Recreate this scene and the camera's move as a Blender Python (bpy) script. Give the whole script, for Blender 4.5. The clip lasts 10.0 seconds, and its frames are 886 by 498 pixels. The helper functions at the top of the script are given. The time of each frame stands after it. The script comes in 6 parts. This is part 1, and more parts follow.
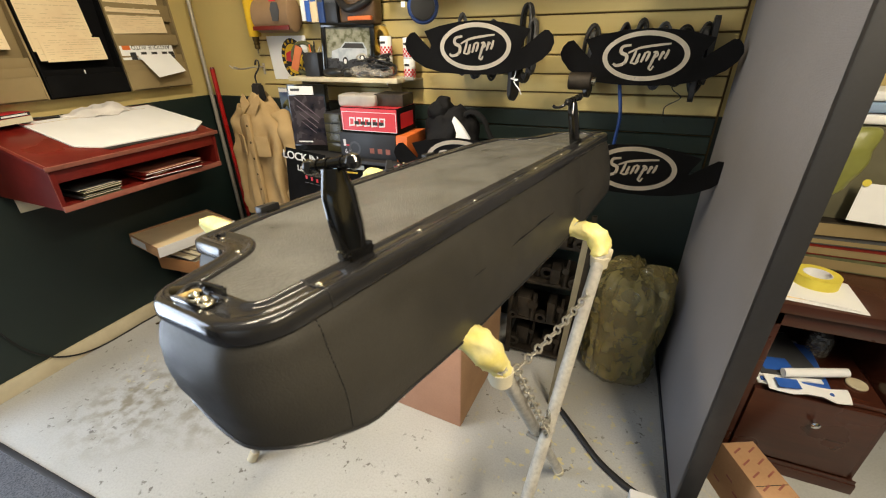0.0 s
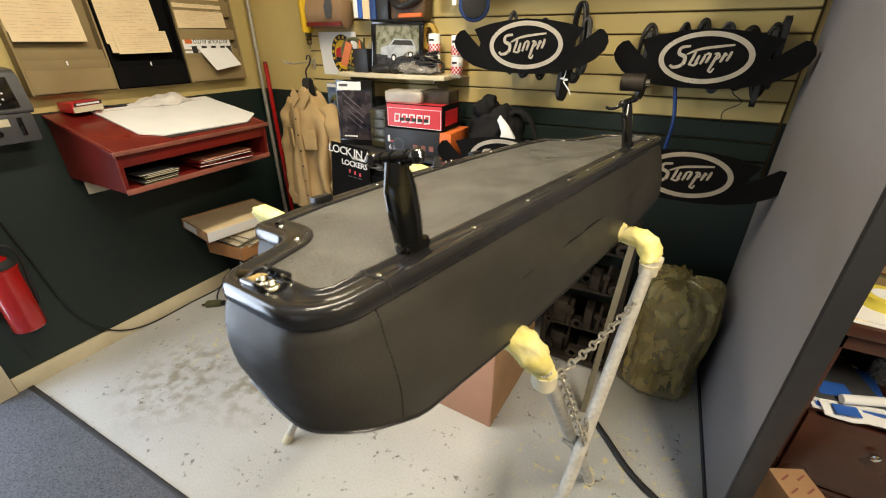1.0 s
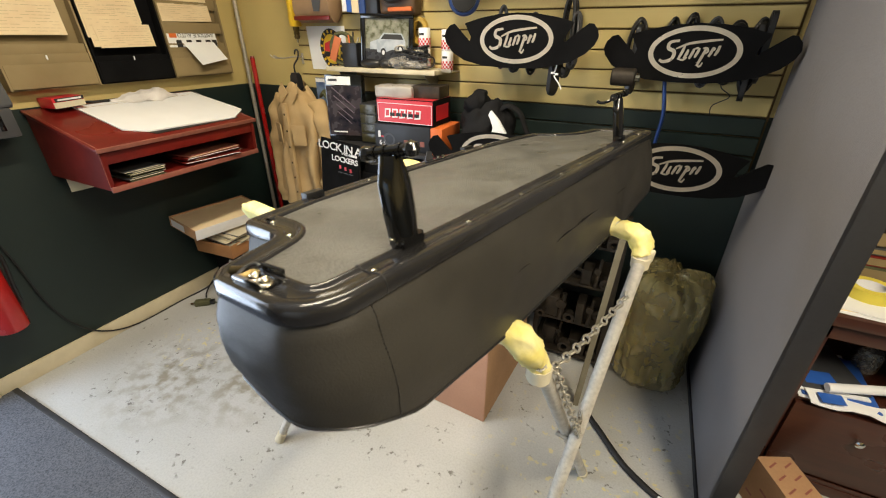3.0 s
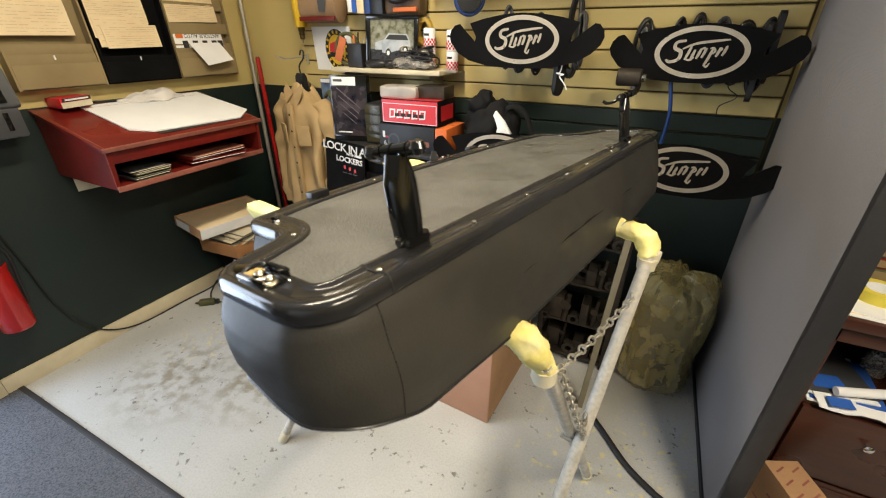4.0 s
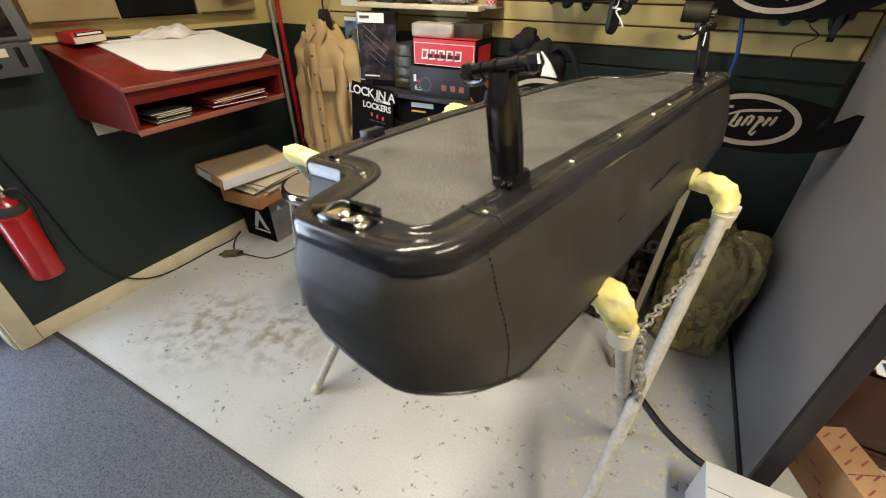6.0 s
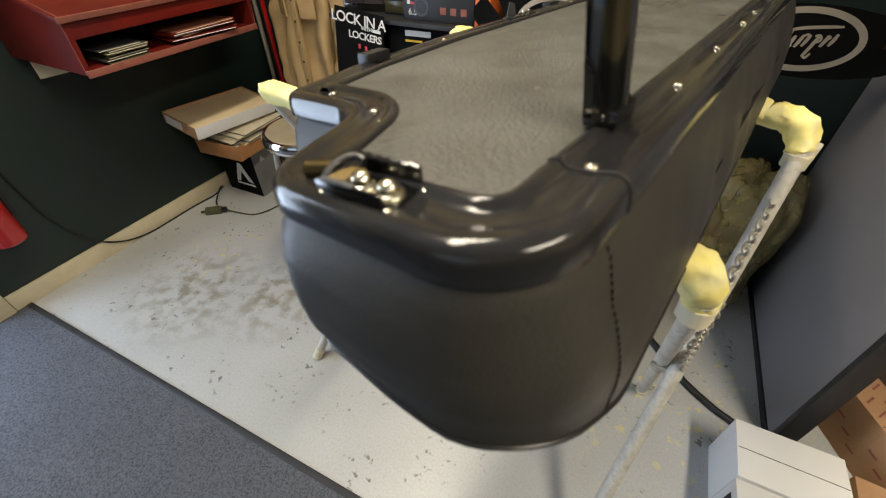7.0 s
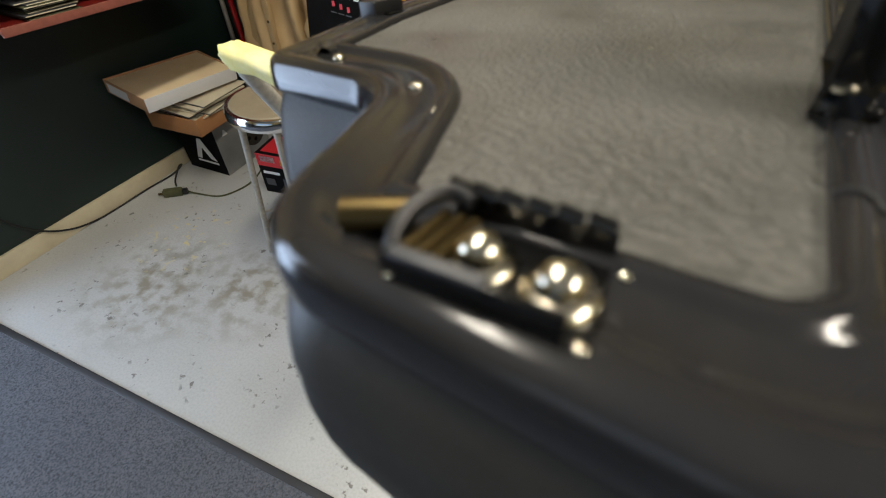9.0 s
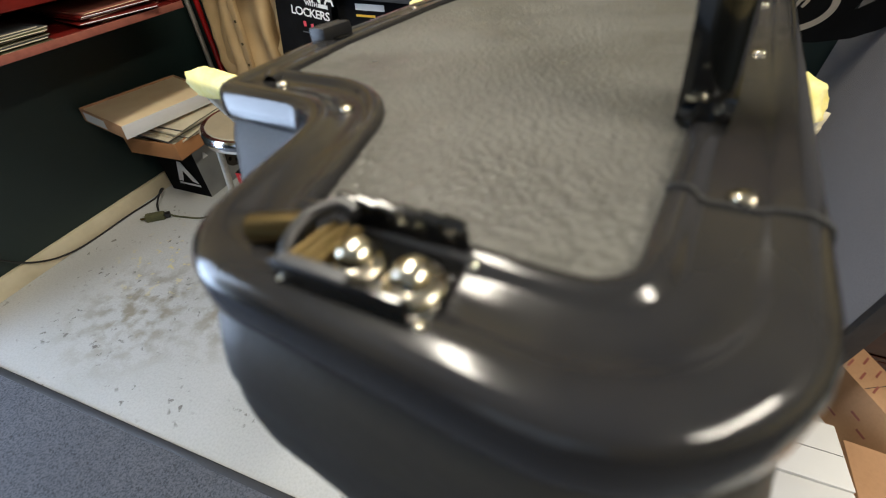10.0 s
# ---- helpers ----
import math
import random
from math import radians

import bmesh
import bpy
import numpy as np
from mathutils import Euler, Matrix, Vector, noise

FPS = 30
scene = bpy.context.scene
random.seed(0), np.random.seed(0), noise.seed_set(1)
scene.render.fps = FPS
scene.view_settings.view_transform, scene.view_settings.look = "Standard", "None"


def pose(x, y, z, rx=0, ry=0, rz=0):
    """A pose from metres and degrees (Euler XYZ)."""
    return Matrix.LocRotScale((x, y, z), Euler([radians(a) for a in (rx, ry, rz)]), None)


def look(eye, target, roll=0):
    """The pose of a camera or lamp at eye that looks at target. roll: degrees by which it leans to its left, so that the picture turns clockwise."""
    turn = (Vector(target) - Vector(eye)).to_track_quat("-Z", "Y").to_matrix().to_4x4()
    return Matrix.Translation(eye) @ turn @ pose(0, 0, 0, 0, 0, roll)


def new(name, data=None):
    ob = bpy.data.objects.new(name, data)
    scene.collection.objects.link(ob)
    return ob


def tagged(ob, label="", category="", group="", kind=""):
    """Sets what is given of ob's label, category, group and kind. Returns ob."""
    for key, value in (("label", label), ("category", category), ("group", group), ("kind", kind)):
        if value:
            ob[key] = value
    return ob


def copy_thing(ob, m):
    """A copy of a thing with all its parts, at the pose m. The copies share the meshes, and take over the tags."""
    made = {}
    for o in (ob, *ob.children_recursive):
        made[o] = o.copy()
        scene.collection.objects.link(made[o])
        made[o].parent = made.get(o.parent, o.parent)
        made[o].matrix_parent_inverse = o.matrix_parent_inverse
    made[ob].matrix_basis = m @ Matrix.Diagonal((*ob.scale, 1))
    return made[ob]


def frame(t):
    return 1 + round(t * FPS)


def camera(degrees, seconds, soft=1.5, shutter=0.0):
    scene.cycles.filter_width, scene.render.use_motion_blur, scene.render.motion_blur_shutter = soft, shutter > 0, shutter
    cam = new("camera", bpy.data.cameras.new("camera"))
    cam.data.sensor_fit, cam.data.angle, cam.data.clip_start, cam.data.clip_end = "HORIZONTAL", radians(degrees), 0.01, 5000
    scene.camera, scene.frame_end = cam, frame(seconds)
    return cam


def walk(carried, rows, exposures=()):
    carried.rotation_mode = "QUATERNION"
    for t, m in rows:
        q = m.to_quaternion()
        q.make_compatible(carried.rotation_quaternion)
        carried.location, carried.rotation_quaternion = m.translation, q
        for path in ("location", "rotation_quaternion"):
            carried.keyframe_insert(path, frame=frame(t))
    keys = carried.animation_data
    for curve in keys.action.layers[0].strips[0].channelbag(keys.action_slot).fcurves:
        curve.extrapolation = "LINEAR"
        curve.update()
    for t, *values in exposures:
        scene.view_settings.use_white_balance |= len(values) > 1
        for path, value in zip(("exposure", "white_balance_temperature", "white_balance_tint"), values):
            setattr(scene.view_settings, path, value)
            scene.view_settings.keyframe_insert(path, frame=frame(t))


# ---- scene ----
cam = camera(94.9, 10.0, soft=1.1)
cam.data.dof.use_dof, cam.data.dof.focus_distance, cam.data.dof.aperture_fstop = True, 1.7, 5.4
PATH = [
    (0, (2.509, -2.066, 1.516), (1.827, -0.421, 0.607), -0.8),
    (0.5, (2.495, -2.076, 1.515), (1.741, -0.468, 0.594), -0.6),
    (1, (2.477, -2.082, 1.514), (1.66, -0.502, 0.6), -0.0),
    (1.5, (2.478, -2.09, 1.507), (1.707, -0.507, 0.558), 1.1),
    (2, (2.474, -2.096, 1.509), (1.683, -0.513, 0.577), 0.8),
    (2.5, (2.472, -2.085, 1.51), (1.703, -0.491, 0.578), 0.2),
    (4, (2.467, -2.081, 1.506), (1.677, -0.494, 0.58), 0.1),
    (4.5, (2.466, -2.082, 1.504), (1.678, -0.499, 0.569), 0.4),
    (5, (2.463, -2.083, 1.502), (1.67, -0.505, 0.564), -0.2),
    (5.5, (2.42, -2.081, 1.499), (1.587, -0.578, 0.475), -1.4),
    (5.7, (2.388, -2.082, 1.483), (1.581, -0.591, 0.423), 0.2),
    (6.8, (2.246, -2.011, 1.395), (1.527, -0.636, 0.133), -0.7),
    (7, (2.226, -1.976, 1.384), (1.554, -0.626, 0.07), -0.4),
    (7.5, (2.198, -1.922, 1.351), (1.651, -0.609, -0.055), 0.0),
    (8, (2.141, -1.91, 1.348), (1.552, -0.619, -0.061), -0.0),
    (8.5, (2.111, -1.894, 1.335), (1.566, -0.602, -0.092), 1.3),
    (9, (2.106, -1.884, 1.333), (1.592, -0.567, -0.081), 1.9),
    (9.5, (2.112, -1.884, 1.335), (1.605, -0.556, -0.072), 1.4),
    (10, (2.146, -1.887, 1.347), (1.657, -0.527, -0.036), -0.3),
]
walk(cam, [(t, look(eye, target, roll)) for t, eye, target, roll in PATH], [(0, 0.28, 6400, 10), (5.5, 0.28, 6150, 10), (7, -0.06, 6050, 10), (8, -0.28, 5800, 10), (9, -0.23, 5700, 10), (10, 0.02, 5650, 10)])

# ---- light ----
world = bpy.data.worlds.new("world")
scene.world = world
world.use_nodes = True
wn = world.node_tree
sky = wn.nodes.new("ShaderNodeTexSky")
sky.sky_type, sky.sun_disc = "NISHITA", False
sky.sun_elevation, sky.sun_rotation = radians(40), radians(250)
wn.links.new(sky.outputs[0], wn.nodes["Background"].inputs[0])
wn.nodes["Background"].inputs[1].default_value = 0.1


def lamp(name, m, size_x, size_y, watts, colour):
    data = bpy.data.lights.new(name, "AREA")
    data.shape, data.size, data.size_y = "RECTANGLE", size_x, size_y
    data.energy, data.color = watts, colour
    ob = new(name, data)
    ob.matrix_world = m
    return ob


WARM = (1.0, 0.85, 0.62)
DAY = (0.74, 0.85, 1.0)
# two rows of ceiling tubes and daylight through the doorway; the window behind the camera is assumed, added as fill
lamp("tube_lamp", pose(1.55, -1.25, 2.55), 0.16, 1.2, 40, WARM)
# second tube, out of view, placed to brighten the desk side
lamp("tube_lamp", pose(3.45, -2.1, 2.55), 0.16, 1.2, 62, WARM)
lamp("doorway_daylight", pose(-0.12, -2.4, 1.05, 0, -90, 0), 1.9, 0.9, 40, DAY)
lamp("assumed_window_fill", pose(1.5, -4.75, 1.35, 90, 0, 0), 2.0, 1.5, 2.5, DAY)


# ---- materials ----
def mat(name, base, rough=0.5, metal=0.0, other=None, size=8.0, mix=0.5, fine=0.0, fine_size=120.0, bump=0.0, bump_size=200.0,
        rough_var=0.1, spec=0.5, coat=0.0, random_tint=0.0):
    """A surface with broad stains between base and other, fine grain, uneven gloss and relief."""
    m = bpy.data.materials.new(name)
    m.use_nodes = True
    nt = m.node_tree
    bs = nt.nodes["Principled BSDF"]
    bs.inputs["Metallic"].default_value = metal
    bs.inputs["Specular IOR Level"].default_value = spec
    bs.inputs["Coat Weight"].default_value = coat
    tc = nt.nodes.new("ShaderNodeTexCoord")
    other = other or tuple(c * 0.8 for c in base)

    def noise_at(scale, detail=5.0):
        n = nt.nodes.new("ShaderNodeTexNoise")
        n.inputs["Scale"].default_value, n.inputs["Detail"].default_value = scale, detail
        nt.links.new(tc.outputs["Object"], n.inputs["Vector"])
        return n.outputs["Fac"]

    def ramp(fac, lo, hi, a, b):
        r = nt.nodes.new("ShaderNodeMapRange")
        r.inputs[1].default_value, r.inputs[2].default_value = lo, hi
        r.inputs[3].default_value, r.inputs[4].default_value = a, b
        nt.links.new(fac, r.inputs[0])
        return r.outputs[0]

    def blend(fac, a, b):
        x = nt.nodes.new("ShaderNodeMix")
        x.data_type = "RGBA"
        nt.links.new(fac, x.inputs[0])
        for socket, value in ((x.inputs[6], a), (x.inputs[7], b)):
            if isinstance(value, tuple):
                socket.default_value = (*value, 1)
            else:
                nt.links.new(value, socket)
        return x.outputs[2]

    broad = noise_at(size)
    col = blend(ramp(broad, 0.35, 0.7, 0.0, mix * 2 if mix < 0.5 else 1.0), base, other)
    if fine:
        col = blend(ramp(noise_at(fine_size, 2.0), 0.4, 0.75, 0.0, fine), col, tuple(c * 0.35 for c in base))
    if random_tint:
        info = nt.nodes.new("ShaderNodeObjectInfo")
        col = blend(ramp(info.outputs["Random"], 0, 1, 0.0, random_tint), col, other)
    nt.links.new(col, bs.inputs["Base Color"])
    nt.links.new(ramp(broad, 0.3, 0.7, max(0.02, rough - rough_var), min(1, rough + rough_var)), bs.inputs["Roughness"])
    if bump:
        b = nt.nodes.new("ShaderNodeBump")
        b.inputs["Strength"].default_value, b.inputs["Distance"].default_value = min(1, bump), 0.002
        nt.links.new(noise_at(bump_size, 3.0), b.inputs["Height"])
        nt.links.new(b.outputs[0], bs.inputs["Normal"])
    m["builder"] = name
    return m


def two_tone(name, low, high, level, rough):
    """Wall paint: one colour below a height, another above, with scuffs and roller texture."""
    m = mat(name, high, rough, other=tuple(c * 0.9 for c in high), size=2.5, bump=0.25, bump_size=350)
    nt = m.node_tree
    bs = nt.nodes["Principled BSDF"]
    geo = nt.nodes.new("ShaderNodeNewGeometry")
    sep = nt.nodes.new("ShaderNodeSeparateXYZ")
    nt.links.new(geo.outputs["Position"], sep.inputs[0])
    above = nt.nodes.new("ShaderNodeMath")
    above.operation = "GREATER_THAN"
    above.inputs[1].default_value = level
    nt.links.new(sep.outputs[2], above.inputs[0])
    scuff = nt.nodes.new("ShaderNodeTexNoise")
    scuff.inputs["Scale"].default_value = 3.5
    nt.links.new(geo.outputs["Position"], scuff.inputs["Vector"])
    lo = nt.nodes.new("ShaderNodeMix")
    lo.data_type = "RGBA"
    lo.inputs[6].default_value, lo.inputs[7].default_value = (*low, 1), (*[c * 1.5 for c in low], 1)
    nt.links.new(scuff.outputs["Fac"], lo.inputs[0])
    x = nt.nodes.new("ShaderNodeMix")
    x.data_type = "RGBA"
    old = bs.inputs["Base Color"].links[0].from_socket
    nt.links.new(above.outputs[0], x.inputs[0])
    nt.links.new(lo.outputs[2], x.inputs[6])
    nt.links.new(old, x.inputs[7])
    nt.links.new(x.outputs[2], bs.inputs["Base Color"])
    return m


def floor_paint():
    """Grey painted concrete with a worn brown patch, dark chips and yellow overspray flecks."""
    m = mat("painted_concrete", (0.52, 0.53, 0.53), 0.36, other=(0.43, 0.44, 0.43), size=1.6, fine=0.22, fine_size=130, bump=0.12, bump_size=90)
    nt = m.node_tree
    bs = nt.nodes["Principled BSDF"]
    geo = nt.nodes.new("ShaderNodeNewGeometry")

    def math_node(op, a, b):
        n = nt.nodes.new("ShaderNodeMath")
        n.operation, n.use_clamp = op, True
        for i, v in enumerate((a, b)):
            if isinstance(v, (int, float)):
                n.inputs[i].default_value = v
            else:
                nt.links.new(v, n.inputs[i])
        return n.outputs[0]

    def noise_at(scale, detail, lo, hi):
        n = nt.nodes.new("ShaderNodeTexNoise")
        n.inputs["Scale"].default_value, n.inputs["Detail"].default_value = scale, detail
        nt.links.new(geo.outputs["Position"], n.inputs["Vector"])
        r = nt.nodes.new("ShaderNodeMapRange")
        r.inputs[1].default_value, r.inputs[2].default_value = lo, hi
        nt.links.new(n.outputs["Fac"], r.inputs[0])
        return r.outputs[0]

    def spot(x, y, radius):
        v = nt.nodes.new("ShaderNodeVectorMath")
        v.operation = "DISTANCE"
        v.inputs[1].default_value = (x, y, 0)
        nt.links.new(geo.outputs["Position"], v.inputs[0])
        r = nt.nodes.new("ShaderNodeMapRange")
        r.inputs[1].default_value, r.inputs[2].default_value = radius, radius * 0.25
        nt.links.new(v.outputs["Value"], r.inputs[0])
        return r.outputs[0]

    def over(fac, colour):
        x = nt.nodes.new("ShaderNodeMix")
        x.data_type = "RGBA"
        old = bs.inputs["Base Color"].links[0].from_socket
        nt.links.new(fac, x.inputs[0])
        nt.links.new(old, x.inputs[6])
        x.inputs[7].default_value = (*colour, 1)
        nt.links.new(x.outputs[2], bs.inputs["Base Color"])

    patch = math_node("MAXIMUM", spot(0.62, -1.32, 0.36), spot(0.98, -1.18, 0.3))
    over(math_node("MULTIPLY", patch, noise_at(16, 8, 0.44, 0.62)), (0.27, 0.25, 0.20))
    over(math_node("MULTIPLY", noise_at(7, 3, 0.5, 0.62), noise_at(38, 4, 0.6, 0.66)), (0.17, 0.165, 0.15))
    over(math_node("MULTIPLY", math_node("MAXIMUM", spot(2.6, -0.9, 0.6), spot(0.5, -1.05, 0.3)), noise_at(26, 2, 0.62, 0.66)), (0.62, 0.56, 0.3))
    over(noise_at(1.1, 4, 0.56, 0.8), (0.36, 0.34, 0.27))
    return m


def wood(name, dark, light, rough, axis=0, scale=9.0):
    """Stained wood: long grain drawn out along one axis."""
    m = mat(name, dark, rough, other=light, size=3, coat=0.15, bump=0.1, bump_size=60)
    nt = m.node_tree
    bs = nt.nodes["Principled BSDF"]
    tc, mp = nt.nodes.new("ShaderNodeTexCoord"), nt.nodes.new("ShaderNodeMapping")
    s = [scale * 6] * 3
    s[axis] = scale * 0.5
    mp.inputs["Scale"].default_value = s
    n = nt.nodes.new("ShaderNodeTexNoise")
    n.inputs["Scale"].default_value, n.inputs["Detail"].default_value = 1.0, 6.0
    nt.links.new(tc.outputs["Object"], mp.inputs[0])
    nt.links.new(mp.outputs[0], n.inputs["Vector"])
    x = nt.nodes.new("ShaderNodeMix")
    x.data_type = "RGBA"
    x.inputs[6].default_value, x.inputs[7].default_value = (*dark, 1), (*light, 1)
    nt.links.new(n.outputs["Fac"], x.inputs[0])
    nt.links.new(x.outputs[2], bs.inputs["Base Color"])
    return m


def woven(name, base, scale):
    """Coarse woven cloth: two crossing wave patterns as relief and colour."""
    m = mat(name, base, 0.9, other=tuple(c * 1.15 for c in base), size=2.5, fine=0.25, fine_size=300, spec=0.2)
    nt = m.node_tree
    bs = nt.nodes["Principled BSDF"]
    tc = nt.nodes.new("ShaderNodeTexCoord")
    total = None
    for direction in ("Y", "Z"):
        w = nt.nodes.new("ShaderNodeTexWave")
        w.bands_direction = direction
        w.inputs["Scale"].default_value, w.inputs["Distortion"].default_value = scale, 1.5
        nt.links.new(tc.outputs["Object"], w.inputs["Vector"])
        if total is None:
            total = w.outputs["Fac"]
        else:
            a = nt.nodes.new("ShaderNodeMath")
            a.operation = "MULTIPLY"
            nt.links.new(total, a.inputs[0])
            nt.links.new(w.outputs["Fac"], a.inputs[1])
            total = a.outputs[0]
    b = nt.nodes.new("ShaderNodeBump")
    b.inputs["Strength"].default_value, b.inputs["Distance"].default_value = 0.5, 0.001
    nt.links.new(total, b.inputs["Height"])
    nt.links.new(b.outputs[0], bs.inputs["Normal"])
    return m


def glow(name, colour, strength):
    m = bpy.data.materials.new(name)
    m.use_nodes = True
    nt = m.node_tree
    e = nt.nodes.new("ShaderNodeEmission")
    e.inputs[0].default_value, e.inputs[1].default_value = (*colour, 1), strength
    nt.links.new(e.outputs[0], nt.nodes["Material Output"].inputs[0])
    return m


def film_plastic(name, tint, rough, alpha):
    """Thin wrinkled film: partly clear, glossy, strongly creased."""
    m = mat(name, tint, rough, other=tuple(c * 0.8 for c in tint), size=5, bump=1.0, bump_size=18, spec=0.9, coat=0.4)
    m.node_tree.nodes["Bump"].inputs["Distance"].default_value = 0.03
    nt = m.node_tree
    bs = nt.nodes["Principled BSDF"]
    n = nt.nodes.new("ShaderNodeTexNoise")
    n.inputs["Scale"].default_value = 7.0
    r = nt.nodes.new("ShaderNodeMapRange")
    r.inputs[1].default_value, r.inputs[2].default_value = 0.3, 0.7
    r.inputs[3].default_value, r.inputs[4].default_value = alpha - 0.1, min(1.0, alpha + 0.1)
    nt.links.new(n.outputs["Fac"], r.inputs[0])
    nt.links.new(r.outputs[0], bs.inputs["Alpha"])
    return m


M_WALL = two_tone("wall_paint", (0.007, 0.0145, 0.0125), (0.56, 0.448, 0.18), 1.222, 0.5)
M_FLOOR = floor_paint()
M_CARPET = mat("carpet", (0.108, 0.116, 0.138), 0.95, other=(0.124, 0.132, 0.154), size=5, fine=0.9, fine_size=170, bump=1.0, bump_size=300, spec=0.1)
M_CREAM = mat("cream_paint", (0.64, 0.57, 0.40), 0.5, other=(0.52, 0.45, 0.30), size=5, fine=0.1, fine_size=30)
M_CEIL = mat("ceiling_paint", (0.72, 0.70, 0.64), 0.9, bump=0.4, bump_size=120)
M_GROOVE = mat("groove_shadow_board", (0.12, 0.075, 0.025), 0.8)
M_PART = woven("partition_cloth", (0.195, 0.189, 0.196), 110)
M_DARK = mat("dark_trim", (0.022, 0.022, 0.024), 0.55, fine=0.2, bump=0.1)
M_RED = mat("red_stained_wood", (0.17, 0.014, 0.009), 0.34, other=(0.11, 0.009, 0.007), size=4, spec=0.3, coat=0.06, fine=0.25, fine_size=40)
M_REDEDGE = mat("worn_wood_edge", (0.30, 0.10, 0.07), 0.5, fine=0.3, fine_size=50)
M_PAPER = mat("white_paper", (0.84, 0.85, 0.86), 0.75, other=(0.79, 0.80, 0.81), size=6)
M_CREAMPAPER = mat("cream_card", (0.80, 0.66, 0.42), 0.7, other=(0.74, 0.58, 0.36), size=9)
M_TANBOARD = mat("tan_pressed_card", (0.28, 0.21, 0.10), 0.75, other=(0.235, 0.175, 0.082), size=6, bump=0.1)
M_BLACKBOARD = mat("black_pressed_card", (0.004, 0.004, 0.0045), 0.85, spec=0.12)
M_BLACKCLOTH = mat("black_nylon", (0.009, 0.009, 0.010), 0.8, spec=0.15, bump=0.4, bump_size=200)
M_INK = mat("grey_print", (0.66, 0.53, 0.33), 0.8)
M_INKBLACK = mat("black_print", (0.02, 0.02, 0.02), 0.7)
M_WHITEPRINT = mat("white_print", (0.8, 0.8, 0.8), 0.6)
M_BLACKPL = mat("black_plastic", (0.014, 0.014, 0.015), 0.38, fine=0.2, rough_var=0.12)
M_BLACKGLOSS = mat("black_gloss_enamel", (0.006, 0.006, 0.006), 0.12, coat=0.4, rough_var=0.05)
M_SHINE = mat("trim_gloss_charcoal", (0.018, 0.018, 0.020), 0.17, other=(0.025, 0.024, 0.023), size=14, spec=0.36, coat=0.12, fine=0.1, fine_size=90, rough_var=0.06, bump=0.02, bump_size=40)
M_VINYL = mat("skirt_vinyl", (0.033, 0.031, 0.027), 0.46, other=(0.043, 0.040, 0.034), size=6, fine=0.15, fine_size=240, bump=0.25, bump_size=420, spec=0.27)
M_GRAIN = mat("grained_leathercloth", (0.094, 0.093, 0.083), 0.44, other=(0.114, 0.112, 0.100), size=9, fine=0.65, fine_size=300, bump=1.0, bump_size=290, rough_var=0.2)
M_STEEL = mat("bright_steel", (0.64, 0.60, 0.46), 0.2, metal=1.0, other=(0.55, 0.5, 0.4), size=60)
M_CHROME = mat("chrome", (0.75, 0.75, 0.75), 0.12, metal=1.0)
M_BRASS = mat("aged_brass", (0.11, 0.08, 0.032), 0.42, metal=1.0)
M_SILVER = mat("silver_plate", (0.66, 0.58, 0.47), 0.35, metal=0.6, size=20)
M_PIPE = mat("grey_painted_pipe", (0.56, 0.54, 0.48), 0.45, other=(0.44, 0.41, 0.36), size=18, fine=0.4, fine_size=90, bump=0.15, bump_size=80)
M_FOAM = mat("yellow_foam_wrap", (0.84, 0.73, 0.22), 0.8, other=(0.85, 0.78, 0.42), size=22, bump=1.0, bump_size=34, fine=0.1)
M_TAPEWHITE = mat("masking_tape", (0.66, 0.60, 0.44), 0.75, bump=0.7, bump_size=60)
M_CHAIN = mat("galvanised_chain", (0.50, 0.47, 0.40), 0.45, metal=0.6, size=90)
M_CARD = mat("cardboard", (0.46, 0.27, 0.14), 0.85, other=(0.40, 0.23, 0.12), size=5, fine=0.12, fine_size=90, bump=0.1)
M_CARDPINK = mat("reddish_cardboard", (0.52, 0.29, 0.19), 0.85, other=(0.46, 0.25, 0.16), size=4, fine=0.1)
M_CARDWHITE = mat("white_cardboard", (0.74, 0.74, 0.74), 0.7, other=(0.68, 0.68, 0.69), size=4)
M_MAHOG = wood("mahogany", (0.030, 0.010, 0.007), (0.075, 0.023, 0.012), 0.3)
M_EXT = mat("extinguisher_red", (0.40, 0.012, 0.010), 0.25, coat=0.5, rough_var=0.05)
M_CLOTH = mat("khaki_cloth", (0.44, 0.31, 0.155), 0.92, other=(0.36, 0.25, 0.12), size=10, bump=0.5, bump_size=300, spec=0.1)
M_RAG = mat("white_rag", (0.72, 0.69, 0.66), 0.95, bump=0.6, bump_size=60)
M_BAG = film_plastic("smoky_film", (0.50, 0.41, 0.16), 0.12, 0.55)
M_CLEARBAG = film_plastic("clear_film", (0.5, 0.47, 0.42), 0.2, 0.45)
M_RUBBER = mat("black_rubber", (0.012, 0.012, 0.012), 0.6)
M_REDBOX = mat("red_box_print", (0.62, 0.025, 0.035), 0.35, size=4)
M_BLUE = mat("blue_plastic", (0.012, 0.045, 0.19), 0.4)
M_BLUEPRINT = mat("blue_print", (0.03, 0.12, 0.50), 0.5)
M_ORANGE = mat("orange_print", (0.70, 0.16, 0.03), 0.5)
M_YELLOW = mat("yellow_plastic", (0.75, 0.48, 0.01), 0.4)
M_YELLOWTAPE = mat("yellow_tape", (0.78, 0.66, 0.08), 0.55)
M_RUST = mat("dull_dark_iron", (0.035, 0.030, 0.024), 0.55, metal=0.6, other=(0.07, 0.055, 0.04), size=25, bump=0.5, bump_size=60)
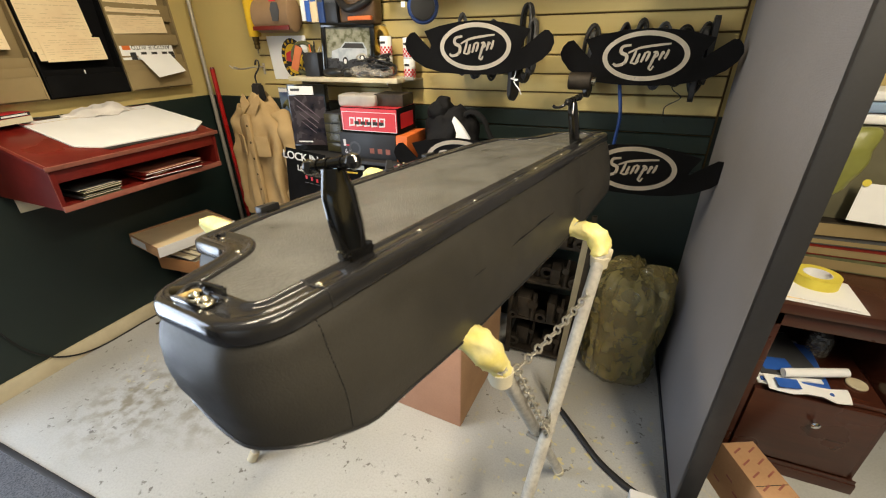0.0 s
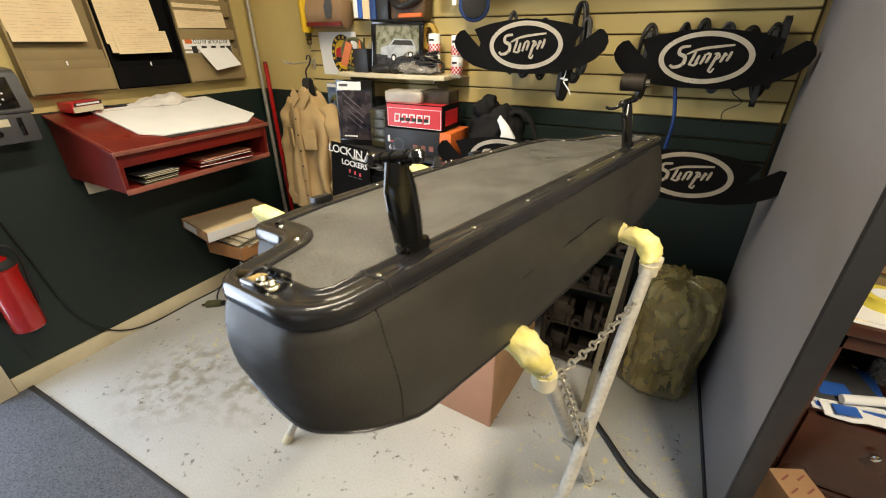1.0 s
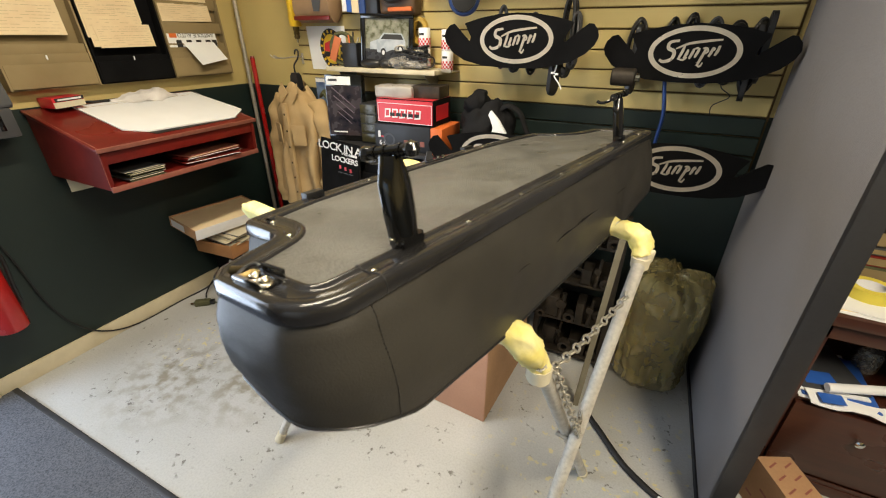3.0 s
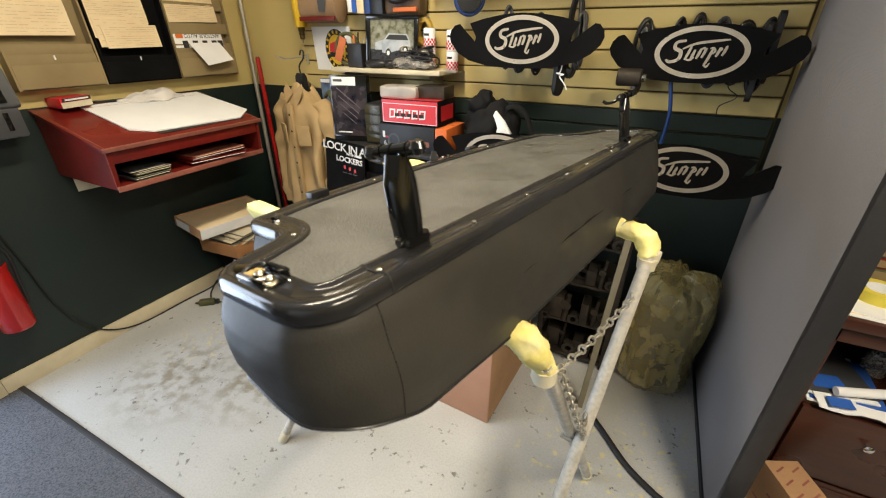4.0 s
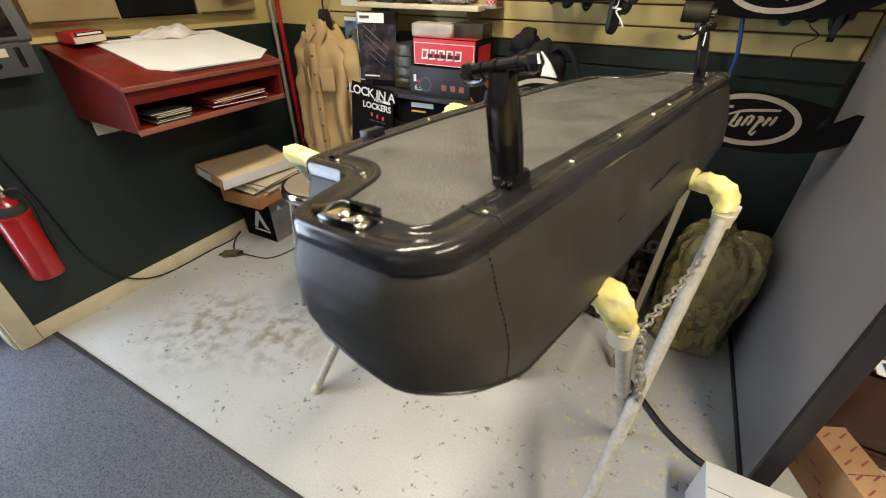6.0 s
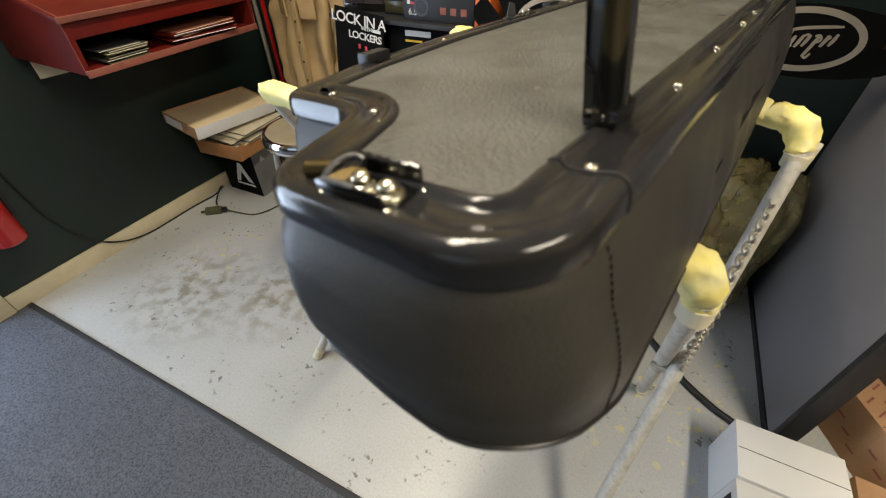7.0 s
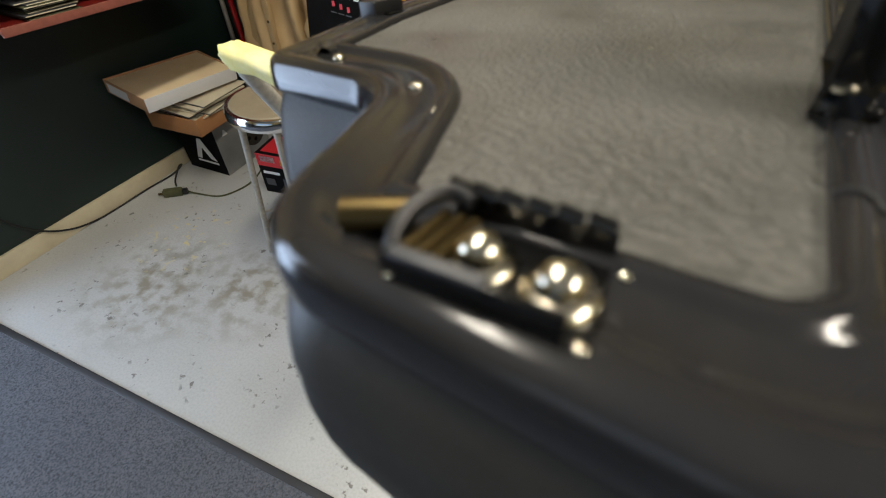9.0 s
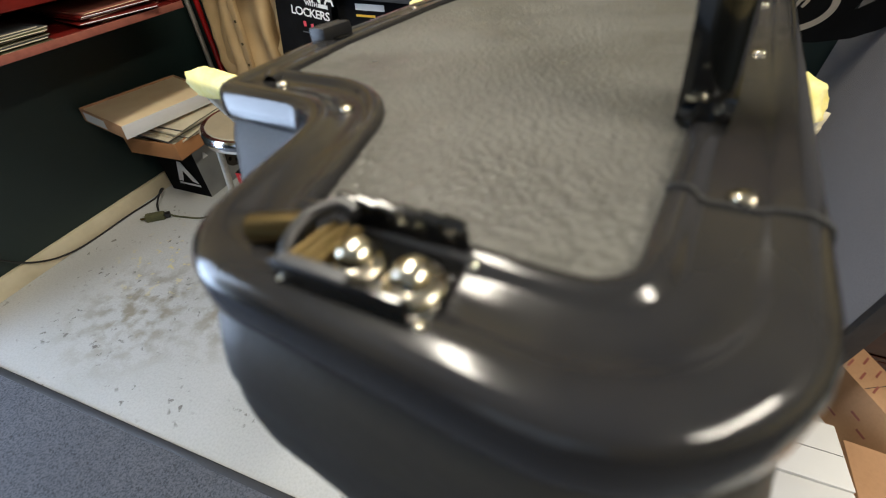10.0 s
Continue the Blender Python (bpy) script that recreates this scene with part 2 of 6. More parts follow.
M_GREENCLOTH = mat("olive_cloth", (0.10, 0.10, 0.045), 0.95, other=(0.05, 0.055, 0.025), size=20, bump=0.6, bump_size=90)
M_GREY = mat("grey_plastic", (0.06, 0.062, 0.068), 0.45, bump=0.1)


# ---- mesh helpers ----
def thing(name, m, label, category, group="", kind=""):
    ob = new(name)
    ob.matrix_world = m
    ob.empty_display_size = 0.05
    return tagged(ob, label, category, group, kind)


def mesh_of(name, bm, material, smooth=40):
    bmesh.ops.recalc_face_normals(bm, faces=bm.faces[:])
    if smooth:
        for f in bm.faces:
            f.smooth = True
        for e in bm.edges:
            if len(e.link_faces) == 2 and e.calc_face_angle(0) > radians(smooth):
                e.smooth = False
    me = bpy.data.meshes.new(name)
    bm.to_mesh(me)
    bm.free()
    for mm in (material if isinstance(material, (list, tuple)) else [material]):
        me.materials.append(mm)
    return me


def part(name, bm, material, parent, label="", smooth=40):
    ob = new(name, mesh_of(name, bm, material, smooth))
    ob.parent = parent
    return tagged(ob, label)


def solo(name, bm, material, label, category, m=None, kind="", group="", smooth=40):
    ob = new(name, mesh_of(name, bm, material, smooth))
    if m is not None:
        ob.matrix_world = m
    return tagged(ob, label, category, group, kind)


def box(x0, x1, y0, y1, z0, z1, bevel=0.0, bm=None, m=None, seg=2):
    bm = bm or bmesh.new()
    made = bmesh.ops.create_cube(bm, size=1.0)["verts"]
    for v in made:
        v.co = Vector(((x0 + x1) / 2 + v.co.x * (x1 - x0), (y0 + y1) / 2 + v.co.y * (y1 - y0), (z0 + z1) / 2 + v.co.z * (z1 - z0)))
    if m is not None:
        for v in made:
            v.co = m @ v.co
    if bevel:
        edges = list({e for v in made for e in v.link_edges})
        bmesh.ops.bevel(bm, geom=edges, offset=bevel, segments=seg, affect="EDGES", profile=0.6)
    return bm


def tube(points, radius, sides=12, bm=None, closed=False, cap=True, flat=1.0):
    """A round bar swept along points; radius may be a list."""
    bm = bm or bmesh.new()
    pts = [Vector(p) for p in points]
    n = len(pts)
    radii = radius if isinstance(radius, (list, tuple)) else [radius] * n
    rings, up = [], None
    for i, p in enumerate(pts):
        a = pts[i - 1] if i or closed else p
        b = pts[(i + 1) % n] if i < n - 1 or closed else p
        d = (b - a).normalized()
        if up is None:
            up = d.orthogonal().normalized()
        up = (up - d * up.dot(d)).normalized()
        side = d.cross(up)
        rings.append([bm.verts.new(p + (up * math.cos(k) + side * math.sin(k) * flat) * radii[i])
                      for k in (2 * math.pi * j / sides for j in range(sides))])
    for i in range(n if closed else n - 1):
        r, s = rings[i], rings[(i + 1) % n]
        for j in range(sides):
            bm.faces.new((r[j], r[(j + 1) % sides], s[(j + 1) % sides], s[j]))
    if cap and not closed:
        bm.faces.new(rings[0][::-1])
        bm.faces.new(rings[-1])
    return bm


def curve_points(points, steps=6, closed=False):
    """A smooth line through points."""
    pts = [Vector(p) for p in points]
    n, out = len(pts), []
    for i in range(n if closed else n - 1):
        if closed:
            p0, p1, p2, p3 = (pts[(i + k) % n] for k in (-1, 0, 1, 2))
        else:
            p0, p1, p2, p3 = pts[max(i - 1, 0)], pts[i], pts[i + 1], pts[min(i + 2, n - 1)]
        for s in range(steps):
            t = s / steps
            out.append(0.5 * ((2 * p1) + (p2 - p0) * t + (2 * p0 - 5 * p1 + 4 * p2 - p3) * t * t + (3 * p1 - p0 - 3 * p2 + p3) * t ** 3))
    if not closed:
        out.append(pts[-1])
    return out


def lathe(profile, sides=24, bm=None, m=None, scale_y=1.0):
    """Turned about z: profile of (radius, height)."""
    bm = bm or bmesh.new()
    rings = []
    for r, z in profile:
        ring = []
        for j in range(sides):
            a = 2 * math.pi * j / sides
            p = Vector((r * math.cos(a), r * math.sin(a) * scale_y, z))
            ring.append(bm.verts.new(m @ p if m is not None else p))
        rings.append(ring)
    for r, s in zip(rings, rings[1:]):
        for j in range(sides):
            bm.faces.new((r[j], r[(j + 1) % sides], s[(j + 1) % sides], s[j]))
    if profile[0][0] > 1e-6:
        bm.faces.new(rings[0][::-1])
    if profile[-1][0] > 1e-6:
        bm.faces.new(rings[-1])
    bmesh.ops.remove_doubles(bm, verts=bm.verts[:], dist=1e-6)
    return bm


def slab(outline, z0, z1, bm=None, m=None, bevel=0.0):
    """A flat outline (x, y) given thickness from z0 to z1."""
    bm = bm or bmesh.new()
    lo = [bm.verts.new(Vector((x, y, z0))) for x, y in outline]
    hi = [bm.verts.new(Vector((x, y, z1))) for x, y in outline]
    n = len(outline)
    faces = [bm.faces.new(lo[::-1]), bm.faces.new(hi)]
    for i in range(n):
        bm.faces.new((lo[i], lo[(i + 1) % n], hi[(i + 1) % n], hi[i]))
    if bevel:
        bmesh.ops.bevel(bm, geom=list(faces[1].edges) + list(faces[0].edges), offset=bevel, segments=2, affect="EDGES")
    if m is not None:
        for v in lo + hi if not bevel else bm.verts:
            v.co = m @ v.co
    return bm


def rounded(corners, steps=7):
    """An outline from corners (x, y, radius)."""
    out, n = [], len(corners)
    for i, (x, y, r) in enumerate(corners):
        p = Vector((x, y))
        a = (Vector(corners[i - 1][:2]) - p).normalized()
        b = (Vector(corners[(i + 1) % n][:2]) - p).normalized()
        if r <= 0:
            out.append((x, y))
            continue
        half = math.acos(max(-1, min(1, a.dot(b)))) / 2
        d = r / math.tan(half)
        c = p + (a + b).normalized() * (r / math.sin(half))
        s, e = p + a * d - c, p + b * d - c
        turn = math.atan2(s.x * e.y - s.y * e.x, s.dot(e))
        for k in range(steps + 1):
            q = turn * k / steps
            out.append((c.x + s.x * math.cos(q) - s.y * math.sin(q), c.y + s.x * math.sin(q) + s.y * math.cos(q)))
    return out


def ellipse(cx, cy, rx, ry, n=48):
    return [(cx + rx * math.cos(2 * math.pi * k / n), cy + ry * math.sin(2 * math.pi * k / n)) for k in range(n)]


def ring_slab(outer, inner, z0, z1, bm=None, m=None):
    bm = bm or bmesh.new()
    n = len(outer)
    v = [[bm.verts.new(Vector((x, y, z))) for x, y in line] for line, z in ((outer, z0), (outer, z1), (inner, z1), (inner, z0))]
    for i in range(n):
        j = (i + 1) % n
        for a in range(4):
            b = (a + 1) % 4
            bm.faces.new((v[a][i], v[a][j], v[b][j], v[b][i]))
    if m is not None:
        for line in v:
            for q in line:
                q.co = m @ q.co
    return bm


def words(name, text, size, m, material, parent, depth=0.0012, shear=0.0, spacing=1.0, offset=0.0):
    """Raised lettering in the built-in font, turned into a mesh."""
    cu = bpy.data.curves.new(name, "FONT")
    cu.body, cu.size, cu.extrude, cu.shear, cu.space_character, cu.offset = text, size, depth, shear, spacing, offset
    cu.align_x, cu.align_y, cu.resolution_u = "CENTER", "CENTER", 3
    tmp = new(name, cu)
    me = bpy.data.meshes.new_from_object(tmp.evaluated_get(bpy.context.evaluated_depsgraph_get()))
    bpy.data.objects.remove(tmp)
    bpy.data.curves.remove(cu)
    me.transform(m)
    me.materials.clear()
    me.materials.append(material)
    ob = new(name, me)
    ob.parent = parent
    return ob


def crumple(bm, amount, scale, seed=0.0):
    for v in bm.verts:
        p = v.co * scale + Vector((seed, seed * 1.7, seed * 0.3))
        v.co += noise.noise_vector(p) * amount
    return bm


# ---- structure ----
ROOM_X, ROOM_Y, ROOM_H = 5.2, -4.8, 2.62
solo("floor", box(-0.02, ROOM_X, -1.715, 0.02, -0.1, 0.0), M_FLOOR, "pale grey painted concrete floor, stained and chipped", "floor", kind="structure", smooth=0)
solo("carpet", box(-1.2, ROOM_X, ROOM_Y, -1.72, -0.1, 0.008), M_CARPET, "dark grey short-pile carpet", "carpet", kind="structure", smooth=0)
solo("trim", box(0.0, ROOM_X, -1.722, -1.698, -0.002, 0.010, 0.004), M_DARK, "dark strip along the carpet edge", "threshold strip", kind="structure")
solo("ceiling", box(-0.2, ROOM_X + 0.1, ROOM_Y - 0.1, 0.12, ROOM_H, ROOM_H + 0.1), M_CEIL, "off-white ceiling", "ceiling", kind="structure", smooth=0)
bm = box(-0.12, 0.0, -1.84, 0.12, -0.1, ROOM_H)
box(-0.12, 0.0, -2.76, -1.84, 2.08, ROOM_H, bm=bm)
box(-0.12, 0.0, ROOM_Y, -2.76, -0.1, ROOM_H, bm=bm)
solo("wall_west", bm, M_WALL, "wall painted dark green below and yellow above", "wall", kind="structure", smooth=0)
wall_north = solo("wall_north", box(0.0, ROOM_X, 0.0, 0.12, -0.1, ROOM_H), M_WALL, "wall painted dark green below and yellow above", "wall", kind="structure", smooth=0)
solo("wall_east", box(ROOM_X, ROOM_X + 0.1, ROOM_Y, 0.12, -0.1, ROOM_H), M_WALL, "plain painted wall", "wall", kind="structure", smooth=0)
# the window in this unseen wall is assumed, an opening for the added fill
bm = box(-0.12, ROOM_X, ROOM_Y - 0.1, ROOM_Y, -0.1, 0.6)
box(-0.12, ROOM_X, ROOM_Y - 0.1, ROOM_Y, 2.1, ROOM_H, bm=bm)
box(-0.12, 0.8, ROOM_Y - 0.1, ROOM_Y, 0.6, 2.1, bm=bm)
box(3.2, ROOM_X, ROOM_Y - 0.1, ROOM_Y, 0.6, 2.1, bm=bm)
solo("wall_south", bm, M_WALL, "plain painted wall with an assumed window opening, out of view", "wall", kind="structure", smooth=0)
bm = box(0.0, 0.016, -1.755, 0.0, 0.0, 0.086, 0.003)
solo("baseboard", bm, M_CREAM, "cream painted baseboard with scuffs", "baseboard", kind="structure")
bm = box(0.0, 0.022, -1.84, -1.757, 0.0, 2.1, 0.004)
box(-0.12, 0.0, -1.852, -1.84, 0.0, 2.08, 0.002, bm=bm)
box(0.0, 0.022, -2.84, -2.76, 0.0, 2.1, 0.004, bm=bm)
box(0.0, 0.022, -2.84, -1.757, 2.1, 2.18, 0.004, bm=bm)
solo("door_1", bm, M_CREAM, "cream door casing round an open doorway", "door frame", kind="structure")
solo("backdrop", box(-1.3, -1.25, -3.6, -1.0, -0.1, 2.6), glow("daylight_backdrop", (0.80, 0.88, 1.0), 1.6), "bright daylight outside", "backdrop", kind="structure", smooth=0)
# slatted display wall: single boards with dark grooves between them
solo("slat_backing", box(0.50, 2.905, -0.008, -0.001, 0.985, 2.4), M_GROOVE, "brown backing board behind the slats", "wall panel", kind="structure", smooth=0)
slat_mesh = None
for k in range(18):
    z = 1.2215 + 0.0784 * (k - 3)
    if slat_mesh is None:
        slat_mesh = mesh_of("slat", box(0.51, 2.895, -0.024, -0.008, 0.0025, 0.0750, 0.003, seg=1), M_WALL)
    ob = new("slat", slat_mesh)
    ob.location = (0, 0, z)
    ob.parent = wall_north

# ---- partition ----
partition = thing("partition", pose(2.91, -0.985, 0), "tall office partition in grey woven cloth with a dark frame", "partition")
part("panel", box(0.006, 0.05, 0.02, 0.965, 0.03, 1.98, 0.004), M_PART, partition)
part("frame", box(0.0, 0.056, -0.001, 0.022, 0.0, 2.0, 0.005), M_DARK, partition, "dark upright frame edge")
part("base_rail", box(0.001, 0.055, 0.022, 0.97, 0.0, 0.028, 0.003), M_DARK, partition)
part("top_rail", box(0.001, 0.055, 0.022, 0.97, 1.98, 2.0, 0.003), M_DARK, partition)

# ---- the long panel on the stand ----
PU, PV, PN = Vector((0.97289, -0.20155, 0.11343)), Vector((0.20595, 0.97815, -0.02833)), Vector((-0.10524, 0.05092, 0.99314))
PANEL = Matrix.Translation((2.2095, -1.7353, 1.2574)) @ Matrix((PU, PV, PN)).transposed().to_4x4()
MID = 0.593
half = [(0.02, MID, 0), (0.02, -0.113, 0.062), (-0.181, -0.116, 0.042), (-0.232, 0.021, 0.058), (-0.362, 0.027, 0.018), (-0.392, 0.16, 0.3), (-0.410, 0.36, 0.6), (-0.412, MID, 0)]
near = rounded(half, 9)[1:-1]
rim = near + [(u, 2 * MID - v) for u, v in reversed(near)]


def dense(line, step):
    out = []
    for (x0, y0), (x1, y1) in zip(line, line[1:] + line[:1]):
        n = max(1, int(math.hypot(x1 - x0, y1 - y0) / step))
        out += [(x0 + (x1 - x0) * k / n, y0 + (y1 - y0) * k / n) for k in range(n)]
    return out


rim = dense(rim, 0.02)
RN = len(rim)


def outward(i):
    a, b = Vector(rim[i - 1]), Vector(rim[(i + 1) % RN])
    d = (b - a).normalized()
    return Vector((-d.y, d.x)) if CLOCKWISE else Vector((d.y, -d.x))


CLOCKWISE = sum(x0 * y1 - x1 * y0 for (x0, y0), (x1, y1) in zip(rim, rim[1:] + rim[:1])) < 0
RIM_OUT = [outward(i) for i in range(RN)]


def sweep_rim(profile, wave=None):
    """A section (out, up) carried round the rim; wave(i, k, out, up) may bend it."""
    bm = bmesh.new()
    rows = []
    for i, (u, v) in enumerate(rim):
        row = []
        for k, (out, up) in enumerate(profile):
            if wave:
                out, up = wave(i, k, out, up)
            q = Vector((u, v)) + RIM_OUT[i] * out
            row.append(bm.verts.new((q.x, q.y, up)))
        rows.append(row)
    for i in range(RN):
        a, b = rows[i], rows[(i + 1) % RN]
        for k in range(len(profile) - 1):
            bm.faces.new((a[k], b[k], b[k + 1], a[k + 1]))
    return bm


car_panel = thing("car_panel", PANEL, "long charcoal car panel with grained top and vinyl skirt", "car panel")
TRIM = [(-0.046, -0.006), (-0.0455, 0.0005), (-0.043, 0.0028), (-0.0395, 0.0034), (-0.036, 0.002), (-0.034, -0.0004), (-0.031, -0.0014), (-0.015, -0.0014),
        (-0.0125, -0.0002), (-0.010, 0.0006), (-0.004, 0.0010), (-0.0005, 0.0008), (0.003, -0.0006), (0.0055, -0.003), (0.007, -0.007), (0.0078, -0.013), (0.0080, -0.0215), (0.0072, -0.0238), (0.004, -0.0246)]
part("edge_trim", sweep_rim(TRIM), M_SHINE, car_panel, "glossy charcoal edge trim", smooth=60)
inner = [(u - o.x * 0.039, v - o.y * 0.039) for (u, v), o in zip(rim, RIM_OUT)]


def across(v):
    """Where a line across the panel at v meets the cover's edge."""
    hits = [x0 + (x1 - x0) * (v - y0) / (y1 - y0) for (x0, y0), (x1, y1) in zip(inner, inner[1:] + inner[:1]) if (y0 > v) != (y1 > v)]
    return min(hits), max(hits)


ends = sorted(v for u, v in inner)
levels = [ends[0] + 0.0015 + 0.004 * k for k in range(45)]
levels += [levels[-1] + (2 * MID - 2 * levels[-1]) * k / 40 for k in range(1, 40)] + [2 * MID - v for v in reversed(levels)]
bm = bmesh.new()
rows = []
for v in levels:
    lo, hi = across(v)
    rows.append([bm.verts.new((lo + (hi - lo) * k / 10, v, -0.002)) for k in range(11)])
for a, b in zip(rows, rows[1:]):
    for k in range(10):
        bm.faces.new((a[k], a[k + 1], b[k + 1], b[k]))
part("top_cover", bm, M_GRAIN, car_panel, "grey grained leathercloth top", smooth=0)


def ease(x):
    x = min(1.0, max(0.0, x))
    return x * x * (3 - 2 * x)


def skirt_wave(i, k, out, up):
    """The hanging vinyl: shallow round the nose, deeper and flared along the sides, with slack folds."""
    u, v = rim[i]
    w = min(v, 2 * MID - v) + 0.113
    deep = 0.127 + 0.036 * ease(w / 0.13) + 0.018 * ease((w - 0.08) / 0.3)
    flare = 0.014 - 0.009 * ease((-0.06 - u) / 0.12) + 0.018 * ease(w / 0.12) * (1.0 if u > 0 else 0.3)
    t = k / 9.0
    n = noise.noise(Vector((u * 7, v * 7, 0.4))) * 0.6 + noise.noise(Vector((u * 19, v * 19, t * 2))) * 0.4
    bow = 0.007 * math.sin(math.pi * min(1, t * 1.15)) + n * 0.010 * math.sin(math.pi * t)
    crease = abs(noise.noise(Vector((u * 5 + v * 6, v * 3.0, t * 2.2 - v * 4)))) + 0.5 * abs(noise.noise(Vector((u * 12, v * 9 + t * 3, t * 3))))
    bow -= 0.002 * max(0.0, 0.22 - crease) / 0.22 * math.sin(math.pi * min(1, t * 1.1))
    tuck = -0.006 * max(0.0, t - 0.7) ** 2 / 0.09
    gap = -0.004 * max(0.0, 1 - t * 9)
    return 0.0055 + flare * ease(t * 0.85 + 0.08) + bow + tuck + gap, -0.0235 - (deep + 0.005) * t + n * 0.004 * t


part("skirt", sweep_rim([(0, 0)] * 19, lambda i, k, out, up: skirt_wave(i, k * 0.5, out, up)), M_VINYL, car_panel, "dark vinyl skirt with soft wrinkles", smooth=80)


def hem_wave(i, k, out, up):
    o, h = skirt_wave(i, 9, 0, 0)
    a = 2 * math.pi * k / 6
    return o + 0.0028 * math.cos(a), h + 0.0028 * math.sin(a)


part("hem", sweep_rim([(0, 0)] * 7, hem_wave), M_BLACKPL, car_panel, "rolled black hem", smooth=80)
bm = bmesh.new()
low = []
for i in range(RN):
    o, h = skirt_wave(i, 9, 0, 0)
    q = Vector(rim[i]) + RIM_OUT[i] * (o - 0.004)
    low.append(bm.verts.new((q.x, q.y, -0.11)))
bm.faces.new(low)
part("underside", bm, M_BLACKPL, car_panel, smooth=0)
# stitched seams on the skirt near both rounded corners, and the joint in the trim
for vv in (0.0, 2 * MID):
    i = min((j for j in range(RN) if rim[j][0] > 0), key=lambda j: abs(rim[j][1] - (vv - 0.028 if vv < MID else vv + 0.028)))
    for k in range(26):
        t = 0.25 + 8.4 * k / 25
        o, h = skirt_wave(i, t, 0, 0)
        q = Vector(rim[i]) + RIM_OUT[i] * (o + 0.0004)
        part("stitch", box(q.x - 0.0008, q.x + 0.0008, q.y - 0.0007, q.y + 0.0007, h - 0.0018, h + 0.0018), M_BLACKPL, car_panel, smooth=0)
    line = [Vector((rim[i][0] + o, vv - 0.008, h + 0.0007)) for o, h in TRIM[1:17]]
    part("trim_joint", tube(line, 0.0011, 6), M_RUBBER, car_panel, "black joint line across the trim")
def screw_mesh(radius, height):
    return mesh_of("screw", lathe([(radius, 0), (radius * 0.96, height * 0.45), (radius * 0.7, height * 0.85), (radius * 0.25, height), (0.0, height)], 14), M_STEEL)


screw = screw_mesh(0.0046, 0.0026)
for u, v in [(-0.2175, 0.0217), (-0.308, 0.0467), (0, 0), (0, 0.2015), (0, 0.376), (0, 0.561), (0, 0.6735), (0, 0.858), (0, 1.02), (0, 1.19), (-0.14, 1.282), (-0.175, 1.275),
             (-0.2175, 1.164), (-0.308, 1.139), (-0.391, 0.35), (-0.391, 0.85)]:
    ob = new("screw", screw)
    ob.location = (u, v, -0.0012)
    ob.parent = car_panel


# black upright brackets with a cross handle, standing on the panel
def upright(v0, flip):
    t = thing("bracket", PANEL @ Matrix.Translation((-0.022, v0, 0.0)), "glossy black steel bracket with a cross handle, screwed on the panel", "bracket", "panel brackets")
    f = flip
    # bowed channel
    bm = bmesh.new()
    rows = []
    for k in range(11):
        z = 0.004 + 0.118 * k / 10
        w = 0.025 * (1.0 if k < 8 else 1.0 - 0.16 * (k - 7)) * (0.86 + 0.14 * min(1, k / 3))
        lean = -0.010 * (k / 10) ** 1.5
        section = [(-0.011, -w), (-0.006, -w * 1.02), (0.004, -w * 0.92), (0.010, -w * 0.55), (0.012, 0), (0.010, w * 0.55), (0.004, w * 0.92), (-0.006, w * 1.02), (-0.011, w), (-0.005, w * 0.6), (-0.003, 0), (-0.005, -w * 0.6)]
        rows.append([bm.verts.new((x + lean, y * f, z)) for x, y in section])
    for a, b in zip(rows, rows[1:]):
        for j in range(12):
            bm.faces.new((a[j], a[(j + 1) % 12], b[(j + 1) % 12], b[j]))
    bm.faces.new(rows[0][::-1])
    bm.faces.new(rows[-1])
    part("post", bm, M_BLACKGLOSS, t, smooth=50)
    part("foot", slab(rounded([(-0.011, -0.027 * f, 0.008), (0.013, -0.027 * f, 0.008), (0.013, 0.028 * f, 0.006), (-0.011, 0.028 * f, 0.006)]), 0.0, 0.013, bevel=0.005), M_BLACKGLOSS, t, smooth=60)
    part("foot_screw", lathe([(0.005, 0), (0.005, 0.002), (0.002, 0.0035), (0, 0.0035)], 12, m=Matrix.Translation((-0.004, -0.022 * f, 0.0125))), M_STEEL, t)
    pin = [(-0.052, -0.006, 0.122), (0.022, 0.004, 0.130)] if f > 0 else [(-0.012, -0.040, 0.126), (-0.002, 0.034, 0.134)]
    handle = part("handle", tube(pin, 0.0080, 14), M_BLACKGLOSS, t)
    for j in (0.22, 0.45, 0.78):
        c = Vector(pin[0]).lerp(Vector(pin[1]), j)
        d = (Vector(pin[1]) - Vector(pin[0])).normalized()
        part("collar", tube([c - d * 0.0018, c + d * 0.0018], 0.0096, 14), M_BLACKGLOSS, handle)
    for q in pin:
        part("handle_ball", lathe([(0, -0.0115), (0.008, -0.008), (0.0115, 0), (0.008, 0.008), (0, 0.0115)], 16, m=Matrix.Translation(q)), M_BLACKGLOSS, handle)
    part("hook", tube(curve_points([(-0.030, 0, 0.120), (-0.042, 0.004 * f, 0.112), (-0.060, 0.008 * f, 0.110), (-0.070, 0.01 * f, 0.116)]), 0.0045, 10), M_BLACKGLOSS, t)
    part("pin", tube([(-0.02, 0.0, 0.112), (0.0, 0.0, 0.118)], 0.008, 12), M_CHROME, t)
    return t


upright(0.083, 1)
upright(1.045, -1)

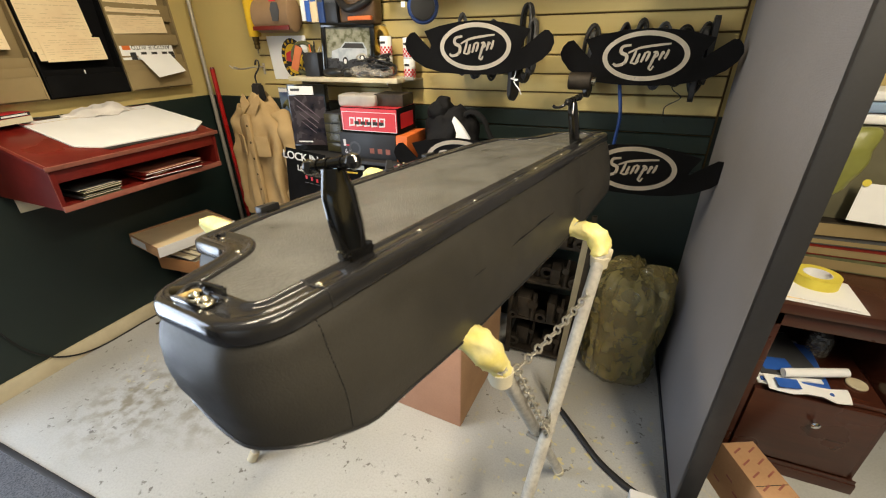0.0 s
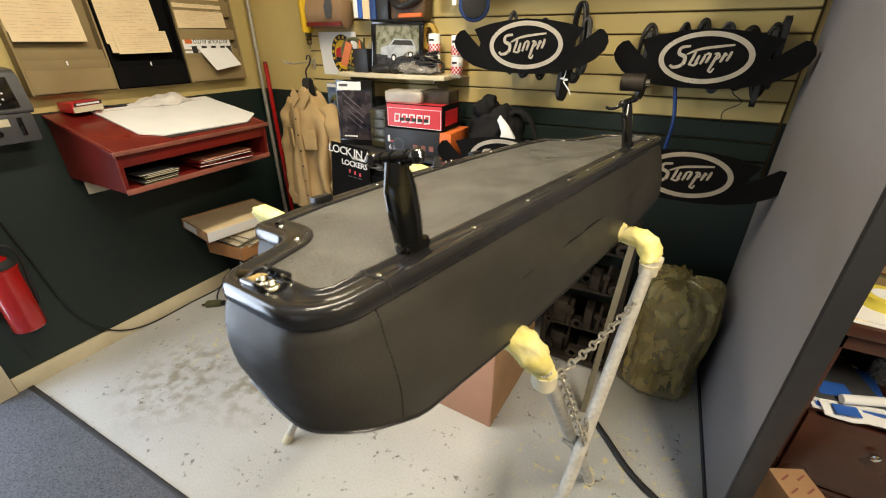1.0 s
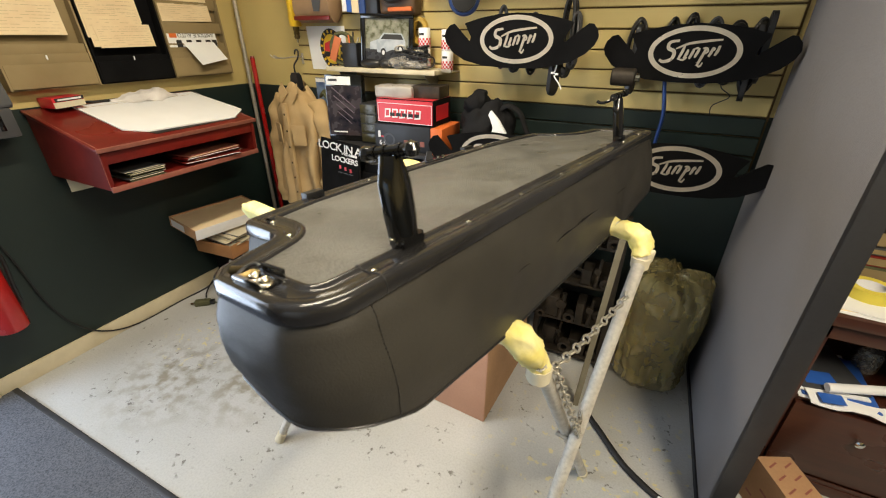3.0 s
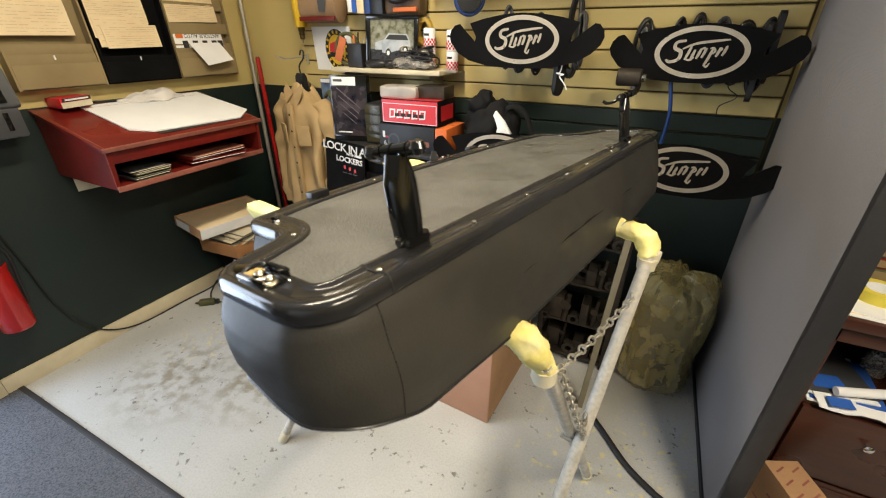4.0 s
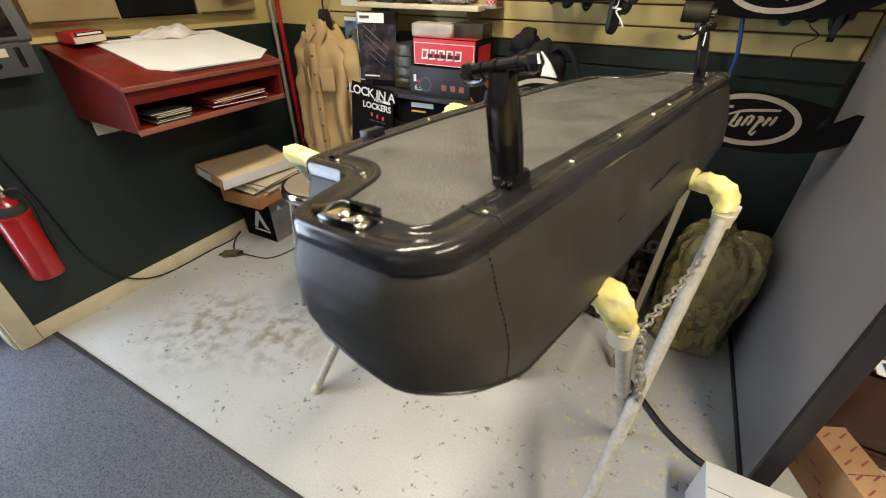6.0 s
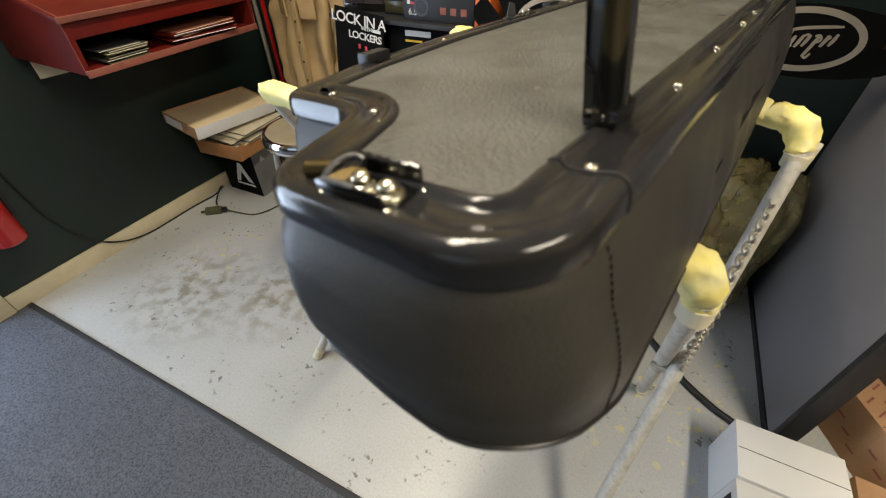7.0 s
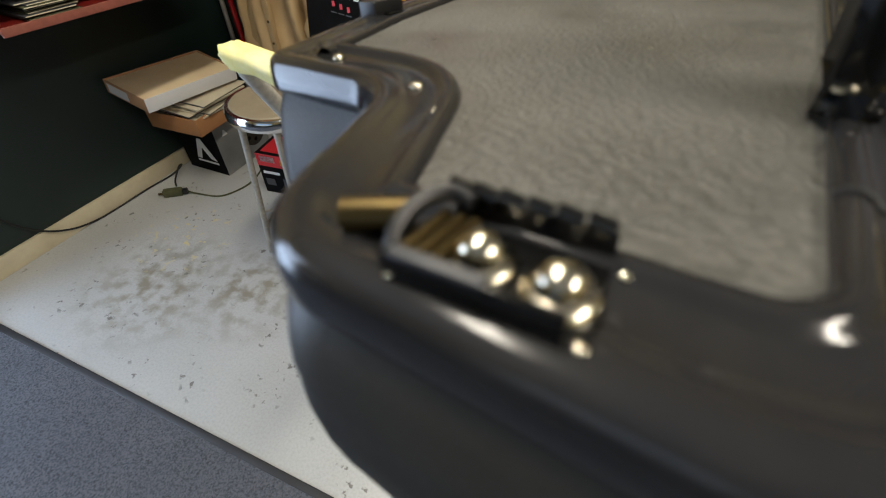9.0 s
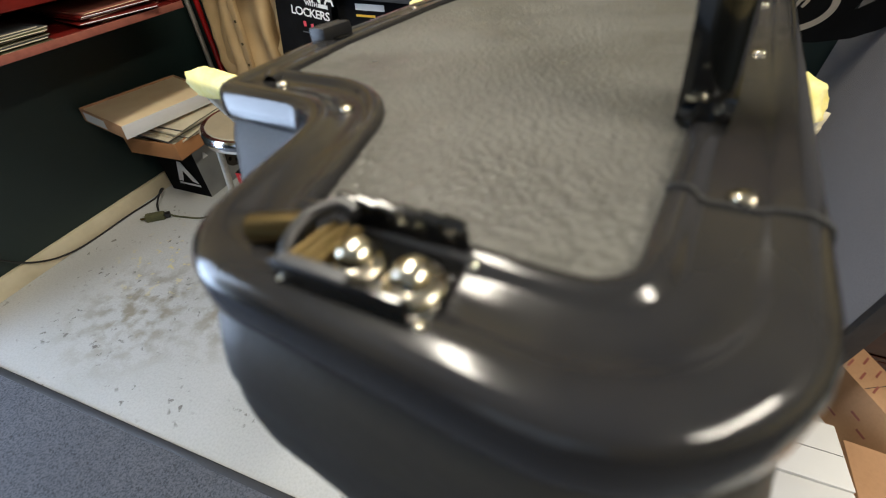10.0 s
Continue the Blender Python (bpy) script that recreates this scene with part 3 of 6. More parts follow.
# the latch on the rounded corner
latch = thing("latch", PANEL @ pose(-0.107, -0.0945, -0.001, 0, 0, 4), "black steel corner latch with two bright dome bolts", "latch")
part("base_plate", slab(rounded([(-0.022, -0.018, 0.004), (0.036, -0.018, 0.004), (0.034, 0.018, 0.004), (-0.022, 0.018, 0.004)]), 0.0, 0.0022, bevel=0.0008), M_BLACKGLOSS, latch)
bm = box(-0.022, 0.030, -0.0165, -0.0140, 0.002, 0.010, 0.001)
part("side_rail", bm, M_BLACKGLOSS, latch)
part("rail_lip", box(-0.018, 0.010, -0.0170, -0.0125, 0.0095, 0.0115, 0.0008), M_GREY, latch)
part("side_rail", box(-0.016, 0.034, 0.0165, 0.0190, 0.002, 0.011, 0.001), M_BLACKGLOSS, latch)
for k in range(6):
    part("knuckle", tube([(-0.018 + 0.0086 * k, 0.018, 0.013), (-0.0105 + 0.0086 * k, 0.018, 0.0115)], 0.0028, 10), M_BLACKGLOSS, latch)
part("hook", tube(curve_points([(-0.021, -0.012, 0.003), (-0.024, -0.004, 0.008), (-0.022, 0.006, 0.012), (-0.015, 0.014, 0.013), (-0.008, 0.014, 0.011)]), 0.0030, 10), M_BLACKPL, latch)
part("roller", tube([(-0.047, -0.002, 0.005), (-0.026, 0.007, 0.006)], 0.0058, 14), M_BRASS, latch, "brass roller")
for k in range(3):
    part("spring_coil", tube([(-0.018 + 0.005 * k, -0.012, 0.007), (-0.015 + 0.005 * k, 0.010, 0.007)], 0.0022, 8), M_BRASS, latch)
for x, y in ((0.002, -0.001), (0.025, -0.003)):
    bolt = part("bolt", lathe([(0.0105, 0.002), (0.0108, 0.0035), (0.0098, 0.0052), (0.0072, 0.0062), (0.0070, 0.0082), (0.0058, 0.0108), (0.0035, 0.0124), (0.0, 0.0130)], 24, m=Matrix.Translation((x, y, 0))), M_STEEL, latch, "bright domed bolt", smooth=50)
for x, y in ((-0.019, -0.0155), (0.034, -0.0155), (0.038, 0.014)):
    part("rivet", lathe([(0.0026, 0), (0.0026, 0.0016), (0.0013, 0.0026), (0, 0.0028)], 10, m=Matrix.Translation((x, y, 0.0))), M_STEEL, latch)
# small fittings along the back edge of the panel
for v, h in ((0.19, 0.016), (0.80, 0.010)):
    clip = thing("edge_clip", PANEL @ Matrix.Translation((-0.390 - 0.03 * min(1.0, max(0.0, (v - 0.19) * 3)), v, -0.004)), "small black plastic clip on the panel's back edge", "clip")
    part("body", box(-0.012, 0.010, -0.022, 0.022, 0, h, 0.003), M_BLACKPL, clip)
    part("tongue", box(0.010, 0.020, -0.010, 0.010, 0.001, 0.005, 0.001), M_BLACKGLOSS, clip)
hinge = thing("steel_hinge", PANEL @ Matrix.Translation((-0.40, 0.60, 0.0)), "bent grey steel hinge with bright screws on the panel's edge", "hinge")
bm = box(-0.012, 0.014, -0.030, 0.060, -0.001, 0.002, 0.0006)
part("plate", bm, M_SHINE, hinge)
part("ear", slab([(-0.018, 0.0), (0.018, 0.0), (0.012, 0.022), (-0.006, 0.026)], -0.001, 0.001, m=Matrix.Translation((-0.008, -0.005, 0.001)) @ pose(0, 0, 0, 90, 0, 90)), M_GREY, hinge)
for v in (0.022, 0.046):
    part("screw", lathe([(0.005, 0.002), (0.005, 0.006), (0.003, 0.008), (0, 0.008)], 8, m=Matrix.Translation((0.004, v, 0))), M_STEEL, hinge)

# ---- the folding stand: two crossed pipe frames, padded bars, a chain ----
STAND = Matrix.Translation((1.362, -1.358, 0)) @ pose(0, 0, 0, 0, 0, math.degrees(math.atan2(-0.212, 0.968)))
stand = thing("panel_stand", STAND, "grey pipe folding stand with yellow foam-wrapped bars and a chain", "stand")


def frame_bar(s0, s1, v0, v1, z, z_left, wrap):
    """One bent pipe: left foot, leg, bend, top bar, bend, leg, right foot."""
    foot_l, foot_r = Vector((s0[0], v1, 0.012)), Vector((s1[0], v1, 0.012))
    a, b = Vector((s0[1], v0, z_left)), Vector((s1[1], v0, z))
    bar, down_l, down_r = (b - a).normalized(), (foot_l - a).normalized(), (foot_r - b).normalized()
    left = [foot_l, foot_l.lerp(a, 0.88), a + down_l * 0.085, a + down_l * 0.032 + bar * 0.008, a + down_l * 0.008 + bar * 0.032, a + bar * 0.085]
    right = [b - bar * 0.16, b - bar * 0.075, b - bar * 0.022 + down_r * 0.008, b + down_r * wrap, foot_r.lerp(b, 0.86), foot_r]
    return left + right


PIPE_R = 0.0165
FRAME_A = frame_bar((0.06, 0.085), (1.050, 1.018), 0.056, 0.643, 1.036, 1.060, 0.105)
FRAME_B = frame_bar((0.0, 0.19), (1.062, 1.070), 0.605, 0.0, 1.048, 1.085, 0.055)
for pts in (FRAME_A, FRAME_B):
    legs = curve_points(pts, 5)
    part("pipe_frame", tube(legs, PIPE_R, 14), M_PIPE, stand)
    for q in (pts[0], pts[-1]):
        d = (Vector(pts[1]) - Vector(pts[0])).normalized() if q == pts[0] else (Vector(pts[-2]) - Vector(pts[-1])).normalized()
        part("foot_cap", tube([Vector(q) - d * 0.006, Vector(q) + d * 0.035], 0.0195, 14), M_TAPEWHITE, stand, "worn pale rubber foot")
    bar = curve_points([pts[4] - (Vector(pts[5]) - Vector(pts[4])) * 0.55] + pts[4:10], 8)
    radii = [0.0240 + 0.0025 * noise.noise(Vector((i * 0.35, pts[0][1], 0))) for i in range(len(bar))]
    for i in range(7):
        radii[i] = 0.004 + 0.021 * math.sqrt(1 - (1 - i / 6) ** 2)
    radii[-1] = 0.020
    for i in range(len(bar) - 14, len(bar) - 3):
        radii[i] += 0.0045 * math.sin(math.pi * (i - len(bar) + 14) / 11)
    part("foam_wrap", crumple(crumple(tube(bar, radii, 26), 0.007, 30, 3), 0.005, 95, 1), M_FOAM, stand, "torn yellow foam padding", smooth=70)
    for end in (bar[-1],):
        part("tape", crumple(tube([end, end + (bar[1] - bar[0]) * 0.001 + Vector((0, 0, -0.03))], 0.024, 14), 0.004, 60, 1), M_TAPEWHITE, stand, "masking tape binding", smooth=70)
part("tape_tail", crumple(box(1.052, 1.092, 0.570, 0.597, 0.985, 1.02, 0.01), 0.012, 45, 5), M_TAPEWHITE, stand, "loose torn tape end", smooth=70)
for s in (0.052, 1.05):
    part("pivot_bolt", tube([(s - 0.035, 0.32, 0.54), (s + 0.035, 0.32, 0.54)], 0.007, 10), M_CHAIN, stand)


def on_leg(pts, t):
    return Vector(pts[-1]).lerp(Vector(pts[-2]), t)


def link_mesh():
    bm = bmesh.new()
    pts = [(0.0125 * math.copysign(1, math.cos(a)) * (abs(math.cos(a)) ** 0.9) + 0.0 , 0.0082 * math.sin(a), 0) for a in (2 * math.pi * k / 14 for k in range(14))]
    return mesh_of("chain_link", tube(pts, 0.0027, 7, bm=bm, closed=True), M_CHAIN, smooth=80)


LINK = link_mesh()


def hang(a, b, sag, count):
    a, b = Vector(a), Vector(b)
    for k in range(count):
        t0, t1 = k / count, (k + 1) / count
        p = a.lerp(b, t0) + Vector((0, 0, -4 * sag * t0 * (1 - t0)))
        q = a.lerp(b, t1) + Vector((0, 0, -4 * sag * t1 * (1 - t1)))
        d = (q - p).normalized()
        side = d.orthogonal().normalized()
        if k % 2:
            side = d.cross(side)
        m = Matrix((d, side, d.cross(side))).transposed().to_4x4()
        ob = new("chain_link", LINK)
        ob.matrix_basis = Matrix.Translation((p + q) / 2) @ m
        ob.parent = stand


top_b, top_a = on_leg(FRAME_B, 1.02), on_leg(FRAME_A, 1.05)
hang(top_b + Vector((0.004, 0.02, 0)), top_a + Vector((0.018, 0.012, 0)), 0.016, 18)
hang(top_a + Vector((0.022, 0.02, 0)), on_leg(FRAME_A, 0.66) + Vector((0.04, 0.0, 0)), 0.0, 17)
hang(on_leg(FRAME_A, 0.66) + Vector((0.04, 0, 0)), on_leg(FRAME_A, 0.74) + Vector((0.035, 0.05, 0.0)), 0.03, 6)

# ---- cartons ----
def carton(name, m, sx, sy, sz, material, label, category="box", tape=None, bevel=0.003, prints=()):
    """A closed box from its base corner; prints: (face, u0, u1, w0, w1, material, name) on front '-y', left '-x', right '+x' or top."""
    t = thing(name, m, label, category)
    part("body", box(0, sx, 0, sy, 0, sz, bevel), material, t)
    if tape:
        part("tape_strip", box(0.01, sx - 0.01, sy / 2 - 0.02, sy / 2 + 0.02, sz - 0.0005, sz + 0.0008), tape, t, smooth=0)
    else:
        part("flap_seam", box(0.004, sx - 0.004, sy / 2 - 0.001, sy / 2 + 0.001, sz - 0.002, sz + 0.0006), M_DARK, t, smooth=0)
    e = 0.0012
    for face, a0, a1, b0, b1, mm, nm in prints:
        if face == "-y":
            bm = box(a0, a1, -e, e, b0, b1)
        elif face == "-x":
            bm = box(-e, e, a0, a1, b0, b1)
        elif face == "+x":
            bm = box(sx - e, sx + e, a0, a1, b0, b1)
        else:
            bm = box(a0, a1, b0, b1, sz - e, sz + e)
        part(nm, bm, mm, t, smooth=0)
    return t


# ---- west wall: the red writing desk ----
desk = thing("wall_desk", pose(0, -1.215, 0.90), "red-stained wooden wall desk with a sloped top and open pigeonhole", "desk")
L = 0.775
SL = 0.2412


def slope_z(x):
    return 0.317 - SL * x


side = [(0.0, 0.02), (0.475, 0.015), (0.492, 0.155), (0.485, 0.195), (0.0, 0.312)]
for y0 in (0.0, L - 0.018):
    bm = slab([(x, z) for x, z in side], 0, 0.018, m=Matrix.Translation((0, y0 + 0.018, 0)) @ pose(0, 0, 0, 90, 0, 0), bevel=0.002)
    part("side_panel", bm, M_RED, desk)
tilt = math.degrees(math.atan(SL))
part("top", box(-0.0, 0.515, -0.012, L + 0.012, 0, 0.016, 0.003, m=Matrix.Translation((0, 0, 0.301)) @ pose(0, 0, 0, 0, tilt, 0)), M_RED, desk)
part("front_lip", box(0.468, 0.486, 0.018, L - 0.018, 0.128, 0.182, 0.002), M_RED, desk)
part("bottom_board", box(0.0, 0.478, 0.0185, L - 0.0185, 0.012, 0.028, 0.002), M_RED, desk)
part("front_edge", box(0.478, 0.487, 0.0, L, 0.008, 0.032, 0.002), M_REDEDGE, desk, "chipped pale front edge")
part("top_edge", box(0.498, 0.505, -0.012, L + 0.012, -0.001, 0.0172, 0.001, m=Matrix.Translation((0, 0, 0.303)) @ pose(0, 0, 0, 0, tilt, 0) @ Matrix.Translation((0.011, 0, 0))), M_REDEDGE, desk, "worn top edge")
for y in (0.0, L):
    part("worn_edge", tube([(0.004, y, 0.3155), (0.50, y, 0.197)], 0.0016, 6), M_REDEDGE, desk)
    part("worn_edge", tube([(0.487, y, 0.19), (0.478, y, 0.018)], 0.0016, 6), M_REDEDGE, desk)
part("back_board", box(0.001, 0.012, 0.0185, L - 0.0185, 0.028, 0.29), M_RED, desk)
# things in the pigeonhole
for k in range(9):
    b = thing("booklet", Matrix.Translation((0.30 + random.uniform(-0.02, 0.02), -1.13 + random.uniform(-0.01, 0.012), 0.9285 + 0.0052 * k)) @ pose(0, 0, 0, 0, 0, random.uniform(-6, 6)), "thin grey-green booklet in the desk's pigeonhole", "booklet", "booklets in the desk")
    part("cover", box(0, 0.165, 0, 0.155, 0, 0.0045, 0.001), M_GREY if k % 3 else M_GREENCLOTH, b)
    part("page_block", box(0.003, 0.1662, 0.003, 0.152, 0.001, 0.0035), M_TAPEWHITE, b, smooth=0)
for k in range(7):
    b = thing("folder", Matrix.Translation((0.22 + random.uniform(-0.03, 0.02), -0.83 + random.uniform(-0.02, 0.02), 0.9285 + 0.0065 * k)) @ pose(0, 0, 0, 0, 0, random.uniform(-9, 9)), "thin red card folder in the desk's pigeonhole", "folder", "folders in the desk")
    part("cover", box(0, 0.235, 0, 0.30, 0, 0.0055, 0.001), M_RED if k % 3 else M_REDEDGE, b)
    part("page_block", box(0.004, 0.2362, 0.006, 0.29, 0.0015, 0.004), M_PAPER if k % 3 else M_CREAMPAPER, b, smooth=0)
solo("white_card", box(0, 0.18, 0, 0.006, 0, 0.07, 0.001), M_TAPEWHITE, "pale card strip hanging below the wall desk", "card", m=pose(0.08, -1.20, 0.845, 0, 0, 84))



def on_top(x, y, lift=0.0):
    """A place on the sloped desk top."""
    return Matrix.Translation((x, y, 1.2205 - SL * x + lift)) @ pose(0, 0, 0, 0, tilt, 0)


paper = bmesh.new()
sheet = [(0.05, -1.054), (0.035, -0.45), (0.372, -0.40), (0.452, -0.515), (0.432, -0.965), (0.372, -1.04)]
slab([(x / math.cos(radians(tilt)), y) for x, y in sheet], 0.0, 0.006, bm=paper)
solo("desk_blotter", paper, M_PAPER, "stack of large white paper sheets on the desk top", "paper", m=Matrix.Translation((0, 0, 1.2195)) @ pose(0, 0, 0, 0, tilt, 0), smooth=0)
solo("paper_rule", box(0.082, 0.0835, -1.03, -0.5, 0.0062, 0.0068), M_INK, "faint printed line across the white sheet", "printed line", m=Matrix.Translation((0, 0, 1.2195)) @ pose(0, 0, 0, 0, tilt, 0), smooth=0)
solo("dark_mat", slab([(0.03, -1.0), (0.02, -0.42), (0.06, -0.42), (0.47, -0.50), (0.476, -0.95), (0.40, -0.99)], 0, 0.0015), M_BLACKPL, "black desk pad under the paper", "desk pad", m=Matrix.Translation((0, 0, 1.2185)) @ pose(0, 0, 0, 0, tilt, 0), smooth=0)
std = thing("parts_box", on_top(0.012, -1.155) @ pose(0, 0, 0, 0, -tilt, 7), "small red and white parts box on the desk top", "box")
part("body", box(0, 0.10, 0, 0.13, 0, 0.042, 0.002), M_REDBOX, std)
part("white_band", box(0.1003, 0.102, 0.001, 0.129, 0.0, 0.024), M_TAPEWHITE, std, smooth=0)
part("black_band", box(0.1003, 0.102, 0.01, 0.129, 0.026, 0.041), M_INKBLACK, std, smooth=0)
part("print_bar", box(0.1018, 0.1026, 0.02, 0.118, 0.030, 0.037), M_WHITEPRINT, std, smooth=0)
# crumpled rag
bm = bmesh.new()
bmesh.ops.create_icosphere(bm, subdivisions=4, radius=1.0)
for v in bm.verts:
    hump = 0.026 + 0.02 * math.exp(-((v.co.y - 0.4) / 0.3) ** 2)
    v.co = Vector((v.co.x * 0.055, v.co.y * 0.165, max(-0.1, v.co.z) * hump))
crumple(bm, 0.018, 22, 2)
crumple(bm, 0.006, 70, 4)
for v in bm.verts:
    v.co.z = max(v.co.z, -0.002)
solo("rag", bm, M_RAG, "crumpled white shop rag on the desk", "rag", m=on_top(0.055, -0.72, 0.008), smooth=80)
pen = thing("pen", on_top(0.03, -0.93, 0.006) @ pose(0, 0, 0, 0, 0, 75), "black ballpoint pen lying on the desk", "pen")
part("barrel", tube([(-0.05, 0, 0), (0.05, 0, 0)], 0.0045, 10), M_BLACKPL, pen)
part("clip", box(-0.05, -0.02, -0.001, 0.001, 0.0045, 0.0062), M_CHROME, pen)
part("tip", tube([(0.05, 0, 0), (0.062, 0, 0)], [0.0045, 0.001], 10), M_CHROME, pen)


# ---- west wall: card racks ----
def printed(rows, w, h, seed):
    """Rows of short unreadable print."""
    rng = random.Random(seed)
    bm = bmesh.new()
    for r in range(rows):
        z = h * (0.12 + 0.78 * r / max(1, rows - 1))
        y = 0.05 * w
        while y < 0.92 * w:
            d = rng.uniform(0.04, 0.16) * w
            if rng.random() < 0.7:
                box(-0.0004, 0.0006, y, min(0.95 * w, y + d), z - 0.0011, z + 0.0011, bm=bm)
            y += d + 0.02 * w
    return bm


def card(y, x, z, w, h, lean, seed, rack):
    t = thing("job_card", Matrix.Translation((x, y, z)) @ pose(0, 0, 0, rack, lean, 0), "cream printed job card standing in a wall rack", "card", "job cards")
    part("sheet", box(-0.001, 0.0, 0, w, 0, h), M_CREAMPAPER, t, smooth=0)
    part("print", printed(9, w, h, seed), M_INK, t, "rows of faint print", smooth=0)
    return t


def rack(y0, w, material, label, shelves, top):
    t = thing("card_rack", pose(0.001, y0, 1.296), label, "card rack", "wall card racks")
    part("back", box(0, 0.006, 0, w, 0, top, 0.001), material, t)
    for yy in (0.0, w - 0.008):
        part("cheek", slab([(0.004, 0), (0.062, 0), (0.058, 0.1), (0.030, top), (0.004, top)], 0, 0.008, m=Matrix.Translation((0, yy + 0.008, 0)) @ pose(0, 0, 0, 90, 0, 0), bevel=0.001), material, t)
    for x, z0, z1 in shelves:
        pocket = part("pocket", box(x - 0.004, x, 0.0085, w - 0.0085, z0, z1, 0.001), material, t)
        if z0 == 0.08:
            part("tab", box(x, x + 0.001, w / 2 - 0.003, w / 2 + 0.003, z1 - 0.022, z1 - 0.004), M_PAPER, pocket, "small white tab", smooth=0)
    part("floor", box(0.0, 0.06, 0.0085, w - 0.0085, 0.0, 0.006), material, t)
    return t


TALL = 0.62
rack(-1.245, 0.342, M_TANBOARD, "tan pressed-card wall rack with stepped pockets", [(0.060, 0, 0.100), (0.052, 0.08, 0.138), (0.044, 0.12, 0.178)], TALL)
rack(-0.895, 0.366, M_BLACKBOARD, "black pressed-card wall rack with stepped pockets", [(0.060, 0, 0.098), (0.052, 0.08, 0.122)], TALL)
rack(-0.520, 0.368, M_TANBOARD, "tan pressed-card wall rack holding a licence plate", [(0.060, 0, 0.098), (0.052, 0.08, 0.128), (0.044, 0.12, 0.172), (0.038, 0.22, 0.275), (0.030, 0.34, 0.42), (0.026, 0.47, 0.55)], TALL)
card(-1.228, 0.042, 1.508, 0.27, 0.125, -6, 1, 0)
card(-1.238, 0.036, 1.545, 0.275, 0.15, -6, 2, -1)
card(-1.225, 0.030, 1.588, 0.27, 0.16, -6, 3, 1)
card(-0.845, 0.052, 1.452, 0.262, 0.10, -6, 4, 1)
card(-0.870, 0.046, 1.458, 0.25, 0.13, -6, 5, 0)
card(-0.885, 0.040, 1.498, 0.27, 0.16, -6, 6, -1)
card(-0.880, 0.034, 1.558, 0.27, 0.18, -6, 7, 1)
card(-0.508, 0.040, 1.573, 0.30, 0.095, -6, 8, 1)
card(-0.515, 0.033, 1.673, 0.30, 0.10, -6, 9, 0)
plate = thing("licence_plate", Matrix.Translation((0.0465, -0.510, 1.448)) @ pose(0, 0, 0, 0, -7, 0), "white antique-auto licence plate put upside down in a rack", "licence plate")
part("plate", slab(rounded([(0, 0, 0.01), (0.305, 0, 0.01), (0.305, 0.082, 0.01), (0, 0.082, 0.01)]), -0.001, 0.0, m=Matrix(((0, 0, 1, 0), (1, 0, 0, 0), (0, 1, 0, 0), (0, 0, 0, 1)))), M_PAPER, plate)
part("sticker", box(0.0002, 0.0008, 0.02, 0.062, 0.048, 0.072), M_ORANGE, plate, "orange corner sticker", smooth=0)
part("border", box(0.0002, 0.0006, 0.01, 0.295, 0.0765, 0.0785), M_INKBLACK, plate, smooth=0)
words("lettering", "ANTIQUE AUTO", 0.030, Matrix.Translation((0.0009, 0.178, 0.060)) @ Matrix(((0, 0, 1, 0), (-1, 0, 0, 0), (0, -1, 0, 0), (0, 0, 0, 1))), M_INKBLACK, plate, 0.0003)
for y in (0.05, 0.11, 0.17, 0.23, 0.27):
    part("number_bar", box(0.0002, 0.0008, y, y + 0.032, 0.0, 0.036), M_INKBLACK, plate, smooth=0)
bm = slab([(0.0, 0.0), (0.19, 0.0), (0.235, -0.10), (0.055, -0.125)], 0, 0.0012, m=Matrix(((0, 0, 1, 0), (1, 0, 0, 0), (0, 1, 0, 0), (0, 0, 0, 1))))
solo("loose_note", bm, M_PAPER, "blank white note drooping from the card rack", "paper", m=pose(0.066, -0.44, 1.472, 0, -22, 0), smooth=0)

# ---- west wall: time clock, extinguisher, cable, poles ----
clock = thing("time_clock", pose(0.0, -1.52, 1.132), "dark grey wall-mounted time clock with a dial window", "time clock")
part("lower_body", box(0.001, 0.135, 0, 0.225, 0, 0.115, 0.010), M_GREY, clock)
part("upper_body", slab(rounded([(0.001, 0.113, 0.002), (0.142, 0.113, 0.012), (0.105, 0.275, 0.025), (0.001, 0.285, 0.01)]), 0, 0.235, m=Matrix.Translation((0, 0.235, 0)) @ pose(0, 0, 0, 90, 0, 0), bevel=0.006), M_GREY, clock)
win = Matrix.Translation((0.1275, 0.11, 0.19)) @ pose(0, 0, 0, 0, -13, 0)
part("dial_window", box(0.000, 0.003, -0.075, 0.085, -0.055, 0.062, 0.001, m=win), M_BLACKGLOSS, clock, "black dial glass")
bm = bmesh.new()
for k in range(12):
    a = math.pi * k / 6
    box(0.0032, 0.0042, 0.004 + 0.045 * math.sin(a) - 0.003, 0.004 + 0.045 * math.sin(a) + 0.003, 0.003 + 0.045 * math.cos(a) - 0.003, 0.003 + 0.045 * math.cos(a) + 0.003, bm=bm, m=win)
part("dial_marks", bm, M_WHITEPRINT, clock, smooth=0)
part("label_plate", box(0.1352, 0.1372, 0.02, 0.14, 0.070, 0.098), M_TAPEWHITE, clock, smooth=0)
part("card_slot", box(0.1352, 0.140, 0.165, 0.182, 0.03, 0.100, 0.002), M_BLACKGLOSS, clock)
part("lock", lathe([(0.013, 0), (0.013, 0.004), (0.005, 0.006), (0, 0.006)], 18, m=Matrix.Translation((0.135, 0.095, 0.045)) @ pose(0, 0, 0, 0, 90, 0)), M_BLACKGLOSS, clock)
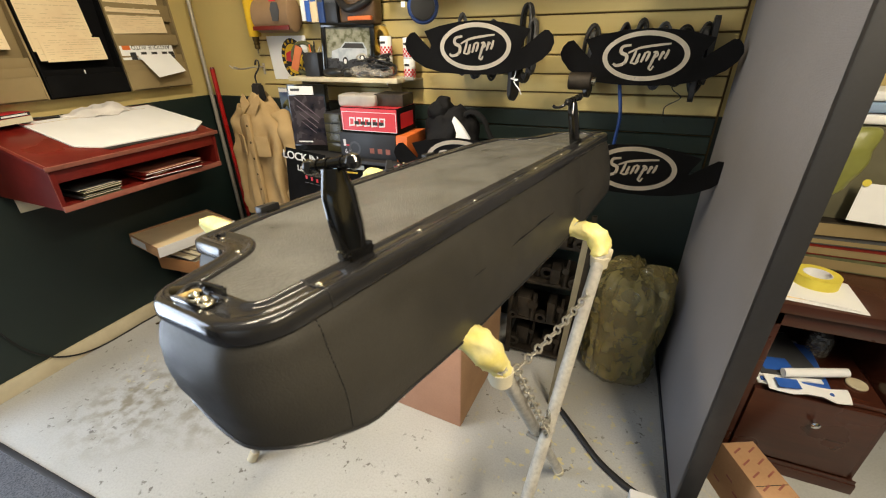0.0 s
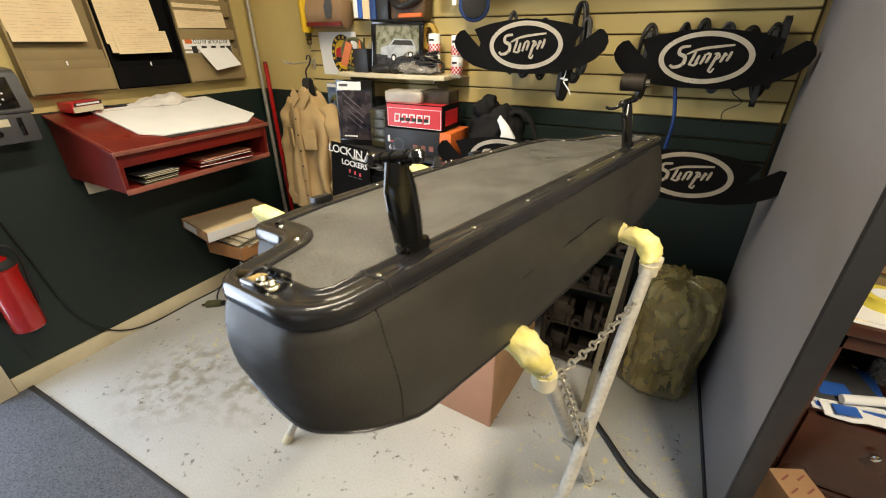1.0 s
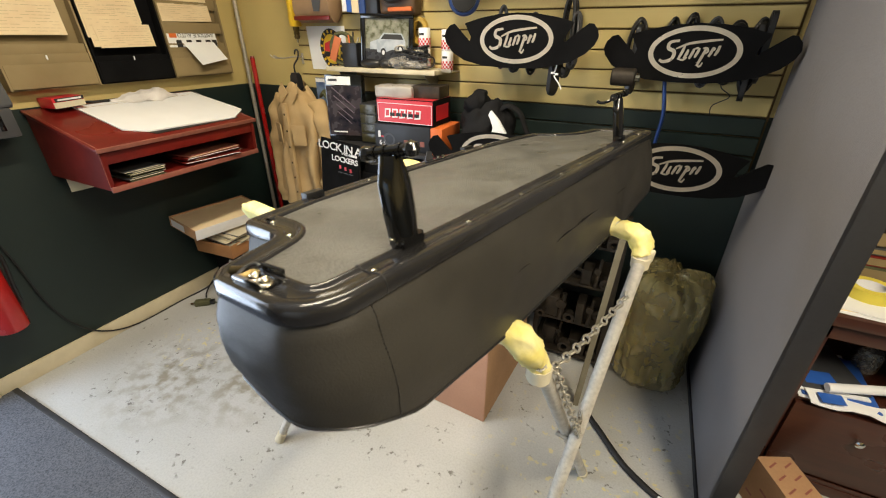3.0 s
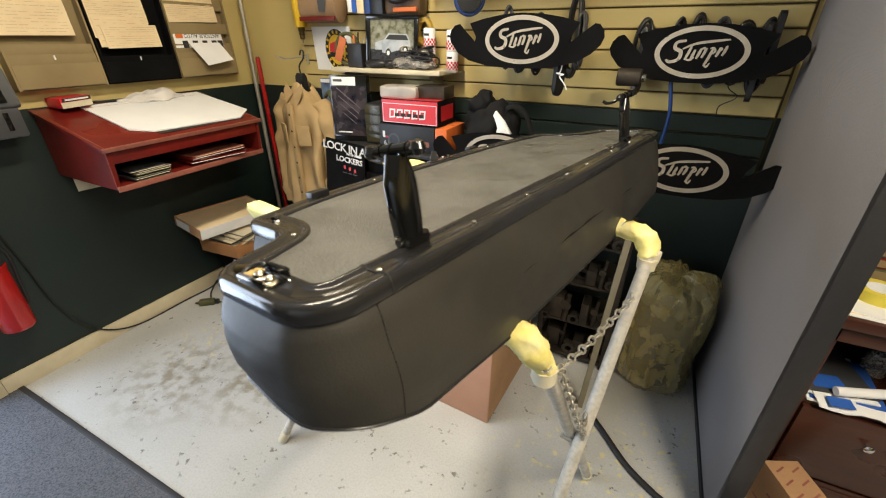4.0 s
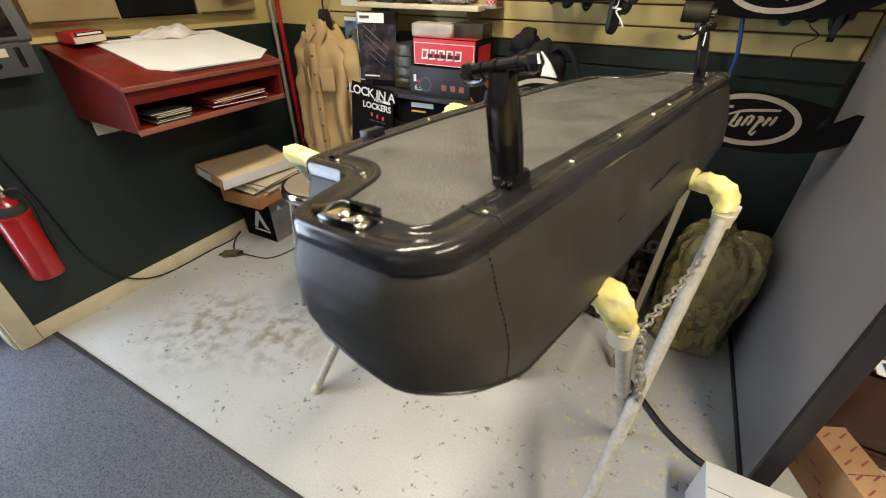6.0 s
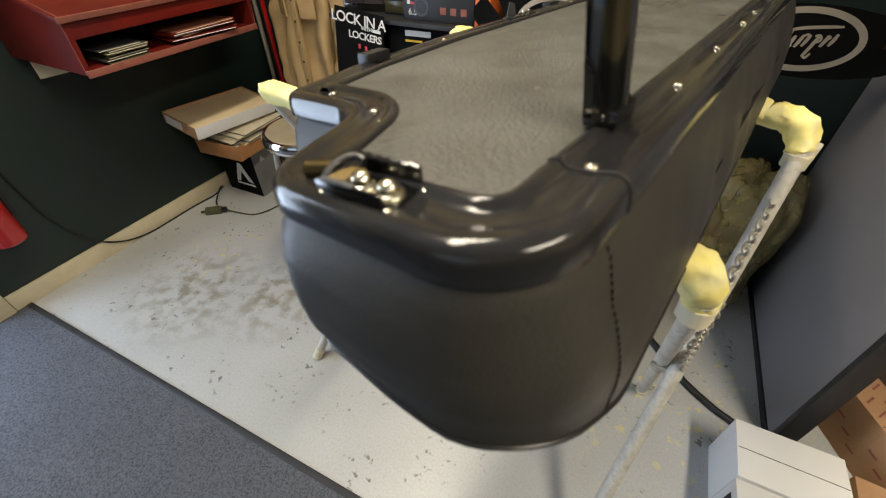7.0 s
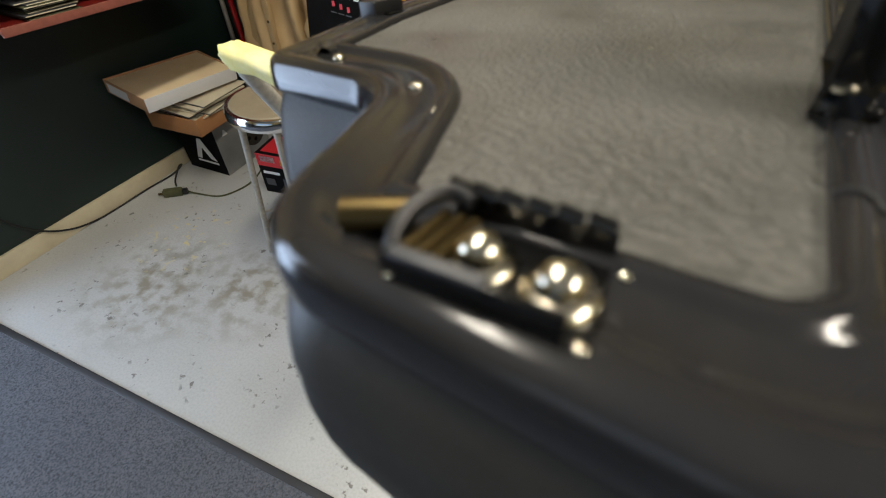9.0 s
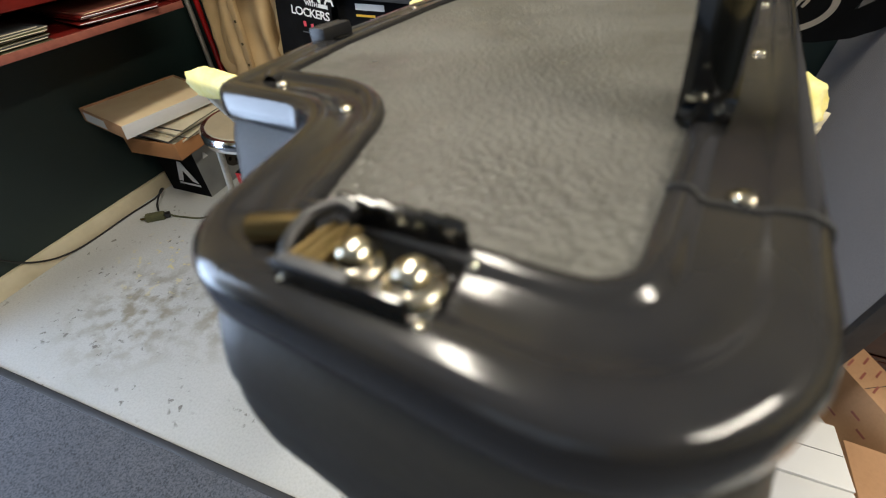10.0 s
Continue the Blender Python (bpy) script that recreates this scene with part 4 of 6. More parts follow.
part("lamp", lathe([(0.006, 0), (0.005, 0.004), (0, 0.006)], 12, m=Matrix.Translation((0.139, 0.02, 0.122)) @ pose(0, 0, 0, 0, 90, 0)), M_REDBOX, clock, "small red lamp")

ext = thing("fire_extinguisher", pose(0.078, -1.615, 0.325), "red fire extinguisher with a paper tag on the green wall", "fire extinguisher")
part("cylinder", lathe([(0, 0.006), (0.048, 0), (0.058, 0.006), (0.060, 0.015), (0.060, 0.30), (0.056, 0.33), (0.042, 0.355), (0.026, 0.37), (0.022, 0.385), (0, 0.385)], 32), M_EXT, ext, smooth=50)
part("collar", lathe([(0.0605, 0.295), (0.0635, 0.297), (0.0635, 0.312), (0.0605, 0.314)], 32), M_EXT, ext)
part("label_band", lathe([(0.0603, 0.318), (0.0595, 0.335), (0.048, 0.352)], 32), M_INKBLACK, ext)
part("valve", box(-0.018, 0.018, -0.014, 0.014, 0.385, 0.425, 0.004), M_STEEL, ext)
part("lever", slab([(-0.02, -0.008), (0.085, -0.010), (0.085, 0.010), (-0.02, 0.008)], 0.425, 0.431, m=pose(0, 0, 0, 0, -14, -20)), M_RED, ext)
part("carry_handle", slab([(-0.01, -0.008), (0.085, -0.010), (0.085, 0.010), (-0.01, 0.008)], 0.398, 0.403, m=pose(0, 0, 0, 0, 4, -20)), M_RED, ext)
part("hose", tube(curve_points([(0.01, 0.012, 0.40), (0.035, 0.05, 0.41), (0.03, 0.075, 0.34), (0.01, 0.07, 0.2), (0.005, 0.066, 0.1)]), 0.0075, 10), M_RUBBER, ext)
part("tag", box(-0.001, 0.001, -0.055, 0.045, 0.36, 0.50, m=Matrix.Translation((0.055, -0.01, 0.05)) @ pose(0, 0, 0, 0, -10, 8)), M_PAPER, ext, "white paper inspection tag", smooth=0)
part("bracket", box(-0.0775, -0.055, -0.02, 0.02, 0.05, 0.34, 0.002), M_DARK, ext)

solo("wall_cable", tube(curve_points([(0.012, -1.545, 1.15), (0.012, -1.54, 0.95), (0.012, -1.512, 0.754), (0.012, -1.484, 0.568), (0.012, -1.455, 0.342), (0.014, -1.395, 0.172), (0.024, -1.294, 0.06), (0.024, -1.14, 0.006), (0.03, -0.874, 0.006), (0.04, -0.72, 0.006), (0.05, -0.655, 0.03), (0.085, -0.69, 0.055), (0.13, -0.77, 0.03), (0.165, -0.80, 0.02)], 8), 0.0045, 8), M_RUBBER, "black power cable hanging down the wall to the floor", "cable", smooth=80)
plug = thing("cable_socket", pose(0.19, -0.845, 0.0, 0, 0, 38), "dark green extension socket with its cord on the floor", "extension cord")
part("body", box(-0.045, 0.045, -0.02, 0.02, 0.0, 0.036, 0.008), M_GREENCLOTH, plug)
part("nose", box(0.045, 0.07, -0.014, 0.014, 0.004, 0.03, 0.005), M_BLACKPL, plug)
part("prong", box(-0.07, -0.045, -0.004, 0.004, 0.012, 0.022, 0.001), M_BRASS, plug)
part("cord", tube(curve_points([(0.07, 0, 0.012), (0.13, -0.03, 0.006), (0.24, -0.07, 0.005), (0.36, 0.0, 0.005), (0.42, 0.12, 0.005), (0.46, 0.34, 0.005)], 8), 0.0045, 8), M_GREENCLOTH, plug, smooth=80)

pole = thing("metal_pole", pose(0.062, -0.035, 0), "long bare aluminium pole leaning in the corner", "pole")
part("tube", tube([(0.012, -0.02, 0.0), (0.0, 0.0, 2.1)], 0.0125, 14), M_CHAIN, pole)
part("sleeve", tube([(0.0013, -0.002, 1.80), (0.001, -0.0015, 1.88)], 0.0145, 14), M_BLACKPL, pole)
part("end_cap", tube([(0.012, -0.02, 0.0), (0.0119, -0.0198, 0.03)], 0.0145, 14), M_RUBBER, pole)
red_pole = thing("red_pole", pose(0.106, -0.025, 0), "red painted wooden pole leaning in the corner", "pole")
part("shaft", tube([(0.03, -0.02, 0.0), (0.0, 0.0, 1.38)], 0.014, 14), M_EXT, red_pole)
part("end_cap", tube([(0.0, 0.0, 1.376), (-0.0003, 0.0, 1.39)], [0.0145, 0.010], 14), M_RED, red_pole)

# ---- floor by the west wall: boxes, stool ----
arb = carton("parts_carton", pose(0.055, -0.60, 0.0, 0, 0, 1), 0.268, 0.35, 0.297, M_BLACKBOARD, "black and silver parts carton standing on the floor", prints=[("+x", 0.002, 0.348, 0.002, 0.295, mat("silver_card", (0.30, 0.30, 0.29), 0.4, metal=0.3), "silver_side")])
tri_m = Matrix.Translation((0.150, -0.003, 0.135)) @ pose(0, 0, 0, 90, 0, 0)
bm = slab([(-0.06, -0.055), (-0.03, -0.055), (0.0, 0.018), (0.035, -0.045), (0.075, -0.055), (0.012, 0.07), (-0.012, 0.07)], 0.0, 0.0012, m=tri_m)
part("logo_shape", bm, M_WHITEPRINT, arb, "white triangular mark", smooth=0)
part("print_bar", box(0.085, 0.225, -0.0022, -0.001, 0.058, 0.070), M_WHITEPRINT, arb, smooth=0)
bm = slab([(0.05, 0.215), (0.062, 0.245), (0.070, 0.245), (0.085, 0.215)], -0.0006, 0.0006, m=Matrix.Translation((0.2698, 0, 0)) @ Matrix(((0, 0, 1, 0), (1, 0, 0, 0), (0, 1, 0, 0), (0, 0, 0, 1))))
part("logo_shape", bm, M_WHITEPRINT, arb, smooth=0)
gear = Matrix.Translation((0.2696, 0.255, 0.15)) @ pose(0, 0, 0, 0, 90, 0)
part("printed_gear", lathe([(0.0, 0.0), (0.085, 0.0), (0.085, 0.0008), (0.0, 0.0009)], 28, m=gear), M_RUST, arb, smooth=0)
for k in range(6):
    a = math.pi * k / 3
    part("printed_hole", lathe([(0, 0), (0.012, 0), (0.012, 0.0012), (0, 0.0013)], 12, m=gear @ Matrix.Translation((0.052 * math.cos(a), 0.052 * math.sin(a), 0.0006))), M_BLACKBOARD, arb, smooth=0)


def tray(name, m, sx, sy, sz, wall, outer, inner, label):
    """An open carton: four walls and a floor."""
    t = thing(name, m, label, "box")
    part("floor", box(wall, sx - wall, wall, sy - wall, 0.0, wall), inner, t)
    for nm, b in (("wall", (0, sx, 0, wall)), ("wall", (0, sx, sy - wall, sy)), ("wall", (0, wall, wall, sy - wall)), ("wall", (sx - wall, sx, wall, sy - wall))):
        part(nm, box(b[0], b[1], b[2], b[3], 0, sz, 0.0012), outer, t)
    return t


low = tray("open_carton", pose(0.075, -0.712, 0.298, 0, 0, 4), 0.30, 0.36, 0.085, 0.004, mat("orange_cardboard", (0.40, 0.19, 0.07), 0.8, size=5), M_CARD, "orange-brown open carton full of leaflets")
for k in range(10):
    b = thing("catalogue", Matrix.Translation((0.09 + 0.012 * (k % 5), -0.69 + 0.01 * (k % 5), 0.352 + 0.0088 * k)) @ pose(0, 0, 0, 0, 2, 4 + 5 * math.sin(k * 2.1)), "printed catalogue lying in an open carton", "catalogue", "catalogues in the carton")
    part("cover", box(0, 0.25, 0, 0.31, 0, 0.004, 0.0008), (M_GREY, M_CREAM, M_BLACKBOARD, M_TAPEWHITE, M_GREY)[k % 5], b)
    part("page_block", box(0.002, 0.251, 0.002, 0.308, 0.004, 0.0075), M_TAPEWHITE, b, smooth=0)
lid = thing("box_lid", Matrix.Translation((0.024, -0.793, 0.494)) @ pose(0, 0, 0, -2, 7, -6), "shallow white and kraft box lid lying open side up", "box lid")
part("floor", box(0.003, 0.265, 0.003, 0.477, 0.0, 0.003), M_CARD, lid)
part("long_wall", box(0.265, 0.268, 0, 0.48, 0, 0.062, 0.001), M_CARDWHITE, lid, "white long side")
part("long_wall", box(0.0, 0.003, 0, 0.48, 0, 0.062, 0.001), M_CARD, lid)
part("end_wall", box(0.003, 0.265, 0.0, 0.003, 0, 0.062, 0.001), M_CARD, lid)
part("end_wall", box(0.003, 0.265, 0.477, 0.48, 0, 0.062, 0.001), M_CARD, lid)
part("top_flap", box(0.004, 0.264, 0.004, 0.475, 0.052, 0.0545, 0.0008), M_CREAMPAPER, lid, "kraft inner flap")
part("end_label", box(0.02, 0.15, -0.0012, -0.0002, 0.008, 0.050), M_CARDWHITE, lid, smooth=0)

stool = thing("bar_stool", pose(1.065, -0.86, 0, 0, 0, 20), "round chromed metal bar stool with a worn tan seat", "stool")
part("seat", lathe([(0.0, 0.678), (0.135, 0.678), (0.148, 0.684), (0.15, 0.692), (0.142, 0.700), (0.0, 0.702)], 36), mat("worn_seat", (0.25, 0.21, 0.14), 0.55, size=9), stool, "worn tan seat pad")
part("seat_rim", lathe([(0.150, 0.655), (0.160, 0.655), (0.164, 0.665), (0.164, 0.688), (0.158, 0.697), (0.150, 0.697)], 36), M_CHROME, stool, "chromed rim")
for k in range(4):
    a = math.pi * k / 2 + 0.3
    part("leg", tube([(0.125 * math.cos(a), 0.125 * math.sin(a), 0.675), (0.185 * math.cos(a), 0.185 * math.sin(a), 0.0)], 0.0125, 12), M_CHAIN, stool)
part("foot_ring", tube([(0.170 * math.cos(a), 0.170 * math.sin(a), 0.14) for a in (2 * math.pi * k / 36 for k in range(36))], 0.0095, 10, closed=True), M_CHAIN, stool)
for k in range(2):
    a = math.pi * k / 2 + 0.3
    part("stretcher", tube([(0.165 * math.cos(a), 0.165 * math.sin(a), 0.23), (-0.165 * math.cos(a), -0.165 * math.sin(a), 0.23)], 0.006, 8), M_CHAIN, stool)
battery = carton("battery_carton", pose(0.60, -0.62, 0, 0, 0, 8), 0.24, 0.19, 0.235, M_BLACKBOARD, "black and red battery carton on the floor", prints=[
    ("-y", 0.002, 0.238, 0.165, 0.233, M_REDBOX, "red_band"), ("-y", 0.02, 0.10, 0.19, 0.222, M_WHITEPRINT, "print_bar"), ("-y", 0.13, 0.22, 0.18, 0.215, M_YELLOW, "yellow_flash"),
    ("-y", 0.02, 0.11, 0.12, 0.135, M_WHITEPRINT, "print_bar"), ("-y", 0.02, 0.07, 0.05, 0.09, M_GREY, "picture_patch"), ("-y", 0.12, 0.20, 0.03, 0.10, M_GREY, "picture_patch"), ("top", 0.02, 0.22, 0.02, 0.17, M_REDBOX, "red_top")])

# ---- floor under the panel ----
big = carton("large_carton", pose(1.70, -0.868, 0, 0, 0, -4), 0.395, 0.50, 0.60, M_CARDPINK, "large plain brown carton standing on the floor", bevel=0.004, prints=[("-y", 0.03, 0.115, 0.05, 0.075, M_TAPEWHITE, "print_bar"), ("-y", 0.03, 0.115, 0.09, 0.115, M_TAPEWHITE, "print_bar")])
part("side_face", box(0.3945, 0.3962, 0.004, 0.496, 0.004, 0.596), M_CARD, big, smooth=0)

parts_rack = thing("iron_parts_rack", pose(2.15, -0.34, 0), "dark greasy iron engine parts stacked in a low rack", "engine parts")
for x, y in ((0, 0), (0.33, 0), (0, 0.26), (0.33, 0.26)):
    part("upright", box(x, x + 0.025, y, y + 0.025, 0, 0.74, 0.002), M_RUST, parts_rack)
rng = random.Random(5)
for z in (0.04, 0.25, 0.47, 0.68):
    part("shelf", box(0.002, 0.353, 0.002, 0.283, z - 0.014, z, 0.002), M_RUST, parts_rack)
    for k in range(7):
        x, y, r = 0.035 + 0.045 * k, rng.uniform(-0.01, 0.07), rng.uniform(0.018, 0.034)
        if k % 3 == 0:
            part("flange", lathe([(r * 0.5, -0.02), (r, -0.02), (r, 0.02), (r * 0.5, 0.02), (r * 0.5, -0.02)], 18, m=Matrix.Translation((x, y, z + r)) @ pose(0, 0, 0, 90, 0, 0)), M_RUST, parts_rack)
        elif k % 3 == 1:
            part("casting", crumple(box(x - r, x + r, y - 0.01, y + 0.09, z, z + rng.uniform(0.07, 0.13), 0.008), 0.005, 30, k), M_RUST, parts_rack)
        else:
            part("shaft", tube([(x, y, z), (x + 0.01, y, z + 0.15)], [r * 0.5, r * 0.35], 12), M_RUST, parts_rack)
            part("boss", lathe([(0.0, -0.012), (r * 0.8, -0.01), (r * 0.8, 0.01), (0.0, 0.012)], 14, m=Matrix.Translation((x, y - 0.005, z + 0.09)) @ pose(0, 0, 0, 90, 0, 0)), M_RUST, parts_rack)
solo("wooden_lath", box(-0.012, 0.012, -0.004, 0.004, 0.0, 0.86, 0.001), mat("pale_lath", (0.24, 0.21, 0.14), 0.7), "pale flat wooden lath leaning upright behind the stand", "lath", m=pose(2.44, -0.62, 0.0, -4, 3.5, 10))

# smoky plastic bag over a bin
bag = thing("bagged_bin", pose(2.715, -0.235, 0), "dark bin wrapped in a crumpled smoky plastic bag", "bin")
part("bin", lathe([(0, 0.01), (0.105, 0.01), (0.11, 0.02), (0.128, 0.42), (0.13, 0.43), (0.0, 0.43)], 28), M_RUST, bag)
bm = bmesh.new()
rows = []
prof = [(0.150, 0.0), (0.172, 0.03), (0.160, 0.09), (0.163, 0.20), (0.172, 0.32), (0.176, 0.42), (0.172, 0.47), (0.160, 0.52), (0.130, 0.56), (0.08, 0.575), (0.02, 0.58)]
prof = [(p.x, p.y) for p in curve_points([(r, z, 0) for r, z in prof], 8)]
for r, z in prof:
    ring = []
    for j in range(132):
        a = 2 * math.pi * j / 132
        n = noise.noise(Vector((math.cos(a) * 1.6, math.sin(a) * 1.6, z * 3.5))) * 0.026
        n += abs(noise.noise(Vector((math.cos(a) * 5 + z * 2, math.sin(a) * 5, z * 2.5)))) * 0.026 - abs(noise.noise(Vector((math.cos(a) * 3, math.sin(a) * 3 - z * 6, z * 10)))) * 0.024 + 0.004
        rr = max(0.01, r + n)
        ring.append(bm.verts.new((rr * math.cos(a), rr * math.sin(a) * 0.92, max(0.002, z + n * 0.7 * (z > 0)))))
    rows.append(ring)
for a, b in zip(rows, rows[1:]):
    for j in range(132):
        bm.faces.new((a[j], a[(j + 1) % 132], b[(j + 1) % 132], b[j]))
bm.faces.new(rows[-1])
part("bag_film", bm, M_BAG, bag, "crumpled smoky film", smooth=50)

solo("air_hose", tube(curve_points([(2.50, -0.66, 0.012), (2.561, -0.731, 0.012), (2.659, -0.845, 0.012), (2.759, -0.918, 0.012), (2.83, -0.955, 0.012), (2.88, -1.03, 0.012), (2.95, -1.06, 0.012)], 8), 0.0125, 12), M_RUBBER, "black rubber air hose lying across the floor", "hose", smooth=80)
solo("hose_fitting", tube([(2.50, -0.66, 0.0125), (2.474, -0.63, 0.0125)], 0.0125, 12), M_CHROME, "metal fitting on the end of the air hose", "hose fitting")

# ---- right of the partition ----
for k, y in enumerate((-1.243, -1.430)):
    w = carton("white_carton", pose(2.748 - 0.004 * k, y, 0.0, 0, 0, -0.5 + k), 0.266, 0.178, 0.196, M_CARDWHITE, "plain white carton on the floor" if k == 0 else "white carton with a dark end label on the floor", prints=() if k == 0 else [("-x", 0.03, 0.15, 0.05, 0.165, M_INKBLACK, "label_patch"), ("-x", 0.04, 0.14, 0.06, 0.085, M_BLUEPRINT, "print_bar"), ("-x", 0.06, 0.12, 0.13, 0.15, M_WHITEPRINT, "print_bar")])
long_box = carton("printed_carton", pose(3.198, -1.062, 0.0, 0, 0, 25), 0.118, 0.33, 0.2, M_CARD, "long brown carton with red printed stripes on the floor")
rng = random.Random(9)
for k in range(7):
    for j in range(2):
        x, y = 0.012 + 0.052 * j, 0.02 + 0.046 * k
        part("print_bar", box(-0.019, 0.019, -0.003, 0.003, 0, 0.0008, m=Matrix.Translation((x + 0.022, y, 0.2)) @ pose(0, 0, 0, 0, 0, 28)), M_REDEDGE, long_box, smooth=0)
    part("print_bar", box(-0.0008, 0, 0.02 + 0.043 * k, 0.05 + 0.043 * k, 0.05 + 0.03 * (k % 3), 0.058 + 0.03 * (k % 3)), M_REDEDGE, long_box, smooth=0)
carton("brown_carton", pose(3.036, -1.430, 0.0, 0, 0, -4), 0.30, 0.36, 0.15, M_CARD, "low brown carton with hand marks on its lid", prints=[("top", 0.10, 0.2, 0.20, 0.212, M_INKBLACK, "marker_bar"), ("top", 0.12, 0.2, 0.16, 0.172, M_INKBLACK, "marker_bar")])

office = thing("office_desk", pose(2.985, -0.625, 0), "dark mahogany pedestal desk with an open cubby", "desk")
part("top", box(0.0, 1.10, -0.02, 0.60, 0.712, 0.75, 0.006), M_MAHOG, office)
part("apron", box(0.02, 1.08, 0.0, 0.018, 0.655, 0.7115, 0.002), M_MAHOG, office)
for x in (0.13, 0.525):
    part("side_panel", box(x, x + 0.02, 0.0, 0.56, 0.05, 0.7115, 0.002), M_MAHOG, office)
part("far_side", box(1.05, 1.07, 0.0, 0.56, 0.0, 0.7115, 0.002), M_MAHOG, office)
part("pedestal_back", box(0.1505, 0.5245, 0.54, 0.558, 0.05, 0.655), M_MAHOG, office)
part("cubby_floor", box(0.1505, 0.5245, 0.004, 0.54, 0.385, 0.402, 0.002), M_MAHOG, office)
drawer = part("drawer", box(0.1525, 0.5225, -0.012, 0.012, 0.07, 0.382, 0.004), M_MAHOG, office, "deep file drawer front")
part("knob", lathe([(0.006, 0), (0.005, 0.012), (0.013, 0.018), (0.014, 0.024), (0.008, 0.029), (0, 0.03)], 20, m=Matrix.Translation((0.35, -0.012, 0.295)) @ pose(0, 0, 0, 90, 0, 0)), M_CHROME, drawer, "round chrome knob")
part("plinth", box(0.12, 0.555, -0.022, 0.56, 0.0, 0.05, 0.006), M_MAHOG, office)
part("plinth_moulding", box(0.125, 0.55, -0.018, -0.0125, 0.05, 0.068, 0.003), M_MAHOG, office)
# in the cubby
for k, (x, w, d, mm, lab, ang) in enumerate(((3.14, 0.22, 0.30, M_PAPER, "white printed magazine in the desk cubby", 14), (3.15, 0.21, 0.28, M_BLUEPRINT, "blue and white magazine in the desk cubby", -6), (3.135, 0.21, 0.29, M_PAPER, "white printed sheet in the desk cubby", 28), (3.15, 0.20, 0.26, M_GREY, "grey printed magazine in the desk cubby", 38))):
    b = thing("magazine", Matrix.Translation((x, -0.63 + 0.01 * k, 0.4025 + 0.007 * (k * 1.05))) @ pose(0, 0, 0, 0, 0, ang * 0.3), lab, "magazine", "papers in the cubby")
    part("cover", box(0, w, 0, d, 0, 0.006, 0.001), mm, b)
    part("print_patch", box(0.02, w * 0.6, 0.02, d * 0.35, 0.006, 0.0066), M_BLUEPRINT if k != 1 else M_PAPER, b, smooth=0)
bm = box(0, 0.24, 0, 0.05, 0, 0.004)
bmesh.ops.subdivide_edges(bm, edges=bm.edges[:], cuts=5, use_grid_fill=True)
crumple(bm, 0.012, 18, 3)
solo("torn_wrapper", bm, M_PAPER, "crumpled blue and white wrapper over the cubby edge", "wrapper", m=pose(3.16, -0.655, 0.412, 8, 0, 2), smooth=70)
solo("wrapper_print", box(0.03, 0.10, -0.01, 0.03, 0, 0.002), M_BLUEPRINT, "blue printed wrapper end", "wrapper", m=pose(3.16, -0.655, 0.428, 8, 0, 12), smooth=0)
solo("rolled_catalogue", tube([(3.21, -0.60, 0.448), (3.42, -0.52, 0.448)], 0.016, 16, flat=0.8), M_PAPER, "rolled white catalogue in the desk cubby", "catalogue")
solo("glass_jar", lathe([(0.0, 0), (0.035, 0), (0.038, 0.01), (0.038, 0.07), (0.03, 0.08), (0.03, 0.09), (0.0, 0.09)], 20), M_CLEARBAG, "dusty glass jar inside the desk cubby", "jar", m=pose(3.39, -0.36, 0.403))
solo("jar_lid", lathe([(0.0, 0), (0.03, 0), (0.032, 0.004), (0.03, 0.008), (0, 0.008)], 20), M_CREAM, "pale round lid lying in the cubby", "lid", m=pose(3.46, -0.52, 0.403))
# on the desk top
for k, (x, y, a, w, d) in enumerate(((3.10, -0.62, -4, 0.23, 0.20), (3.09, -0.61, 3, 0.20, 0.22), (3.12, -0.60, -9, 0.19, 0.18))):
    solo("paper_sheet", box(0, w, 0, d, 0, 0.0022), M_PAPER if k != 1 else M_CREAMPAPER, "white paper sheet on the desk under a tape roll", "paper", m=pose(x, y, 0.7508 + 0.0026 * k, 0, 0, a), group="sheets on the desk", smooth=0)
roll = thing("tape_roll", pose(3.235, -0.475, 0.7585), "roll of yellow masking tape lying on papers", "tape roll")
part("tape", ring_slab(ellipse(0, 0, 0.066, 0.066), ellipse(0, 0, 0.041, 0.041), 0, 0.036), M_YELLOWTAPE, roll)
part("core", ring_slab(ellipse(0, 0, 0.041, 0.041), ellipse(0, 0, 0.038, 0.038), 0, 0.036), M_CARDWHITE, roll, "white card core")
ledgers = ((0.05, M_GREENCLOTH, "olive cloth-bound ledger"), (0.04, M_RED, "dark red ledger"), (0.03, M_GREY, "grey plastic binder"), (0.06, M_RUST, "brown box file"))
z = 0.7508
for k, (hh, mm, lab) in enumerate(ledgers):
    b = thing("ledger", pose(3.13 + 0.01 * k, -0.33, z, 0, 0, -2 + 2 * k), lab + " in a pile on the office desk", "ledger", "pile on the desk")
    part("cover", box(0, 0.55, 0, 0.26, 0, hh - 0.001, 0.003), mm, b)
    part("page_block", box(0.005, 0.545, -0.0012, 0.0, 0.006, hh - 0.008), M_TANBOARD, b, smooth=0)
    z += hh
pile_z = z
carton("file_carton", pose(3.10, -0.28, pile_z, 0, 0, 0), 0.62, 0.24, 0.32, mat("dull_olive_card", (0.13, 0.12, 0.07), 0.8), "dull olive file carton on the pile")
solo("hanging_sheet", box(0, 0.19, 0, 0.001, 0, 0.13), M_PAPER, "white sheet leaning on the desk pile", "paper", m=pose(3.30, -0.345, pile_z + 0.02, -6, 3, 0), smooth=0)
